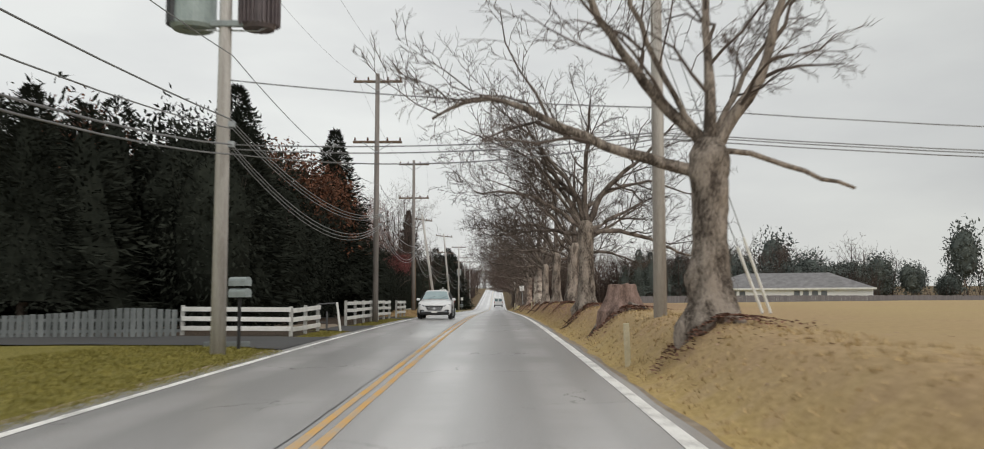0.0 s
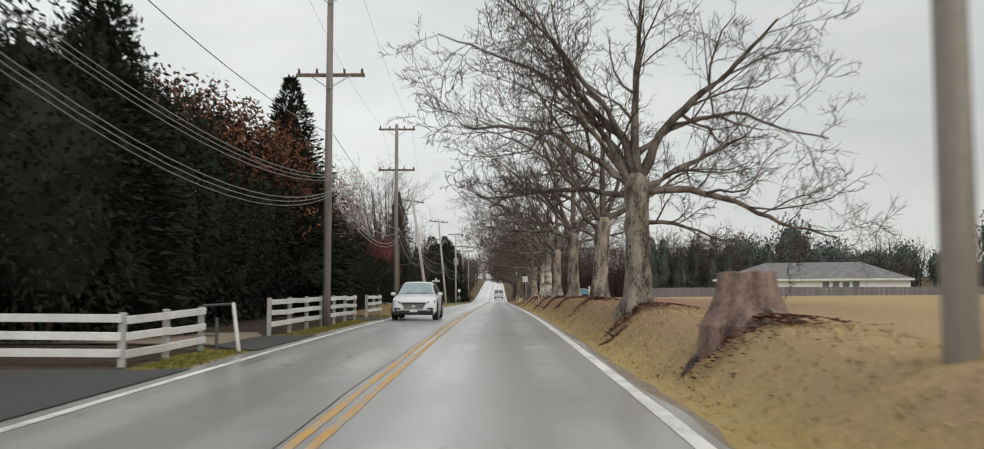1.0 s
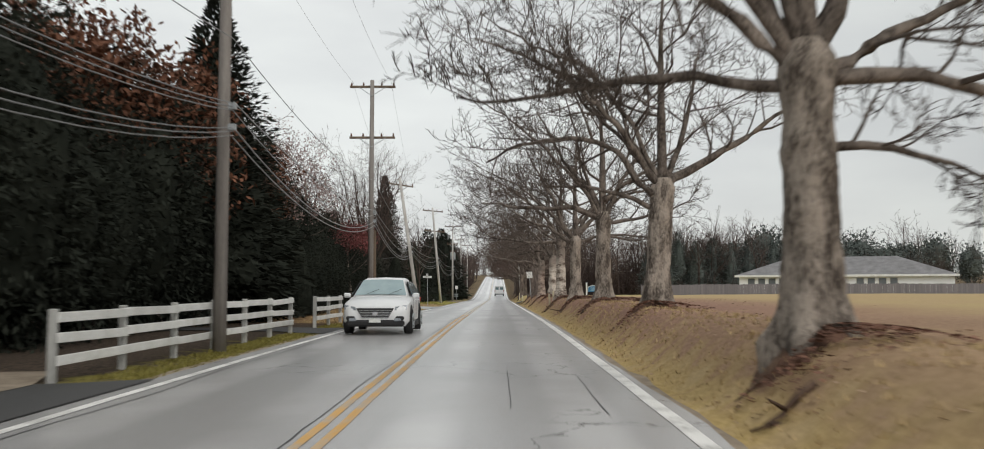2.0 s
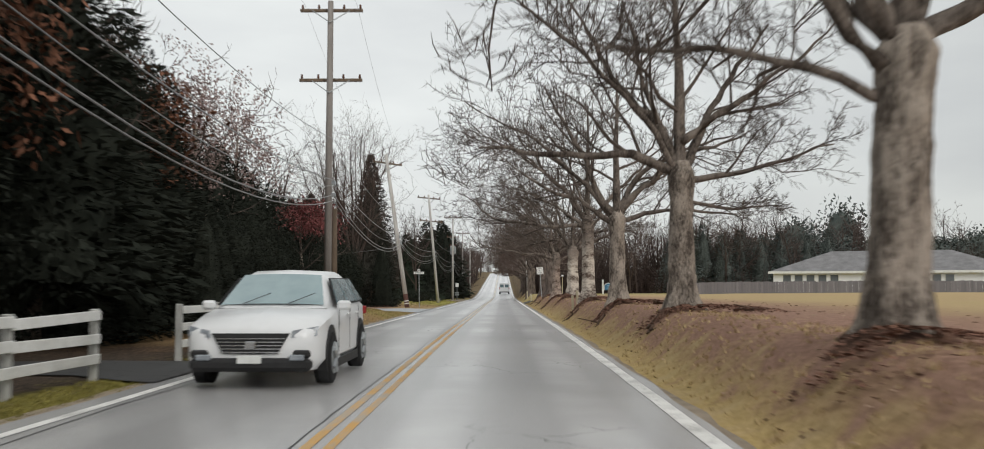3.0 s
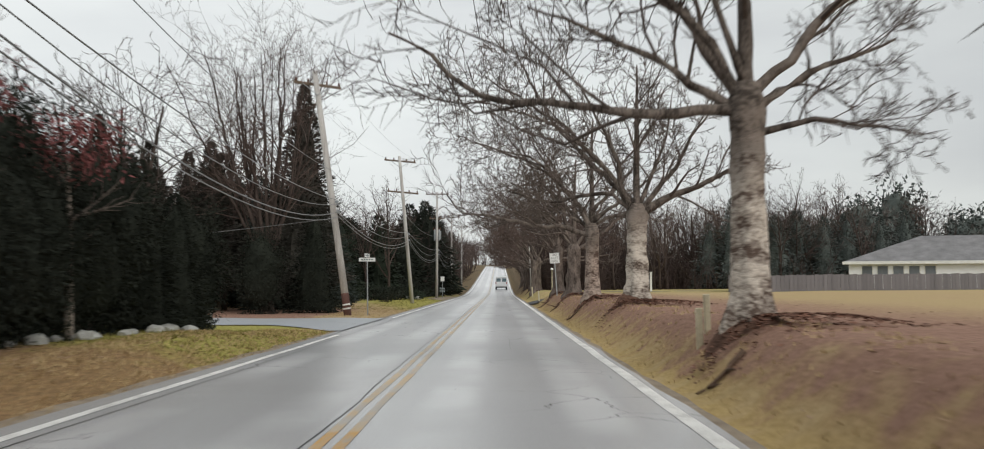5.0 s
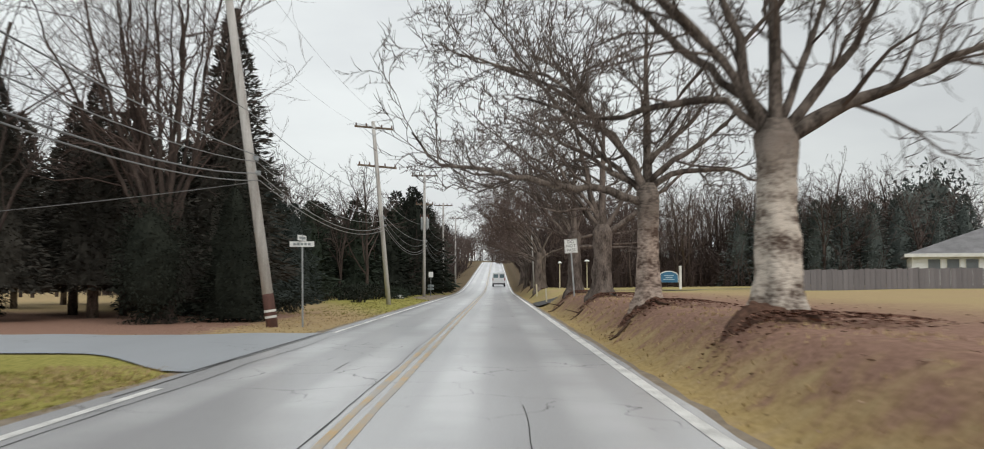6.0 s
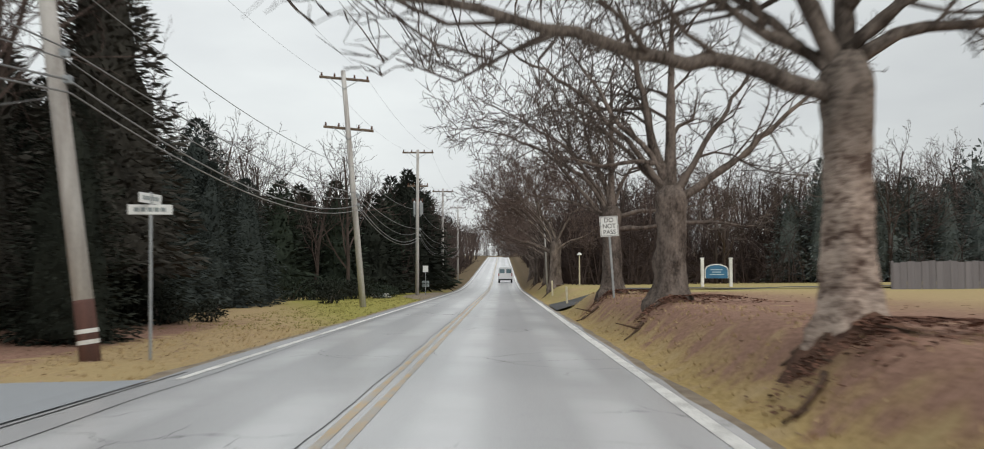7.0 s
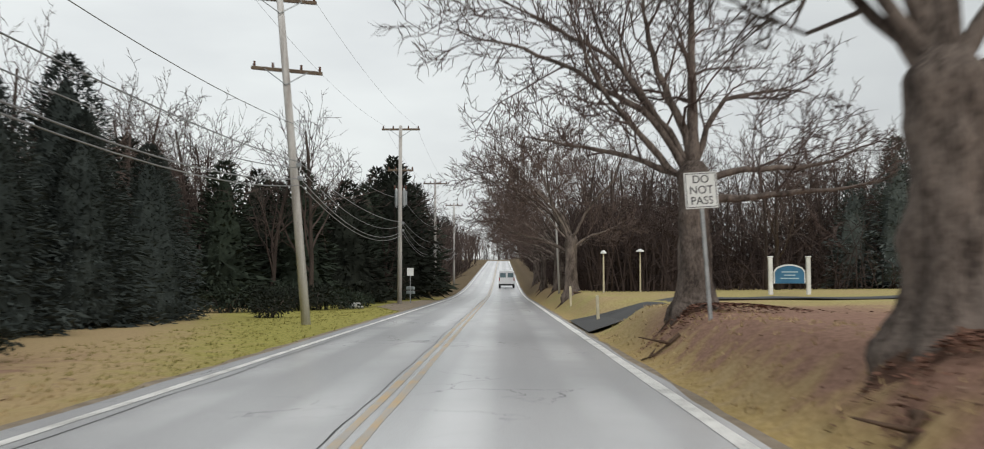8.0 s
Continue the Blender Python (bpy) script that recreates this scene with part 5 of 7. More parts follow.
place(red, -7.95, 79.5)
red2 = leafy_tree(131, M_REDLEAF, "thin tree with dusty red buds over the hedge", 3.0, 1.6, 1.2, 900, 0.13, "red_leaf_tree", "")
place(red2, -8.4, 85.4)

rng = random.Random(52)
plant_copies(near_kinds, [(-8.45 - 0.6 * step(79, 86, 67 + 1.45 * i) + rng.uniform(-0.2, 0.2), 67 + 1.45 * i, rng.uniform(3.3, 3.9)) for i in range(20)], 53, 9.0)
pale_kinds = [leafy_tree(136 + i, M_PALELEAF, "tree holding pale pinkish dead leaves above the hedge", 3.2, 6.0, 2.0, 4200, 0.13, clumps=110) for i in range(2)]
plant_all(pale_kinds, [(-9.9, 75.0, 9.2), (-10.3, 71.6, 9.0), (-11.5, 43.8, 8.4), (-11.2, 46.8, 7.8)], 16, 9.2)
bare_kinds = [wood_tree(140 + i, 11.0, "slender leafless tree in winter woodland", M_FARTWIG, 0.42 + 0.06 * i, 1.3) for i in range(4)]
rng = random.Random(17)
bare_spots = [(-13.5, 71, 11.5), (-15.5, 75.5, 13), (-13.0, 79.5, 11), (-16, 84, 12.5), (-14.5, 89, 10), (-18.5, 79, 13), (-12.2, 94.5, 8.5), (-17.5, 92, 11), (-12.6, 62.5, 10.0), (-19, 68, 12),
              (-16.5, 112, 13), (-20, 117, 14), (-25, 113, 13), (-15.5, 121, 13), (-29, 120, 13),
              (-18.5, 147, 10.5), (-18.5, 157, 13), (-22, 150, 14), (-17.5, 163, 12), (-18, 163, 13), (-25, 158, 14), (-17.5, 153.5, 11),
              (33.5, 177, 14.5), (27.5, 175, 12.5), (40.0, 179, 14), (36.5, 176, 12), (77, 207, 16)]
for i in range(48):
    bare_spots.append((-rng.uniform(8.5, 42), rng.uniform(158, 215), rng.uniform(10, 14.5)))
for i in range(80):
    bare_spots.append((rng.uniform(5.5, 40), rng.uniform(168, 200), rng.uniform(9, 12.5)))
for i in range(30):
    bare_spots.append((rng.uniform(30, 75), rng.uniform(200, 215), rng.uniform(12, 15)))
for i in range(15):
    bare_spots.append((rng.uniform(60, 150), rng.uniform(196, 260), rng.uniform(10, 15)))
y = 190
while y < 440:
    bare_spots.append((-rng.uniform(7.2, 9.5), y, rng.uniform(9, 12)))
    bare_spots.append((rng.uniform(4.6, 7.5), y + 3, rng.uniform(9, 12)))
    bare_spots.append((rng.uniform(8, 16), y + 2, rng.uniform(9, 12)))
    bare_spots.append((-rng.uniform(10, 18), y + 5, rng.uniform(9, 12)))
    y += 9
for i in range(44):
    bare_spots.append((rng.uniform(-34, 34), rng.uniform(432, 500), rng.uniform(9, 13)))
plant_all(bare_kinds, [p for p in bare_spots if p[1] < 185], 18, 11.0)
far_kinds = [wood_tree(150 + i, 11.0, "slender leafless tree in distant winter woodland", M_FARTWIG, 0.44 + 0.06 * i, 1.1, (4, 2), 0.024) for i in range(3)]
plant_all(far_kinds, [p for p in bare_spots if p[1] >= 185], 24, 11.0)

# evergreens past the side road and round the field
near_skirts = [evergreen(250 + i, 8.0, 2.4 + 0.3 * i, 8500, M_SPRUCE, "dark spreading conifer with drooping branches over grass", "conifer", low=0.0, power=0.62, size=0.3, group="conifers") for i in range(2)]
skirt_kinds = [evergreen(160 + i, 8.0, 2.3 + 0.3 * i, 2400, M_CONIFER if i else M_GREENER, "dark spreading conifer with drooping branches over grass", "conifer", low=0.03, power=0.62, size=0.6, group="conifers") for i in range(3)]
skirts = [(-13.4, 127.5, 7.4), (-15.9, 130, 8.5), (-13.6, 133, 6.8), (-17.5, 127, 9.5), (-13.3, 138, 6.6), (-16.2, 137, 8), (-13.2, 143.5, 6.4), (-16.4, 145, 8), (-20, 134, 9), (-21.5, 142, 9), (-25, 131, 10), (-26, 139, 10), (-22, 153, 8.5), (-15.5, 178, 7), (-11.6, 180, 6), (-20, 174, 8), (-31, 128, 10), (-33, 136, 11),
          (-8.8, 186, 11), (-9.6, 191, 12), (-10.8, 183, 9), (-8.4, 197, 10), (-13, 176, 8), (-16, 170, 8.5), (-22, 166, 9), (-28, 168, 10)]
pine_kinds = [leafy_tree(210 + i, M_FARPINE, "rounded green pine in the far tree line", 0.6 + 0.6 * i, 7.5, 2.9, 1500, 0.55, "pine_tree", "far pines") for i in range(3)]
pines = []
for i in range(46):
    pines.append((rng.uniform(31, 70), rng.uniform(180, 204), rng.uniform(5, 8.5)))
for i in range(30):
    pines.append((rng.uniform(62, 160), rng.uniform(186, 240), rng.uniform(6, 10)))
pines += [(50, 196, 9), (63, 220, 16), (43, 182, 10), (99, 205, 16), (36, 178, 7), (33, 180, 7), (47, 190, 10), (62, 192, 11)]
plant_all(pine_kinds, pines, 22, 8.3)
field_spruce = [evergreen(270 + i, 9.0, 2.1 + 0.5 * i, 3200, M_FARPINE, "haze-paled green spruce behind the field fence", "spruce_tree", low=0.02, power=0.6, size=0.5, group="field spruces") for i in range(2)]
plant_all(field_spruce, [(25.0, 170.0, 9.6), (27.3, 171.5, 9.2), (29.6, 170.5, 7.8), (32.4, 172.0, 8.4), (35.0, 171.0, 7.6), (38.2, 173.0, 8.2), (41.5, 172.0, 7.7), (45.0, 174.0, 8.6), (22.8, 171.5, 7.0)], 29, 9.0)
for i in range(10):
    skirts.append((-rng.uniform(12, 50), rng.uniform(205, 240), rng.uniform(9, 13)))
for i in range(16):
    yy = 215 + 9 * i
    skirts.append(((-1) ** i * rng.uniform(9, 20) - 1.4, yy, rng.uniform(7, 12)))
front = [p for p in skirts if p[0] > -16.5 and p[0] < 0 and p[1] < 154]
plant_all(near_skirts, front, 23, 8.0)
raised = [p for p in skirts if -36 < p[0] <= -16.5 and p[1] < 146]
raised_kinds = [evergreen(260 + i, 8.0, 2.5, 3600, M_DUSKY, "dark conifer with its skirt raised above the lawn", "conifer", low=0.17, power=0.62, size=0.6, group="conifers") for i in range(2)]
plant_all(raised_kinds, raised, 25, 8.0)
plant_all(skirt_kinds, [p for p in skirts if p not in front and p not in raised], 19, 8.0)
big_spruce = [evergreen(170 + i, 15.0, 3.3 + 0.3 * i, 9000, M_DUSKY, "tall dark spruce with raised skirt beside the side road", "spruce_tree", low=0.12, power=0.8, size=0.5, group="spruces") for i in range(2)]
plant_all(big_spruce, [(-11.0, 120.5, 12.6), (-15.5, 118.0, 9), (-20.5, 115.5, 10), (-26.5, 117, 9.5), (-23.5, 123, 8), (-11.8, 116.2, 5.6), (-17.6, 114.6, 8.5), (-33, 113, 9), (-40, 118, 9), (-31, 122, 8), (-13.2, 124.0, 7.5), (-18, 122, 9)], 20, 15.0)
bare_tree(-11.3, 113.6, 0.3, 2.6, [(2.3 + 0.1 * (i % 5), az, 0.085 + 0.012 * (i % 5), [(2.4, el), (3.6, el + 3), (4.6 - 0.5 * (i % 3), el + 5)]) for i, (az, el) in enumerate(((100, 84), (30, 79), (170, 77), (190, 70), (320, 81), (175, 64), (210, 60), (5, 75), (180, 83), (0, 85), (185, 75), (160, 67), (20, 70), (270, 82), (195, 79), (165, 72)))],
          61, "tall many-stemmed leafless tree by the side road", bark=M_DARKBARK, twig=M_BROWNTWIG, extra=0, group="", roots=3, counts=(0, 0, 10, 5, 4))


plant_copies(near_kinds, [(-13.0, 121.5, 7.0), (-21.5, 120.0, 7.5), (-25.0, 121.5, 8.0), (-29.5, 119.0, 8.0), (-34.5, 121.0, 8.5), (-11.2, 124.0, 5.0), (-9.3, 115.0, 5.2), (-11.5, 112.9, 4.6)], 27, 9.0)
plant_copies(near_skirts, [(-14.3, 139.0, 8.7), (-15.6, 151.0, 7.0)], 28, 8.0)
plant_copies(skirt_kinds, [(-10.5, 172.0, 8.0), (-12.5, 166.5, 8.5), (-15.5, 161.0, 8.0), (-19.0, 156.0, 8.5), (-24.0, 160.0, 9.5), (-9.0, 205.0, 11.0), (-11.5, 199.0, 11.0), (-18.0, 182.0, 9.0), (-24.0, 178.0, 9.5), (-30.0, 172.0, 10.0)], 29, 8.0)


def thicket(name, spots, seed, label, mat, h0, h1):
    """Brush of thin upright stems."""
    rng = random.Random(seed)
    v, f = [], []
    for x0, x1, y0, y1, n in spots:
        for i in range(n):
            x, y = rng.uniform(x0, x1), rng.uniform(y0, y1)
            h = rng.uniform(h0, h1)
            p = Vector((x, y, ground_z(x, y) - 0.1))
            q = p + Vector((rng.gauss(0, 0.6), rng.gauss(0, 0.6), h * 0.5))
            t = q + Vector((rng.gauss(0, 0.8), rng.gauss(0, 0.8), h * rng.uniform(0.2, 0.5)))
            rod(v, f, [p, q, t], [0.036, 0.026, 0.012], 3, cap=False)
            for k in range(6):
                a = p.lerp(q, rng.uniform(0.15, 1)) if k < 3 else q.lerp(t, rng.random())
                b = a + Vector((rng.gauss(0, 0.7), rng.gauss(0, 0.7), rng.uniform(-0.1, 0.8)))
                rod(v, f, [a, b], [0.022, 0.011], 3, cap=False)
    ob = raw(name, v, f, mat)
    return tagged(ob, label, "undergrowth", kind="stuff")


thicket("tall_undergrowth", [(6, 70, 174, 198, 2600)], 33, "tall brown leafless thicket filling a wood", M_BRUSH, 4.0, 9.0)
thicket("roadside_thicket", [(5.0, 11, 164, 200, 800), (4.8, 12, 200, 340, 1200)], 35, "dense brown thicket behind the roadside trees", M_BRUSH, 4.0, 7.5)
thicket("tall_undergrowth", [(-44, -9, 180, 205, 1500)], 34, "tall brown leafless thicket filling a wood", M_BRUSH, 3.5, 8.5)
thicket("undergrowth", [(6, 62, 168, 190, 2000), (4.9, 12, 166, 330, 800), (60, 140, 196, 215, 400), (-30, 30, 452, 475, 500)], 31, "brown leafless undergrowth at the edge of a wood", M_BRUSH, 1.0, 5.6)
thicket("undergrowth", [(-40, -8.5, 176, 200, 1100), (-14, -7.4, 196, 330, 700), (-26, -17, 150, 170, 500)], 32, "brown leafless undergrowth beside a lawn", M_BRUSH, 0.8, 4.0)

low_shrubs = [shrub(180 + i, 1.3, 1.0, 1.1, 700, M_CONIFER if i else M_GREENER, "low dark rounded shrub on the lawn edge", size=0.22, group="low shrubs") for i in range(3)]
plant_all(low_shrubs, [(-12.8, 152.0, 1.4), (-11.6, 153.0, 1.2), (-10.4, 154.0, 1.2), (-9.3, 155.5, 1.3), (-8.3, 157.2, 1.0), (-10.9, 156.5, 1.4), (-13.2, 163.5, 1.3), (-11.6, 165, 1.1), (-10.4, 167.5, 1.4), (-9.2, 170, 1.3), (-12.6, 169, 1.6), (-8.6, 174, 1.2), (-9.9, 177, 1.5), (-8.2, 180.5, 1.3), (-11.5, 175, 1.7), (-7.9, 160.5, 0.8), (-9.3, 146.0, 0.9), (-10.2, 123.0, 0.8), (-9.4, 125.0, 0.7)], 21, 1.1)


# ---------------------------------------------------------------- field: board fence, house
M_GREYFENCE = material("grey_stained_boards", (0.215, 0.2, 0.21), (0.145, 0.135, 0.142), 0.6, 20, 0.9, 0.5, 0.15, stretch=(7, 7, 0.15), random_amount=0.07)
M_ROOF = material("grey_shingles", (0.25, 0.245, 0.25), (0.15, 0.148, 0.15), 1.2, 16, 0.9, 0.5, 0.15)
M_SIDING = material("white_siding", (0.83, 0.84, 0.86), (0.74, 0.75, 0.77), 0.8, 20, 0.7, 0.1, 0.3)
M_GLASSDARK = material("grey_window_glass", (0.15, 0.165, 0.18), (0.11, 0.12, 0.13), 1, 3, 0.08, 0, 0.6)

far_fence = thing("privacy_fence", "long grey board privacy fence at the end of a field", "fence")
bm = bmesh.new()
box(bm, 0, 0, 0.52, 0.285, 0.025, 1.22, 0)
fence_board = bpy.data.meshes.new("board")
bm.to_mesh(fence_board)
bm.free()
fence_board.materials.append(M_GREYFENCE)
x, i = 16.2, 0
while x < 92:
    board = new("board", fence_board)
    board.parent = far_fence
    board.location = (x + 0.15, 135 + 0.015 * (i % 2), ground_z(x, 135) + 0.02 * (i % 3))
    if i % 8 == 0:
        bm = bmesh.new()
        box(bm, x, 135.06, ground_z(x, 135) + 0.55, 0.1, 0.1, 1.3, 0.008)
        part("post", bm, M_GREYFENCE, far_fence)
    x, i = x + 0.3, i + 1


def hip_house():
    gx0, gx1, gy0, gy1 = 31.5, 58.0, 151.0, 162.0
    g = ground_z(44, 155) - 0.3
    ob = thing("house", "long single-storey white house with grey hipped roof", "house", at=(44.75, 156.5, g))
    ob.matrix_basis = Matrix.Translation((32.2, 157.5, 0.2)) @ pose(0, 0, 0, 0, 0, -21) @ Matrix.Translation((-31.0, -150.5, 0))
    eave, ridge = 3.4, 6.0
    bm = bmesh.new()
    box(bm, (gx0 + gx1) / 2, (gy0 + gy1) / 2, (g + eave) / 2, gx1 - gx0, gy1 - gy0, eave - g, 0.02)
    part("wall", bm, M_SIDING, ob)
    o = 0.5
    v = [(gx0 - o, gy0 - o, eave), (gx1 + o, gy0 - o, eave), (gx1 + o, gy1 + o, eave), (gx0 - o, gy1 + o, eave), (gx0 + 6.5, 156.5, ridge), (gx1 - 6.5, 156.5, ridge)]
    v += [(a, b, c - 0.18) for a, b, c in v[:4]]
    f = [(0, 1, 5, 4), (1, 2, 5), (2, 3, 4, 5), (3, 0, 4), (0, 6, 7, 1), (1, 7, 8, 2), (2, 8, 9, 3), (3, 9, 6, 0), (9, 8, 7, 6)]
    raw("roof", v, f, M_ROOF, ob)
    bm = bmesh.new()
    box(bm, (gx0 + gx1) / 2, gy0 - o - 0.04, eave - 0.1, gx1 - gx0 + 1.1, 0.06, 0.28, 0.01)
    part("fascia", bm, M_WHITE, ob, "white fascia board and gutter")
    for i in range(9):
        cx = gx0 + 1.6 + i * 1.35 + (7 if i > 4 else 0)
        bm = bmesh.new()
        box(bm, cx, gy0 - 0.02, 2.6, 1.05, 0.08, 0.95, 0.01)
        win = part("window", bm, M_WHITE, ob)
        bm = bmesh.new()
        box(bm, cx, gy0 - 0.065, 2.6, 0.88, 0.02, 0.78, 0)
        part("pane", bm, M_GLASSDARK, win)


hip_house()

# ---------------------------------------------------------------- signs and posts
M_SIGNBLACK = material("black_sign_ink", (0.02, 0.02, 0.022), (0.015, 0.015, 0.015), 2, 20, 0.5, 0, 0.4)
M_SIGNBLUE = material("painted_blue_panel", (0.05, 0.17, 0.30), (0.035, 0.12, 0.22), 2, 20, 0.6, 0.1, 0.3)
M_PALEBLUE = material("pale_blue_lettering", (0.42, 0.55, 0.62), (0.35, 0.48, 0.55), 2, 20, 0.6, 0, 0.3)
M_MARK = material("yellowed_marker_plastic", (0.62, 0.56, 0.40), (0.45, 0.40, 0.28), 4, 20, 0.6, 0.1, 0.3)


def lettering(text, at, size, parent, mat):
    cu = bpy.data.curves.new("lettering", "FONT")
    cu.body, cu.size, cu.extrude, cu.align_x, cu.align_y = text, size, 0.002, "CENTER", "CENTER"
    tmp = bpy.data.objects.new("lettering", cu)
    scene.collection.objects.link(tmp)
    me = bpy.data.meshes.new_from_object(tmp.evaluated_get(bpy.context.evaluated_depsgraph_get()))
    bpy.data.objects.remove(tmp)
    me.materials.clear()
    ob = part_mesh("lettering", me, mat, parent)
    ob.matrix_basis = pose(*at, 90, 0, 0)
    return ob


def passing_sign(x, y):
    z0 = ground_z(x, y)
    ob = thing("road_sign", "white rectangular no-passing road sign on a steel post", "road sign", at=(x, y, z0))
    bm = bmesh.new()
    box(bm, 0, 0.03, 1.1, 0.07, 0.04, 2.9, 0.008)
    part("post", bm, M_STEEL, ob)
    bm = bmesh.new()
    box(bm, 0, -0.01, 2.28, 0.60, 0.012, 0.64, 0.0)
    plate = part("plate", bm, M_SIGNWHITE, ob)
    for i, w in enumerate(("DO", "NOT", "PASS")):
        lettering(w, (0, -0.019, 2.47 - 0.19 * i), 0.2, plate, M_SIGNBLACK)
    for dx, dz, sx, sz in ((0, 0.295, 0.56, 0.012), (0, -0.295, 0.56, 0.012), (-0.275, 0, 0.012, 0.59), (0.275, 0, 0.012, 0.59)):
        bm = bmesh.new()
        box(bm, dx, -0.018, 2.28 + dz, sx, 0.004, sz)
        part("border", bm, M_SIGNBLACK, plate)
    ob.rotation_euler = (0, radians(-4), radians(8))


passing_sign(3.47, 125.3)


def street_sign(x, y):
    z0 = ground_z(x, y)
    ob = thing("street_sign", "white street name blades on a thin steel post", "street sign", at=(x, y, z0))
    v, f = [], []
    rod(v, f, [Vector((0, 0, -0.3)), Vector((-0.05, 0, 2.85))], [0.03, 0.028], 8)
    raw("post", v, f, M_STEEL, ob)
    for dz, turn, ln in ((2.55, 4, 0.75), (2.74, 80, 0.7)):
        bm = bmesh.new()
        box(bm, 0, 0, 0, ln, 0.02, 0.17, 0.004)
        blade = part("blade", bm, M_SIGNWHITE, ob)
        blade.matrix_basis = pose(-0.05, -0.02, dz, 0, 0, turn)
        for k in range(5):
            bm = bmesh.new()
            box(bm, -ln * 0.3 + ln * 0.15 * k, -0.013, 0, ln * 0.11, 0.005, 0.07)
            part("bar", bm, M_CAN, blade)


street_sign(-6.05, 110.9)


def estate_sign(x, y):
    z0 = ground_z(x, y)
    ob = thing("entrance_sign", "blue entrance sign board between white posts", "sign", at=(x, y, z0))
    for s in (-0.82, 0.82):
        bm = bmesh.new()
        box(bm, s, 0, 0.72, 0.17, 0.17, 1.75, 0.02)
        box(bm, s, 0, 1.63, 0.22, 0.22, 0.07, 0.02)
        part("post", bm, M_WHITE, ob)

    def board(scale, t, name, mat, parent):
        v = [(-0.68 * scale, -t, 0.45 + 0.03 / scale), (0.68 * scale, -t, 0.45 + 0.03 / scale)]
        for i in range(13):
            k = -1 + 2 * i / 12
            v.append((-k * 0.68 * scale, -t, 0.45 + (0.62 + 0.24 * math.cos(k * math.pi / 2) ** 0.7 if abs(k) < 0.98 else 0.55) * scale))
        n = len(v)
        v += [(a, t * 0.5 + 0.02, c) for a, b, c in v]
        f = [tuple(range(n)), tuple(reversed(range(n, 2 * n)))] + [(i, i + n, (i + 1) % n + n, (i + 1) % n) for i in range(n)]
        return raw(name, v, f, mat, parent)

    board(1.0, 0.035, "frame", M_WHITE, ob)
    panel = board(0.93, 0.05, "panel", M_SIGNBLUE, ob)
    for k, w in enumerate((0.7, 0.5, 0.8)):
        bm = bmesh.new()
        box(bm, 0, -0.055, 0.98 - 0.14 * k, w, 0.008, 0.05)
        part("bar", bm, M_PALEBLUE, panel)


estate_sign(12.25, 150.3)


def stop_sign(x, y):
    z0 = ground_z(x, y)
    ob = thing("stop_sign", "grey back of an octagonal sign at the side road", "road sign", at=(x, y, z0))
    bm = bmesh.new()
    box(bm, 0, 0, 0.9, 0.06, 0.05, 2.6, 0.006)
    part("post", bm, M_STEEL, ob)
    v = [(0.39 * math.cos(math.pi / 8 + k * math.pi / 4), yy, 1.85 + 0.39 * math.sin(math.pi / 8 + k * math.pi / 4)) for yy in (0.03, 0.045) for k in range(8)]
    f = [tuple(range(8)), tuple(reversed(range(8, 16)))] + [(k, k + 8, (k + 1) % 8 + 8, (k + 1) % 8) for k in range(8)]
    raw("plate", v, f, M_STEEL, ob)
    ob.rotation_euler = (0, 0, radians(-60))


stop_sign(-9.5, 98.4)


def path_lamp(x, y, h, cap):
    z0 = ground_z(x, y)
    ob = thing("path_lamp", "slim post lamp with flat white cap by a drive", "lamp", "path lamps", at=(x, y, z0))
    v, f = [], []
    rod(v, f, [Vector((0, 0, -0.2)), Vector((0, 0, h * 0.6)), Vector((0, 0, h))], [0.05, 0.045, 0.03], 8)
    raw("post", v, f, M_MARK, ob)
    v, f = [], []
    rod(v, f, [Vector((0, 0, h - 0.02)), Vector((0, 0, h + 0.05)), Vector((0, 0, h + 0.14))], [cap, cap * 0.88, 0.05], 14)
    raw("cap", v, f, M_SIGNWHITE, ob)


path_lamp(7.6, 163, 2.3, 0.24)
path_lamp(4.9, 157, 2.0, 0.16)


def stake(x, y, h, r=0.05, tilt=3, label="pale wooden marker stake in the verge", mat=None):
    bm = bmesh.new()
    box(bm, 0, 0, h / 2 - 0.1, r * 2, r * 1.2, h + 0.2, r * 0.2)
    ob = part("marker_stake", bm, mat or M_MARK)
    ob.matrix_basis = pose(x, y, ground_z(x, y), tilt, -tilt, 10)
    tagged(ob, label, "stake", "marker stakes")


for sx, sy, sh in ((2.5, 17.5, 0.78), (3.0, 140.6, 0.9), (2.9, 152.0, 0.9), (3.05, 81.7, 0.6), (3.3, 82.3, 0.6)):
    stake(sx, sy, sh)
for sy in (64.3, 65.1):
    stake(-5.12, sy, 0.62, 0.028, 1)


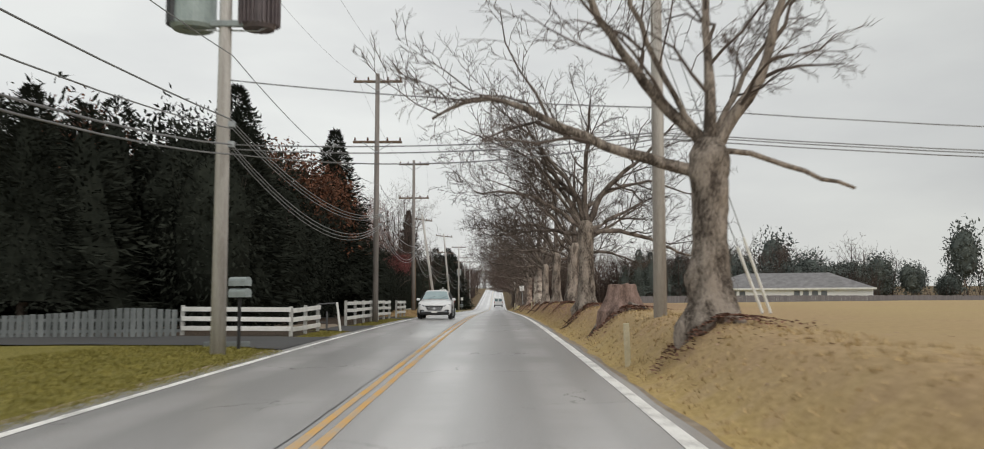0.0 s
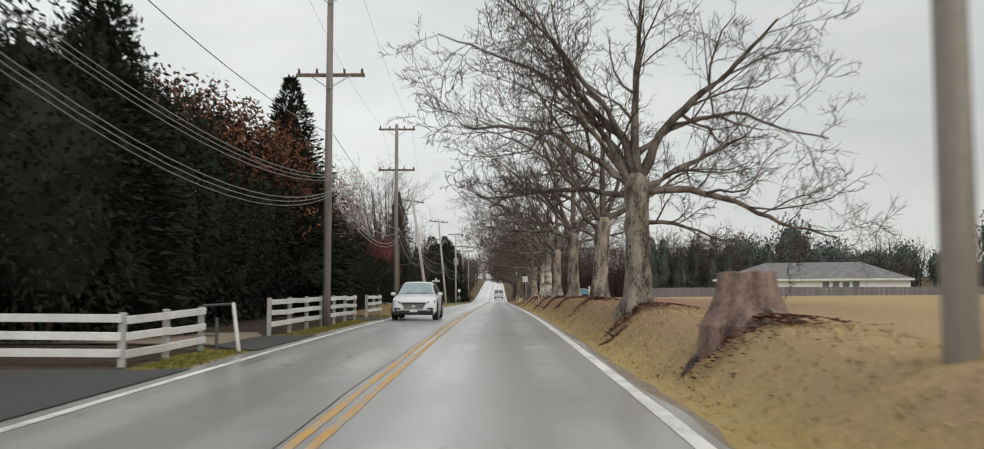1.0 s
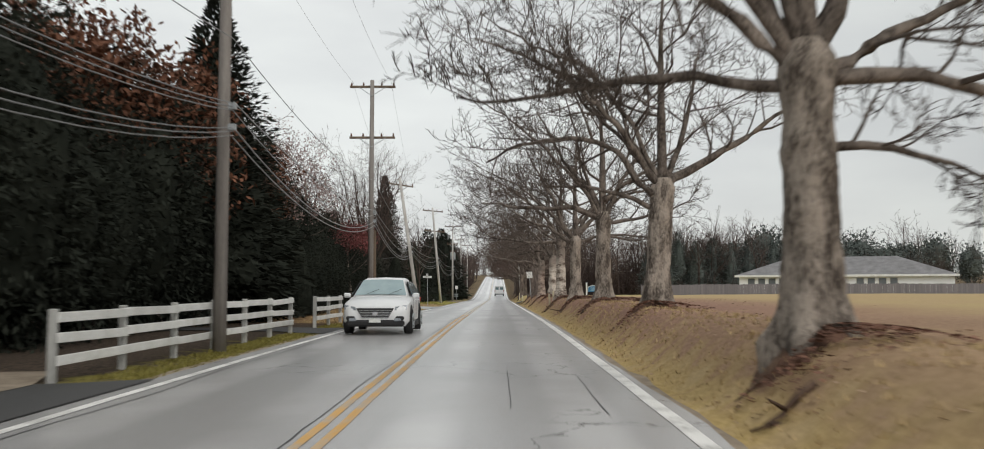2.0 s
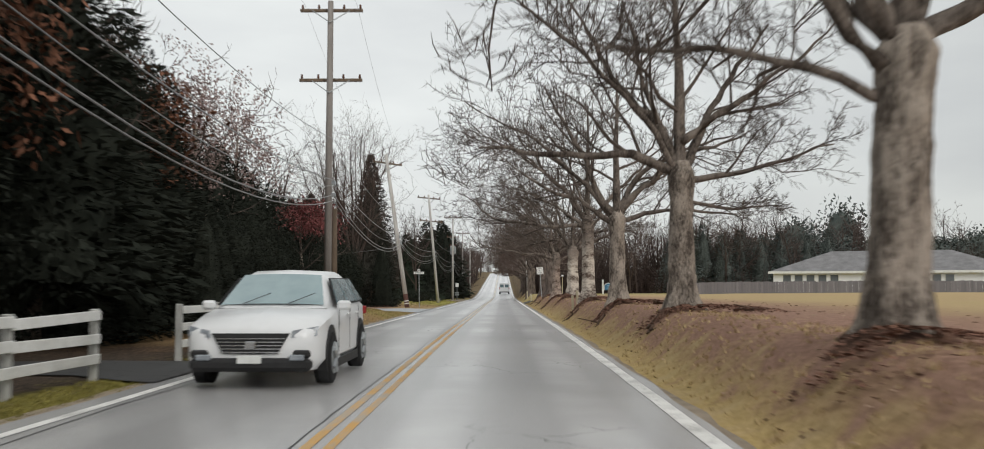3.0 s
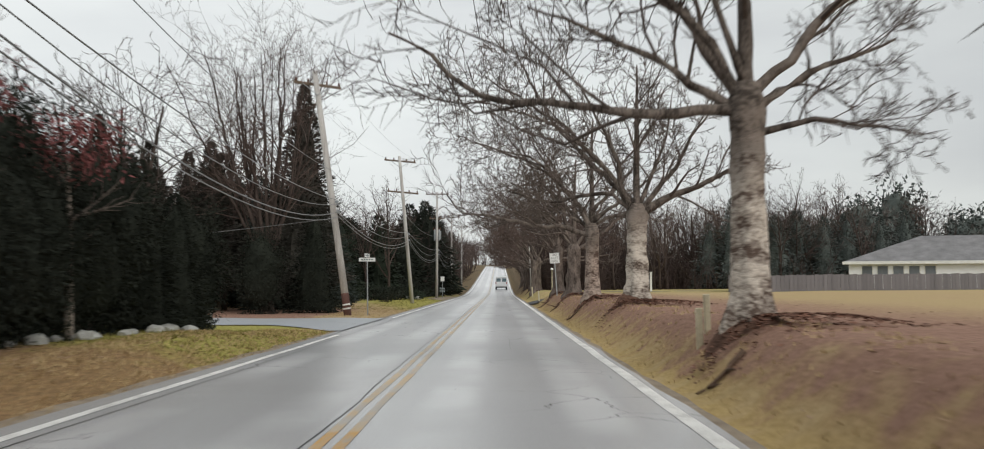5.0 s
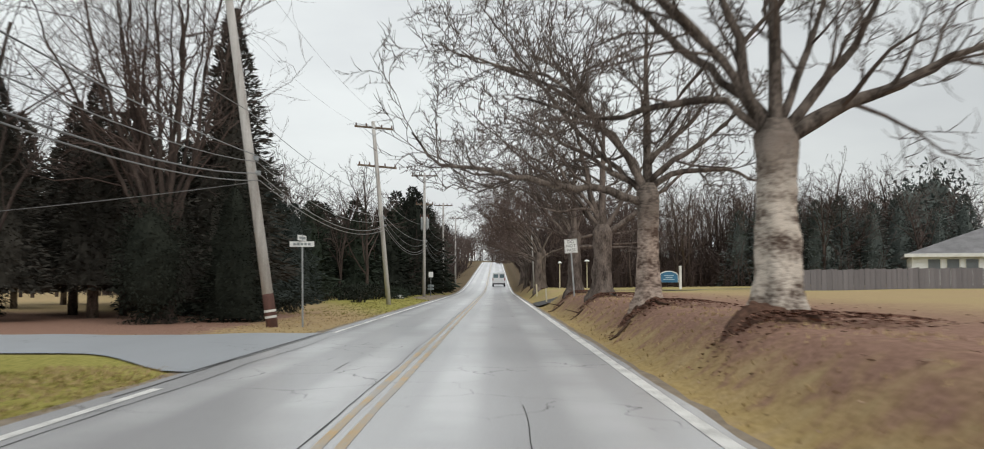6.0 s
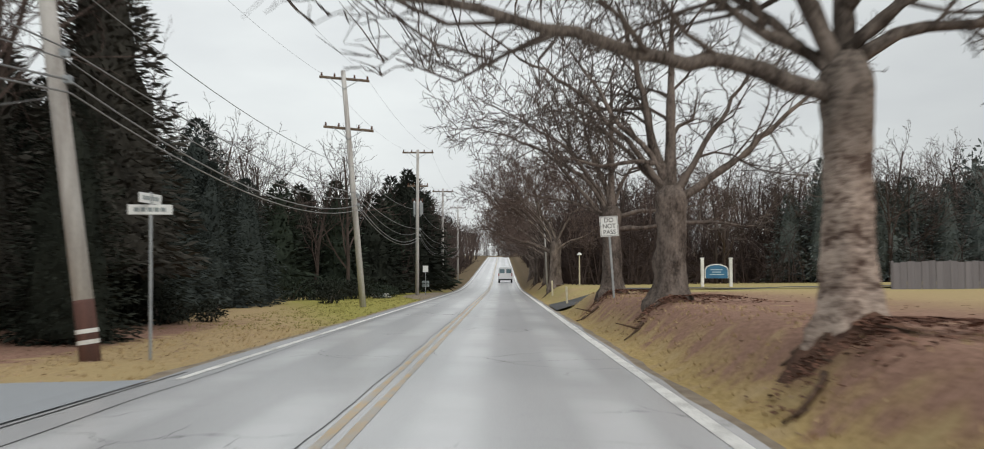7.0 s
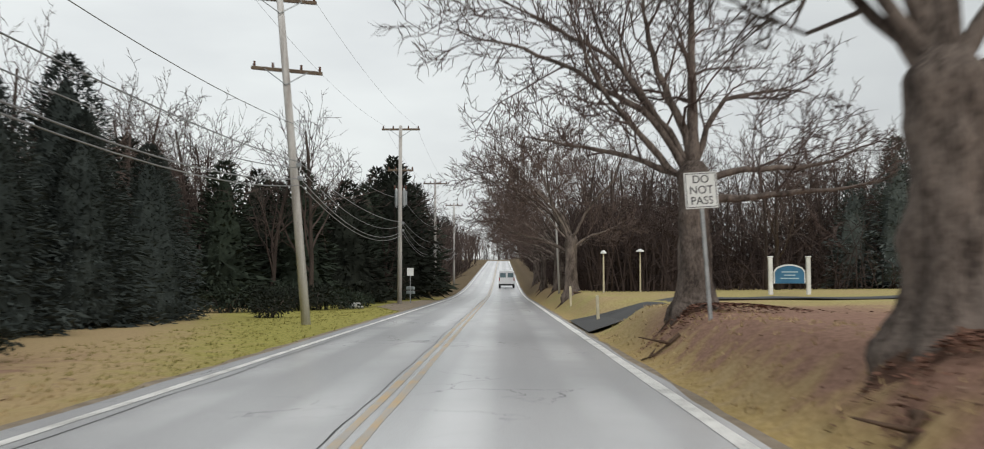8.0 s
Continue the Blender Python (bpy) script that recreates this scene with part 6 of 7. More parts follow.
def guy(x0, y0, z0, x1, y1):
    z1 = ground_z(x1, y1)
    a, b = Vector((x0, y0, z0)), Vector((x1, y1, z1 - 0.1))
    ob = thing("guy_wire", "steel guy wire with pale guard sleeve", "cable", "guy wires")
    v, f = [], []
    rod(v, f, [a, b], [0.012, 0.012], 5)
    raw("strand", v, f, M_STEEL, ob)
    v, f = [], []
    rod(v, f, [b.lerp(a, 0.02), b.lerp(a, 0.26)], [0.035, 0.035], 7)
    raw("guard", v, f, M_SIGNWHITE, ob)


guy(3.63, 20.7, 7.5, 6.5, 22.4)
guy(3.63, 20.7, 6.6, 6.2, 22.0)


def mailbox(x, y, h=1.0, label="grey metal mailboxes on a dark post"):
    z0 = ground_z(x, y)
    ob = thing("mailbox", label, "mailbox", "mailboxes", at=(x, y, z0))
    bm = bmesh.new()
    box(bm, 0, 0, h / 2 - 0.25, 0.07, 0.07, h - 0.1, 0.01)
    part("post", bm, M_TRIM, ob)
    for k in range(2):
        v, f = [], []
        prof = [(-0.1, 0), (0.1, 0), (0.1, 0.12)] + [(0.1 * math.cos(a), 0.12 + 0.09 * math.sin(a)) for a in (0.5, 1.0, 1.57, 2.14, 2.64)] + [(-0.1, 0.12)]
        n = len(prof)
        for yy in (-0.28, 0.28):
            v += [(p + 0.0, yy, q + h - 0.28 + 0.27 * k) for p, q in prof]
        f = [tuple(reversed(range(n))), tuple(range(n, 2 * n))] + [(i, (i + 1) % n, (i + 1) % n + n, i + n) for i in range(n)]
        part_ob = raw("box", v, f, M_CAN, ob)
        part_ob.rotation_euler = (0, 0, radians(60))


mailbox(-5.95, 22.9, 1.5)
mailbox(-6.2, 171.5, 0.9, "dark mailbox on a short post at the verge")
bm = bmesh.new()
box(bm, 0, 0.03, 1.0, 0.05, 0.04, 2.6, 0.005)
sp = tagged(new("small_road_sign"), "small pale road sign on a thin post", "road sign")
sp.location = (-6.1, 170.2, ground_z(-6.1, 170.2))
part("post", bm, M_STEEL, sp)
bm = bmesh.new()
box(bm, 0, 0, 2.05, 0.42, 0.012, 0.5, 0.0)
part("plate", bm, M_SIGNWHITE, sp)


# gate at the driveway
gate = thing("gate", "dark pipe gate with leaning white post at a driveway", "gate", at=(-6.1, 33.85, ground_z(-6.1, 33.85)))
for a, b, r in (((0.0, 0, 0.93), (0.66, 0, 0.97), 0.026), ((0.0, 0, 0.3), (0.3, 0, 0.3), 0.02), ((0.3, 0, -0.2), (0.3, 0, 0.68), 0.035)):
    v, f = [], []
    rod(v, f, [Vector(a), Vector(b)], [r, r], 7)
    raw("bar", v, f, M_DARKCAN, gate)
v, f = [], []
rod(v, f, [Vector((0.81, 0, -0.3)), Vector((0.64, 0, 1.0))], [0.045, 0.04], 8)
raw("post", v, f, M_WHITE, gate, "leaning white post")

# stump with roots and litter
def stump(x, y):
    z0 = ground_z(x, y)
    ob = thing("tree_stump", "broad weathered tree stump with spreading roots", "stump", at=(x, y, z0))
    v, f, sides, rings = [], [], 24, 16
    for j in range(rings + 1):
        h = -0.75 + 1.47 * j / rings
        for s in range(sides):
            a = 2 * math.pi * s / sides
            r = 0.38 * (1 + 0.8 * math.exp(-max(h, 0) / 0.3)) * (1 + 0.13 * noise.noise((math.cos(a) * 2, math.sin(a) * 2, h * 2)) + 0.09 * math.sin(6 * a))
            top = 0.09 * noise.noise((math.cos(a) * 3, math.sin(a) * 3, 7)) if j == rings else 0
            v.append(Vector((math.cos(a) * r, math.sin(a) * r, h + top)))
    for j in range(rings):
        for s in range(sides):
            q = (s + 1) % sides
            f.append((j * sides + s, j * sides + q, (j + 1) * sides + q, (j + 1) * sides + s))
    v.append(Vector((0, 0, 0.72)))
    f += [(rings * sides + s, rings * sides + (s + 1) % sides, len(v) - 1) for s in range(sides)]
    raw("body", v, f, M_STUMP, ob)
    rr = random.Random(4)
    for i in range(8):
        az, reach = rr.uniform(120, 300), rr.uniform(0.35, 0.8)
        pts, rd = [], []
        for j in range(7):
            q = 0.3 + reach * j / 6
            px, py = math.cos(radians(az + 6 * j)) * q, math.sin(radians(az + 6 * j)) * q
            pts.append(Vector((px, py, ground_z(x + px, y + py) - z0 + 0.2 - 0.04 * j)))
            rd.append(0.12 - 0.015 * j)
        vv, ff = [], []
        rod(vv, ff, pts, rd, 7)
        raw("root", vv, ff, M_BARK, ob, smooth=True)


stump(3.62, 26.9)


def rock(x, y, s, seed, mat, label):
    bm = bmesh.new()
    bmesh.ops.create_icosphere(bm, subdivisions=2, radius=s)
    for v in bm.verts:
        v.co *= 1 + 0.4 * noise.noise(v.co * (1.6 / s) + Vector((seed, 0, 0)))
        v.co.z *= 0.6
    ob = part("rock", bm, mat)
    ob.location = (x, y, ground_z(x, y) + s * 0.2)
    tagged(ob, label, "rock", "rocks")


M_PALESTONE = material("pale_stone", (0.46, 0.46, 0.43), (0.28, 0.28, 0.26), 4, 30, 0.9, 0.5, 0.2)
rng = random.Random(77)
for i in range(13):
    rock(-8.6 + 0.95 * i / 12 + rng.uniform(-0.15, 0.15), 81.5 + 0.8 * i + rng.uniform(-0.2, 0.2), rng.uniform(0.12, 0.26), i, M_PALESTONE, "pale field stone along the hedge foot")


rock(-7.9, 159.0, 0.42, 20, M_PALESTONE, "pale boulder at the edge of the lawn")
rock(-8.9, 161.5, 0.36, 21, M_PALESTONE, "pale boulder at the edge of the lawn")


def fallen_branch(x, y, ln, turn, seed):
    r = random.Random(seed)
    pts = []
    for i in range(7):
        q = ln * i / 6
        px, py = x + math.cos(radians(turn)) * q + r.gauss(0, 0.05), y + math.sin(radians(turn)) * q + r.gauss(0, 0.05)
        pts.append(Vector((px, py, ground_z(px, py) + 0.05)))
    v, f = [], []
    rod(v, f, pts, [0.042 * (1 - 0.11 * i) for i in range(7)], 7)
    for i in (2, 4):
        rod(v, f, [pts[i], pts[i] + Vector((r.gauss(0, 0.4), r.gauss(0, 0.4), 0.12))], [0.03, 0.01], 5)
    ob = raw("fallen_branch", v, f, M_ROOT, smooth=True)
    tagged(ob, "dark fallen branch lying on the leafy bank", "branch", "fallen branches")


for i, (fx, fy, fl, ft) in enumerate(((3.0, 35.4, 1.2, 200), (2.9, 69.0, 1.6, 250), (2.8, 79.3, 1.3, 215), (4.6, 69.5, 1.2, 20), (3.1, 60.4, 1.5, 260), (2.9, 115.8, 1.4, 230), (3.0, 126.0, 1.5, 200), (4.9, 60.5, 1.3, 340), (3.0, 103.8, 1.2, 210))):
    fallen_branch(max(fx, 3.0), fy, fl * 0.5, ft, i)

bm = bmesh.new()
box(bm, 0, 0, 0.06, 1.1, 0.16, 0.14, 0.02)
ob = part("timber", bm, M_PICKET)
ob.matrix_basis = pose(-6.4, 23.5, ground_z(-6.4, 23.5), 0, 0, 12)
tagged(ob, "short grey timber lying at the lawn edge", "timber")


# ---------------------------------------------------------------- vehicles
M_CARWHITE = material("white_car_paint", (0.80, 0.81, 0.82), (0.74, 0.75, 0.76), 0.8, 6, 0.25, 0, 0.5)
M_CARGLASS = material("tinted_car_glass", (0.16, 0.24, 0.26), (0.10, 0.15, 0.17), 0.8, 3, 0.06, 0, 0.7)
# reflected pale sky painted into the windscreen's base colour
M_WINDSCREEN = material("sky_paled_windscreen", (0.34, 0.44, 0.46), (0.24, 0.33, 0.35), 0.8, 3, 0.06, 0, 0.7)
M_TYRE = material("black_tyre_rubber", (0.025, 0.025, 0.025), (0.016, 0.016, 0.016), 8, 40, 0.9, 0.2, 0.2)
M_CHROME = material("chrome_trim", (0.7, 0.7, 0.72), (0.6, 0.6, 0.62), 6, 30, 0.2, 0, 0.6, metal=1.0)
M_LAMPGLASS = material("clear_lamp_glass", (0.34, 0.37, 0.40), (0.2, 0.22, 0.25), 6, 30, 0.08, 0, 0.7)
M_TAIL = material("red_lamp_glass", (0.35, 0.02, 0.02), (0.25, 0.015, 0.015), 6, 30, 0.1, 0, 0.6)


def loft(stations, name, mat, parent, smooth=True, close=True):
    """stations: (y, [(x, z), ...]) half profiles from the bottom centre to the top centre, mirrored."""
    v, f = [], []
    for y, prof in stations:
        ring = [(px, y, pz) for px, pz in prof] + [(-px, y, pz) for px, pz in reversed(prof)]
        v += ring
    n = 2 * len(stations[0][1])
    for j in range(len(stations) - 1):
        for i in range(n):
            q = (i + 1) % n
            f.append((j * n + i, j * n + q, (j + 1) * n + q, (j + 1) * n + i))
    if close:
        f.append(tuple(reversed(range(n))))
        f.append(tuple(range((len(stations) - 1) * n, len(stations) * n)))
    ob = raw(name, v, f, mat, parent, smooth=smooth)
    if smooth:
        ob.data.set_sharp_from_angle(angle=radians(38))
    return ob


def quad(name, pts, mat, parent, thick=0.012):
    a, b, c, d = [Vector(p) for p in pts]
    nrm = (b - a).cross(d - a).normalized() * thick
    v = [a, b, c, d, a - nrm, b - nrm, c - nrm, d - nrm]
    f = [(0, 1, 2, 3), (7, 6, 5, 4), (0, 4, 5, 1), (1, 5, 6, 2), (2, 6, 7, 3), (3, 7, 4, 0)]
    return raw(name, v, f, mat, parent)


def wheel(x, y, r, w, parent):
    hub = new("wheel")
    hub.parent = parent
    hub.location = (x, y, r)
    sgn = 1 if x > 0 else -1
    v, f = [], []
    rod(v, f, [Vector((k * w, 0, 0)) for k in (-0.5, -0.42, 0.42, 0.5)], [r * 0.88, r, r, r * 0.88], 24)
    raw("tyre", v, f, M_TYRE, hub, smooth=False)
    v, f = [], []
    rod(v, f, [Vector((sgn * w * 0.46, 0, 0)), Vector((sgn * w * 0.54, 0, 0))], [r * 0.66, r * 0.6], 20)
    for k in range(5):
        a = 2 * math.pi * k / 5
        rod(v, f, [Vector((sgn * w * 0.56, 0, 0)), Vector((sgn * w * 0.57, math.cos(a) * r * 0.6, math.sin(a) * r * 0.6))], [0.04, 0.03], 5)
    raw("rim", v, f, M_STEEL, hub)


def suv(x, y, label):
    """White five-door, its nose towards -y."""
    ob = thing("suv", label, "car", at=(x, y, road_z(y + 2) + 0.032))
    ob.rotation_euler = (radians(0.5), 0, 0)
    def low(hw, belt, sill, top_w):
        return [(0.0, sill), (hw * 0.86, sill), (hw, sill + 0.14), (hw * 1.0, (sill + belt) * 0.55), (hw * 0.985, belt - 0.08), (top_w, belt), (0.0, belt + 0.035)]
    st = [(0.0, low(0.70, 0.72, 0.36, 0.60)), (0.06, low(0.82, 0.80, 0.28, 0.70)), (0.22, low(0.90, 0.90, 0.24, 0.78)), (0.6, low(0.92, 0.97, 0.22, 0.80)), (1.25, low(0.92, 1.04, 0.22, 0.82)),
          (2.2, low(0.92, 1.06, 0.22, 0.86)), (3.3, low(0.92, 1.08, 0.22, 0.86)), (4.1, low(0.90, 1.10, 0.26, 0.82)), (4.42, low(0.84, 1.06, 0.34, 0.74)), (4.55, low(0.76, 0.98, 0.42, 0.66))]
    loft(st, "body", M_CARWHITE, ob)
    def roof(hw_b, zb, hw_t, zt):
        return [(0.0, zb), (hw_b, zb), (hw_b * 0.98, zb + 0.04), ((hw_b + hw_t) / 2, (zb + zt) / 2), (hw_t, zt - 0.05), (hw_t * 0.86, zt), (0.0, zt + 0.02)]
    loft([(1.12, roof(0.80, 1.0, 0.79, 1.04)), (1.9, roof(0.83, 1.03, 0.62, 1.52)), (2.4, roof(0.84, 1.04, 0.62, 1.59)), (3.3, roof(0.84, 1.05, 0.61, 1.59)), (4.0, roof(0.80, 1.06, 0.58, 1.51)), (4.42, roof(0.72, 1.05, 0.66, 1.12))], "cabin", M_CARWHITE, ob)
    pane = []
    for f in span(0.06, 0.93, 6):
        for k in span(-1, 1, 8):
            yy = 1.12 + 0.78 * f
            pane.append((k * (0.76 - 0.19 * f), yy - 0.03 + 0.05 * k * k, 1.06 + 0.50 * f + 0.02 * (1 - k * k)))
    raw("windshield", pane, [(j * 9 + i, j * 9 + i + 1, j * 9 + i + 10, j * 9 + i + 9) for j in range(6) for i in range(8)], M_WINDSCREEN, ob, smooth=True)
    for s in (-0.4, 0.25):
        v, f = [], []
        rod(v, f, [Vector((s, 1.10, 1.11)), Vector((s + 0.35, 1.3, 1.26))], [0.007, 0.005], 5)
        raw("wiper", v, f, M_TRIM, ob)
    for s in (-1, 1):
        for y0, y1, t0, t1 in ((1.55, 2.45, 2.0, 2.45), (2.53, 3.35, 2.53, 3.3), (3.43, 4.0, 3.4, 3.75)):
            pts = [(s * 0.872, y0, 1.10), (s * 0.872, y1, 1.11), (s * 0.684, t1, 1.46), (s * 0.684, t0, 1.46)]
            quad("side_window", pts if s < 0 else list(reversed(pts)), M_CARGLASS, ob, 0.02)
        m = [(s * 0.54, -0.025, 0.68), (s * 0.86, 0.10, 0.70), (s * 0.88, 0.17, 0.83), (s * 0.56, -0.015, 0.775)]
        quad("headlight", m if s > 0 else list(reversed(m)), M_LAMPGLASS, ob, 0.02)
        bm = bmesh.new()
        box(bm, s * 1.0, 1.45, 1.08, 0.2, 0.1, 0.14, 0.035)
        part("mirror", bm, M_CARWHITE, ob)
        bm = bmesh.new()
        box(bm, s * 0.79, 4.5, 0.93, 0.22, 0.1, 0.14, 0.02)
        part("tail_light", bm, M_TAIL, ob)
        for yy in (1.5, 2.49, 3.39):
            bm = bmesh.new()
            box(bm, s * 0.921, yy, 0.72, 0.006, 0.012, 0.66)
            part("door_seam", bm, M_TRIM, ob)
        for yy in (2.3, 3.2):
            bm = bmesh.new()
            box(bm, s * 0.93, yy, 0.93, 0.03, 0.2, 0.035, 0.008)
            part("door_handle", bm, M_CARWHITE, ob)
        pts = [(s * 0.868, 1.46, 1.075), (s * 0.868, 4.06, 1.085), (s * 0.675, 3.80, 1.475), (s * 0.675, 1.94, 1.475)]
        quad("window_surround", pts if s < 0 else list(reversed(pts)), M_TRIM, ob, 0.02)
        bm = bmesh.new()
        box(bm, s * 0.915, 2.25, 0.25, 0.04, 2.2, 0.14, 0.015)
        part("sill_trim", bm, M_TRIM, ob)
        bm = bmesh.new()
        box(bm, s * 0.62, -0.03, 0.42, 0.2, 0.06, 0.08, 0.015)
        part("fog_lamp", bm, M_LAMPGLASS, ob)
    grille = quad("grille", [(-0.36, -0.03, 0.47), (0.36, -0.03, 0.47), (0.52, -0.02, 0.74), (-0.52, -0.02, 0.74)], M_TRIM, ob, 0.03)
    for k in range(5):
        bm = bmesh.new()
        box(bm, 0, -0.035, 0.49 + 0.045 * k, 0.80 + 0.03 * k, 0.012, 0.012)
        part("grille_slat", bm, M_CHROME, grille)
    bm = bmesh.new()
    box(bm, 0, -0.04, 0.585, 0.14, 0.012, 0.1, 0.005)
    part("badge", bm, M_CHROME, grille)
    bm = bmesh.new()
    box(bm, 0, 0.045, 0.325, 1.62, 0.2, 0.19, 0.06)
    part("lower_bumper", bm, M_TRIM, ob)
    for s in (-1, 1):
        bm = bmesh.new()
        box(bm, s * 0.68, 0.0, 0.465, 0.24, 0.06, 0.11, 0.03)
        part("air_intake", bm, M_TRIM, ob)
    bm = bmesh.new()
    box(bm, 0, -0.075, 0.40, 0.32, 0.012, 0.11, 0.004)
    part("plate", bm, M_SIGNWHITE, ob)
    for sx in (-0.845, 0.845):
        for sy in (0.86, 3.62):
            wheel(sx, sy, 0.36, 0.24, ob)
            v, f = [], []
            sd = 1 if sx > 0 else -1
            rod(v, f, [Vector((sd * 0.80, sy, 0.41)), Vector((sd * 0.93, sy, 0.41)), Vector((sd * 0.938, sy, 0.41))], [0.41, 0.41, 0.385], 24)
            raw("arch", v, f, M_TRIM, ob)
    return ob


suv(-3.3, 53.0, "white five-door sport utility car facing along the road")


def van(x, y):
    ob = thing("van", "white panel van seen from behind on the road", "van", at=(x, y, road_z(y) + 0.03))
    def prof(hw, z0, z1):
        return [(0, z0), (hw * 0.95, z0), (hw, z0 + 0.1), (hw, (z0 + z1) / 2), (hw * 0.93, z1 - 0.12), (hw * 0.8, z1), (0, z1 + 0.03)]
    loft([(0, prof(0.93, 0.4, 2.1)), (0.1, prof(0.99, 0.34, 2.18)), (3.6, prof(0.99, 0.34, 2.2)), (4.4, prof(0.97, 0.34, 1.35)), (5.2, prof(0.85, 0.4, 1.1))], "body", M_CARWHITE, ob)
    for s in (-1, 1):
        quad("rear_window", [(s * 0.47 - 0.36, -0.012, 1.35), (s * 0.47 + 0.36, -0.012, 1.35), (s * 0.47 + 0.34, -0.012, 1.9), (s * 0.47 - 0.34, -0.012, 1.9)], M_CARGLASS, ob)
        bm = bmesh.new()
        box(bm, s * 0.9, 0.0, 1.15, 0.12, 0.06, 0.4, 0.01)
        part("tail_light", bm, M_TAIL, ob)
        for wy in (0.9, 4.2):
            wheel(s * 0.86, wy, 0.35, 0.22, ob)
    bm = bmesh.new()
    box(bm, 0, -0.06, 0.45, 1.9, 0.14, 0.2, 0.03)
    part("bumper", bm, M_TRIM, ob)
    ob.rotation_euler = (radians(1.6), 0, 0)


van(0.35, 228)


# ---------------------------------------------------------------- loose surface detail
def blades(name, areas, seed, mat, label, h0, h1, category="grass"):
    """Tufts of dry blades over stretches of verge: (x0, x1, y0, y1, tufts)."""
    rng = random.Random(seed)
    v, f = [], []
    for x0, x1, y0, y1, n in areas:
        for i in range(n):
            x, y = rng.uniform(x0, x1), rng.uniform(y0, y1)
            z = ground_z(x, y) - 0.01
            for k in range(4):
                a = rng.uniform(0, 6.28)
                h = rng.uniform(h0, h1)
                w = 0.012
                bx, by = x + rng.gauss(0, 0.04), y + rng.gauss(0, 0.04)
                j = len(v)
                v += [(bx - math.sin(a) * w, by + math.cos(a) * w, z), (bx + math.sin(a) * w, by - math.cos(a) * w, z), (bx + math.cos(a) * h * 0.6, by + math.sin(a) * h * 0.6, z + h)]
                f.append((j, j + 1, j + 2))
    return tagged(raw(name, v, f, mat), label, category, kind="stuff")


M_DRYBLADE = material("dry_straw_blades", (0.50, 0.375, 0.205), (0.34, 0.25, 0.13), 2, 20, 0.95, 0, 0.1, island=0.3)
M_GREENBLADE = material("dull_green_blades", (0.26, 0.225, 0.065), (0.15, 0.138, 0.038), 2, 20, 0.95, 0, 0.1, island=0.35)
blades("verge_grass", [(2.35, 4.5, 4, 60, 3000), (2.35, 4.5, 60, 135, 1500), (-7.4, -5.05, 62, 97, 5000), (-8, -5.05, 108, 122, 500)], 90, M_DRYBLADE, "dry straw-coloured grass tufts on the verge", 0.03, 0.08)
blades("lawn_grass", [(-9.5, -5.05, 6, 23.5, 6500), (-5.1, -4.74, 4, 22.5, 2200), (-5.9, -5.05, 29.5, 34, 700), (-5.9, -5.05, 40.5, 54, 1500), (-5.9, -5.05, 58, 62, 400), (-9.5, -5.05, 120, 165, 1500), (-9, -5.1, 84, 96, 1500)], 91, M_GREENBLADE, "short dull green lawn grass", 0.03, 0.08)


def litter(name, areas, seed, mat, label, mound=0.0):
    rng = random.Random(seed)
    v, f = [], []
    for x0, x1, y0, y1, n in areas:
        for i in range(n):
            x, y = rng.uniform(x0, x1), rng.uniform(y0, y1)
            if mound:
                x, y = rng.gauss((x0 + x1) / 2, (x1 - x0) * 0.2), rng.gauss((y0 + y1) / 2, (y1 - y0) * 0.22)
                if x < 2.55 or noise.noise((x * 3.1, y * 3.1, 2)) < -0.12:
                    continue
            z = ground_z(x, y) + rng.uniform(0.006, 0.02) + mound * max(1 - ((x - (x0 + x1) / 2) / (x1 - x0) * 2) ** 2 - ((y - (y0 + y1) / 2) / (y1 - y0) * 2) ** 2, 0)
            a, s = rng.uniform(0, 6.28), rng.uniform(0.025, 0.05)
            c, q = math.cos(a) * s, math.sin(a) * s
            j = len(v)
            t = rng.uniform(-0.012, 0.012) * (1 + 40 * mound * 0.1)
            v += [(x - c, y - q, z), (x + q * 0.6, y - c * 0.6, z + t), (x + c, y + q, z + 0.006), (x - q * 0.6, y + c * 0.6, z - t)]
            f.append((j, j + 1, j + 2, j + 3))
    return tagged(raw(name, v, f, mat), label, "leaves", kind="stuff")


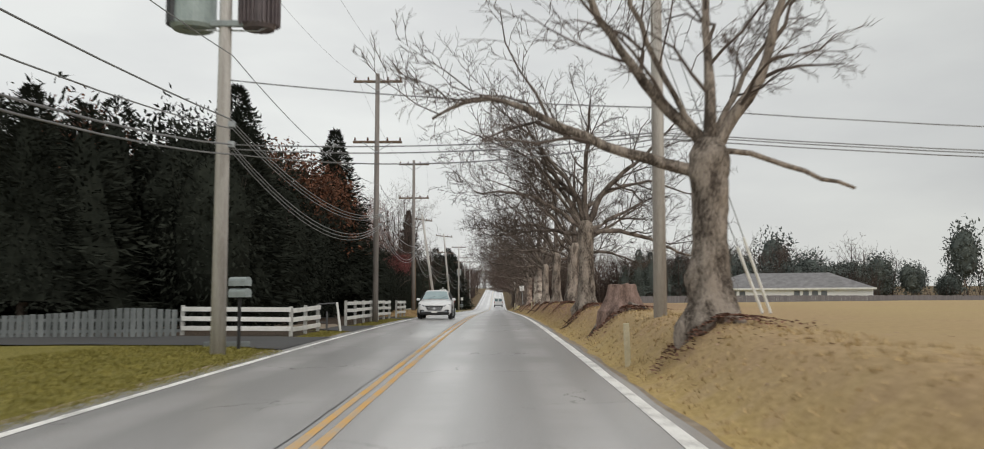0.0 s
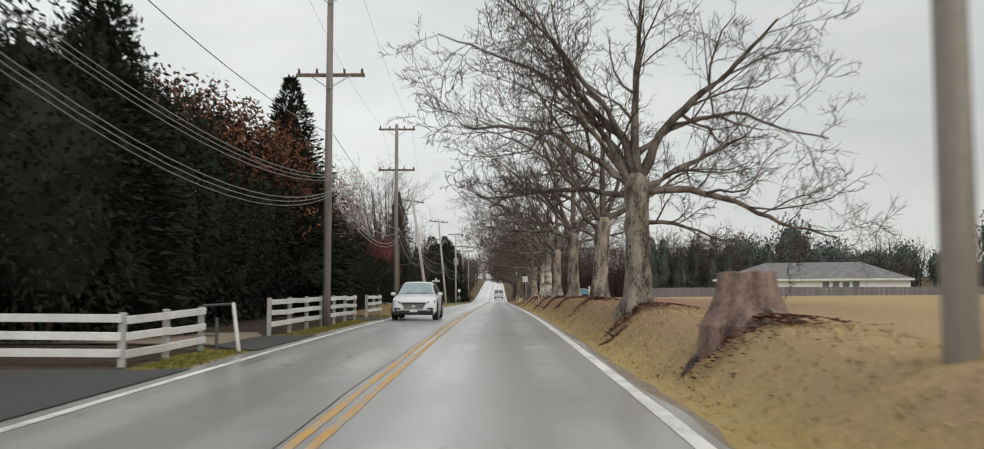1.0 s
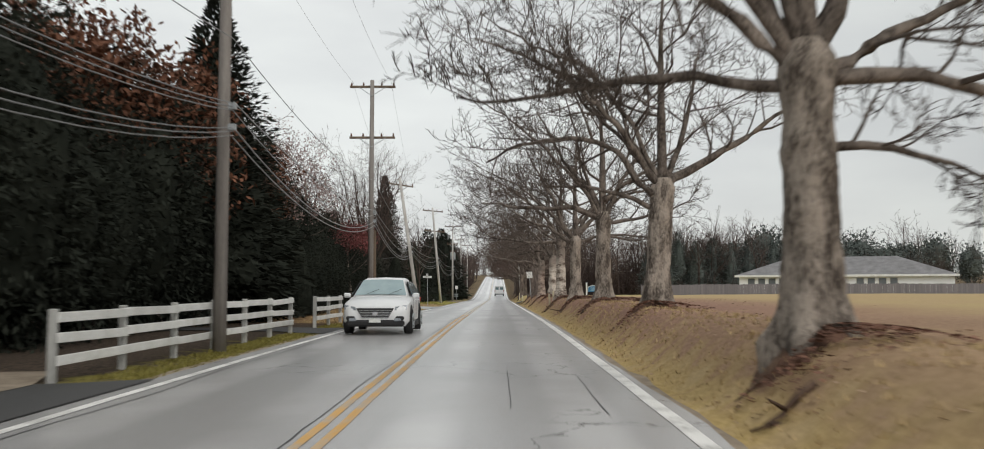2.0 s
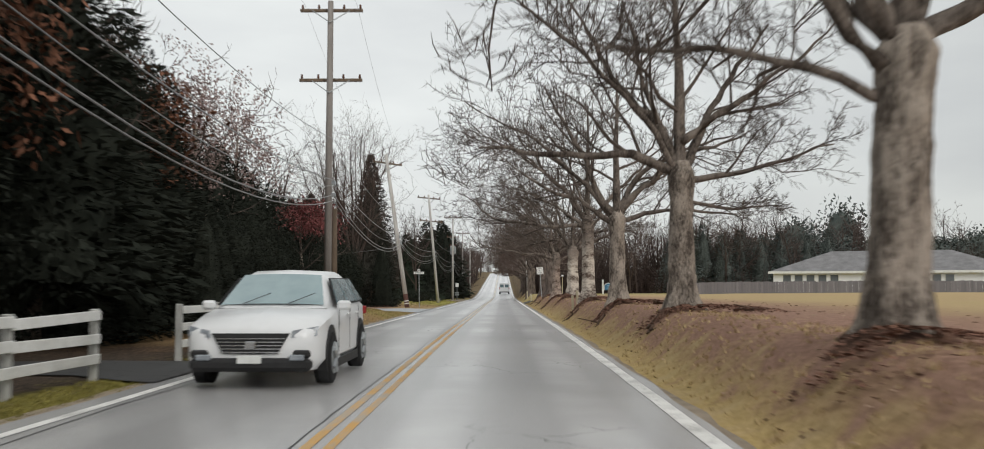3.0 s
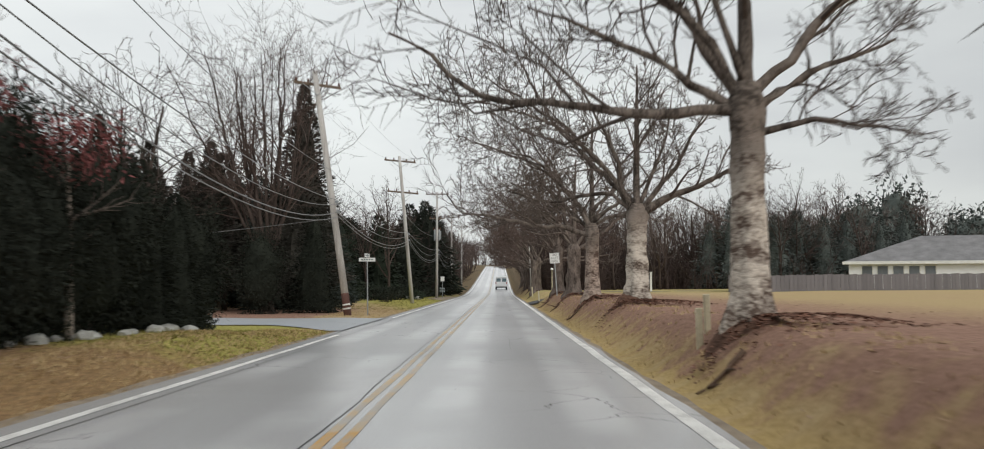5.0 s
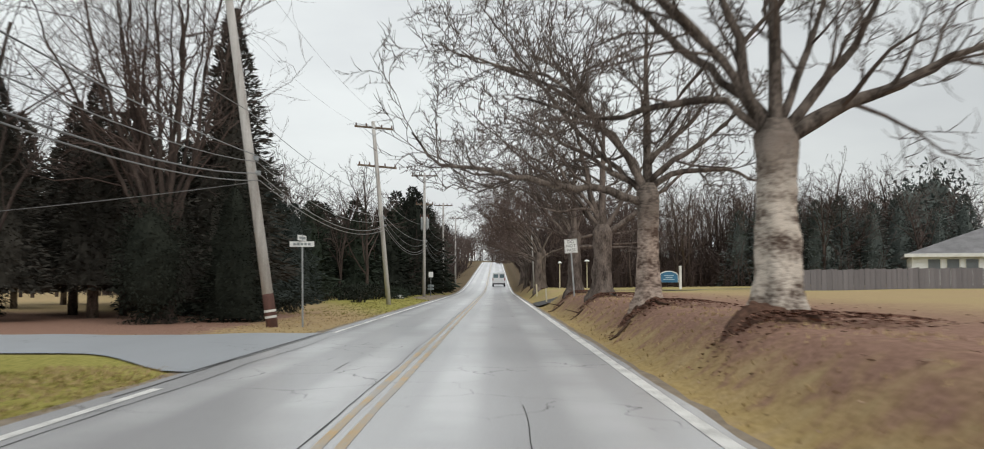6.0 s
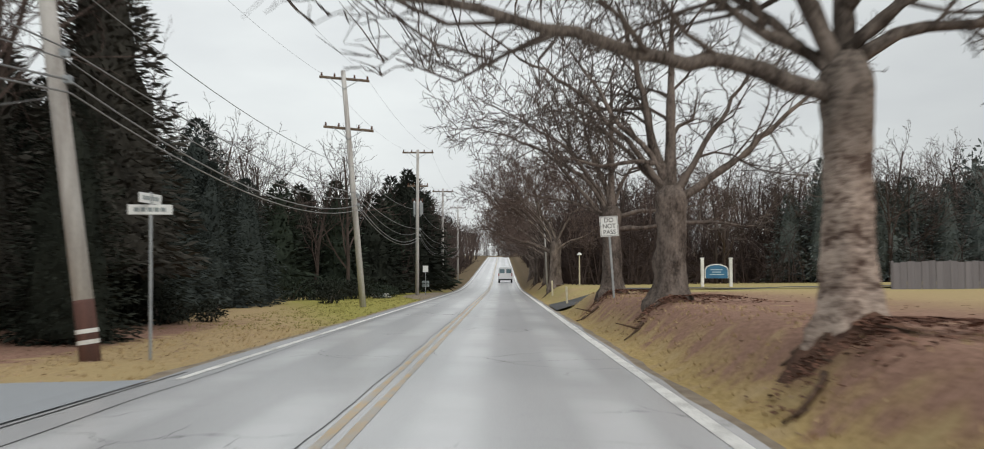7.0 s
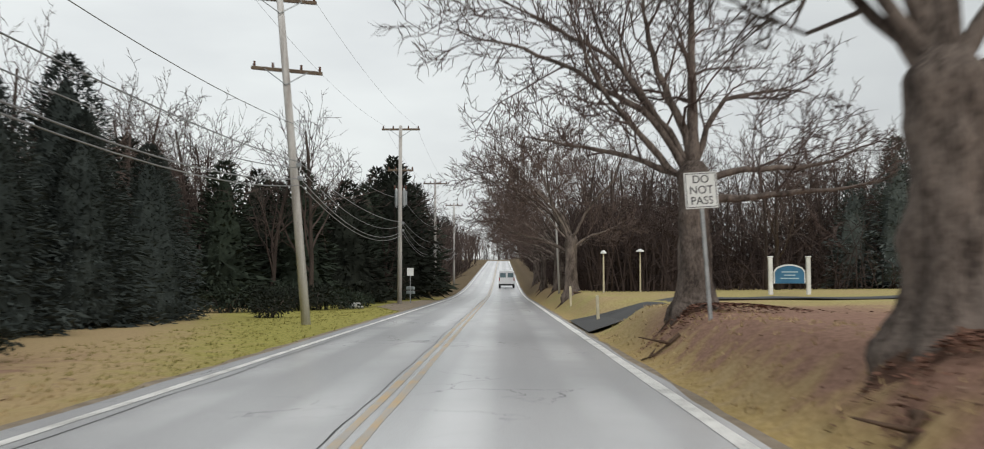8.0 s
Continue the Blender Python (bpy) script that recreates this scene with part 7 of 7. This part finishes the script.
M_LEAF = material("fallen_brown_leaves", (0.40, 0.28, 0.20), (0.29, 0.20, 0.14), 3, 20, 0.9, 0, 0.1, island=0.22)
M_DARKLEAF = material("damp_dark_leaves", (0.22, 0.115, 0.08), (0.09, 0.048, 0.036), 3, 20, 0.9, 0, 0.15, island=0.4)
litter("leaf_litter", [(2.4, 5.5, 10, 50, 400), (2.4, 9.5, 50, 132, 1500), (-9.5, -6, 106, 122, 700), (-9, -6, 64, 95, 1200)], 92, M_LEAF, "scattered brown fallen leaves on the bank")
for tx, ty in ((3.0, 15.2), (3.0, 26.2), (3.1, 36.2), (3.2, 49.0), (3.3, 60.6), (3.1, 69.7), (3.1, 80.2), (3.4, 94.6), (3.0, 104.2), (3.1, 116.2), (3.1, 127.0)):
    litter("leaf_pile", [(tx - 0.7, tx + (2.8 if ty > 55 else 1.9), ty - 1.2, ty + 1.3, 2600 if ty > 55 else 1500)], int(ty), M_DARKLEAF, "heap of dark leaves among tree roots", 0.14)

# tar seams and patches in the asphalt
rng = random.Random(3)
def seam(x, y0, y1, w, drift):
    ys = span(y0, y1, max(2, int((y1 - y0) / 0.6)))
    v, f = [], []
    for i, yy in enumerate(ys):
        xx = x + drift * noise.noise((yy * 0.25, x, 0)) + 0.02 * noise.noise((yy * 2, x, 4))
        ww = w * (0.6 + 0.6 * abs(noise.noise((yy * 0.9, x, 2))))
        v += [(xx - ww, yy, road_z(yy) + 0.034), (xx + ww, yy, road_z(yy) + 0.034)]
        if i:
            k = 2 * i
            f.append((k - 2, k - 1, k + 1, k))
    tagged(raw("tar_seam", v, f, M_TAR), "black tar seam in worn asphalt", "road seam", "tar seams", kind="structure")


seam(-1.78, -10, 180, 0.012, 0.06)
seam(-4.35, 30, 140, 0.012, 0.12)
seam(-4.82, 93, 109, 0.03, 0.05)
for i in range(5):
    y0 = rng.uniform(2, 150)
    seam(rng.choice((-3.9, -2.6, -2.1, -0.9, 0.4, 1.3)) + rng.uniform(-0.2, 0.2), y0, y0 + rng.uniform(1.0, 5.0), rng.uniform(0.006, 0.012), 0.05)
for a, b in ((2.06, 2.26), (-5.2, -4.9)):
    ob = strip("shoulder", a, b, [-30 + i for i in range(230)], M_GRAVEL, 0.004 + 0.012, wave=0.15, nx=2, floor=ground_z)
    tagged(ob, "narrow pale gravel shoulder beside asphalt", "shoulder", kind="structure")
patch("turnout", span(-7.2, -4.95, 8), lambda x: 156.0 + 5.0 * (1 - step(-7.2, -5.2, x)), lambda x: 184.0 - 6.0 * (1 - step(-7.2, -5.2, x)), M_GRAVEL, 0.02, "worn gravel turnout beside the lawn", "turnout", rows=20)
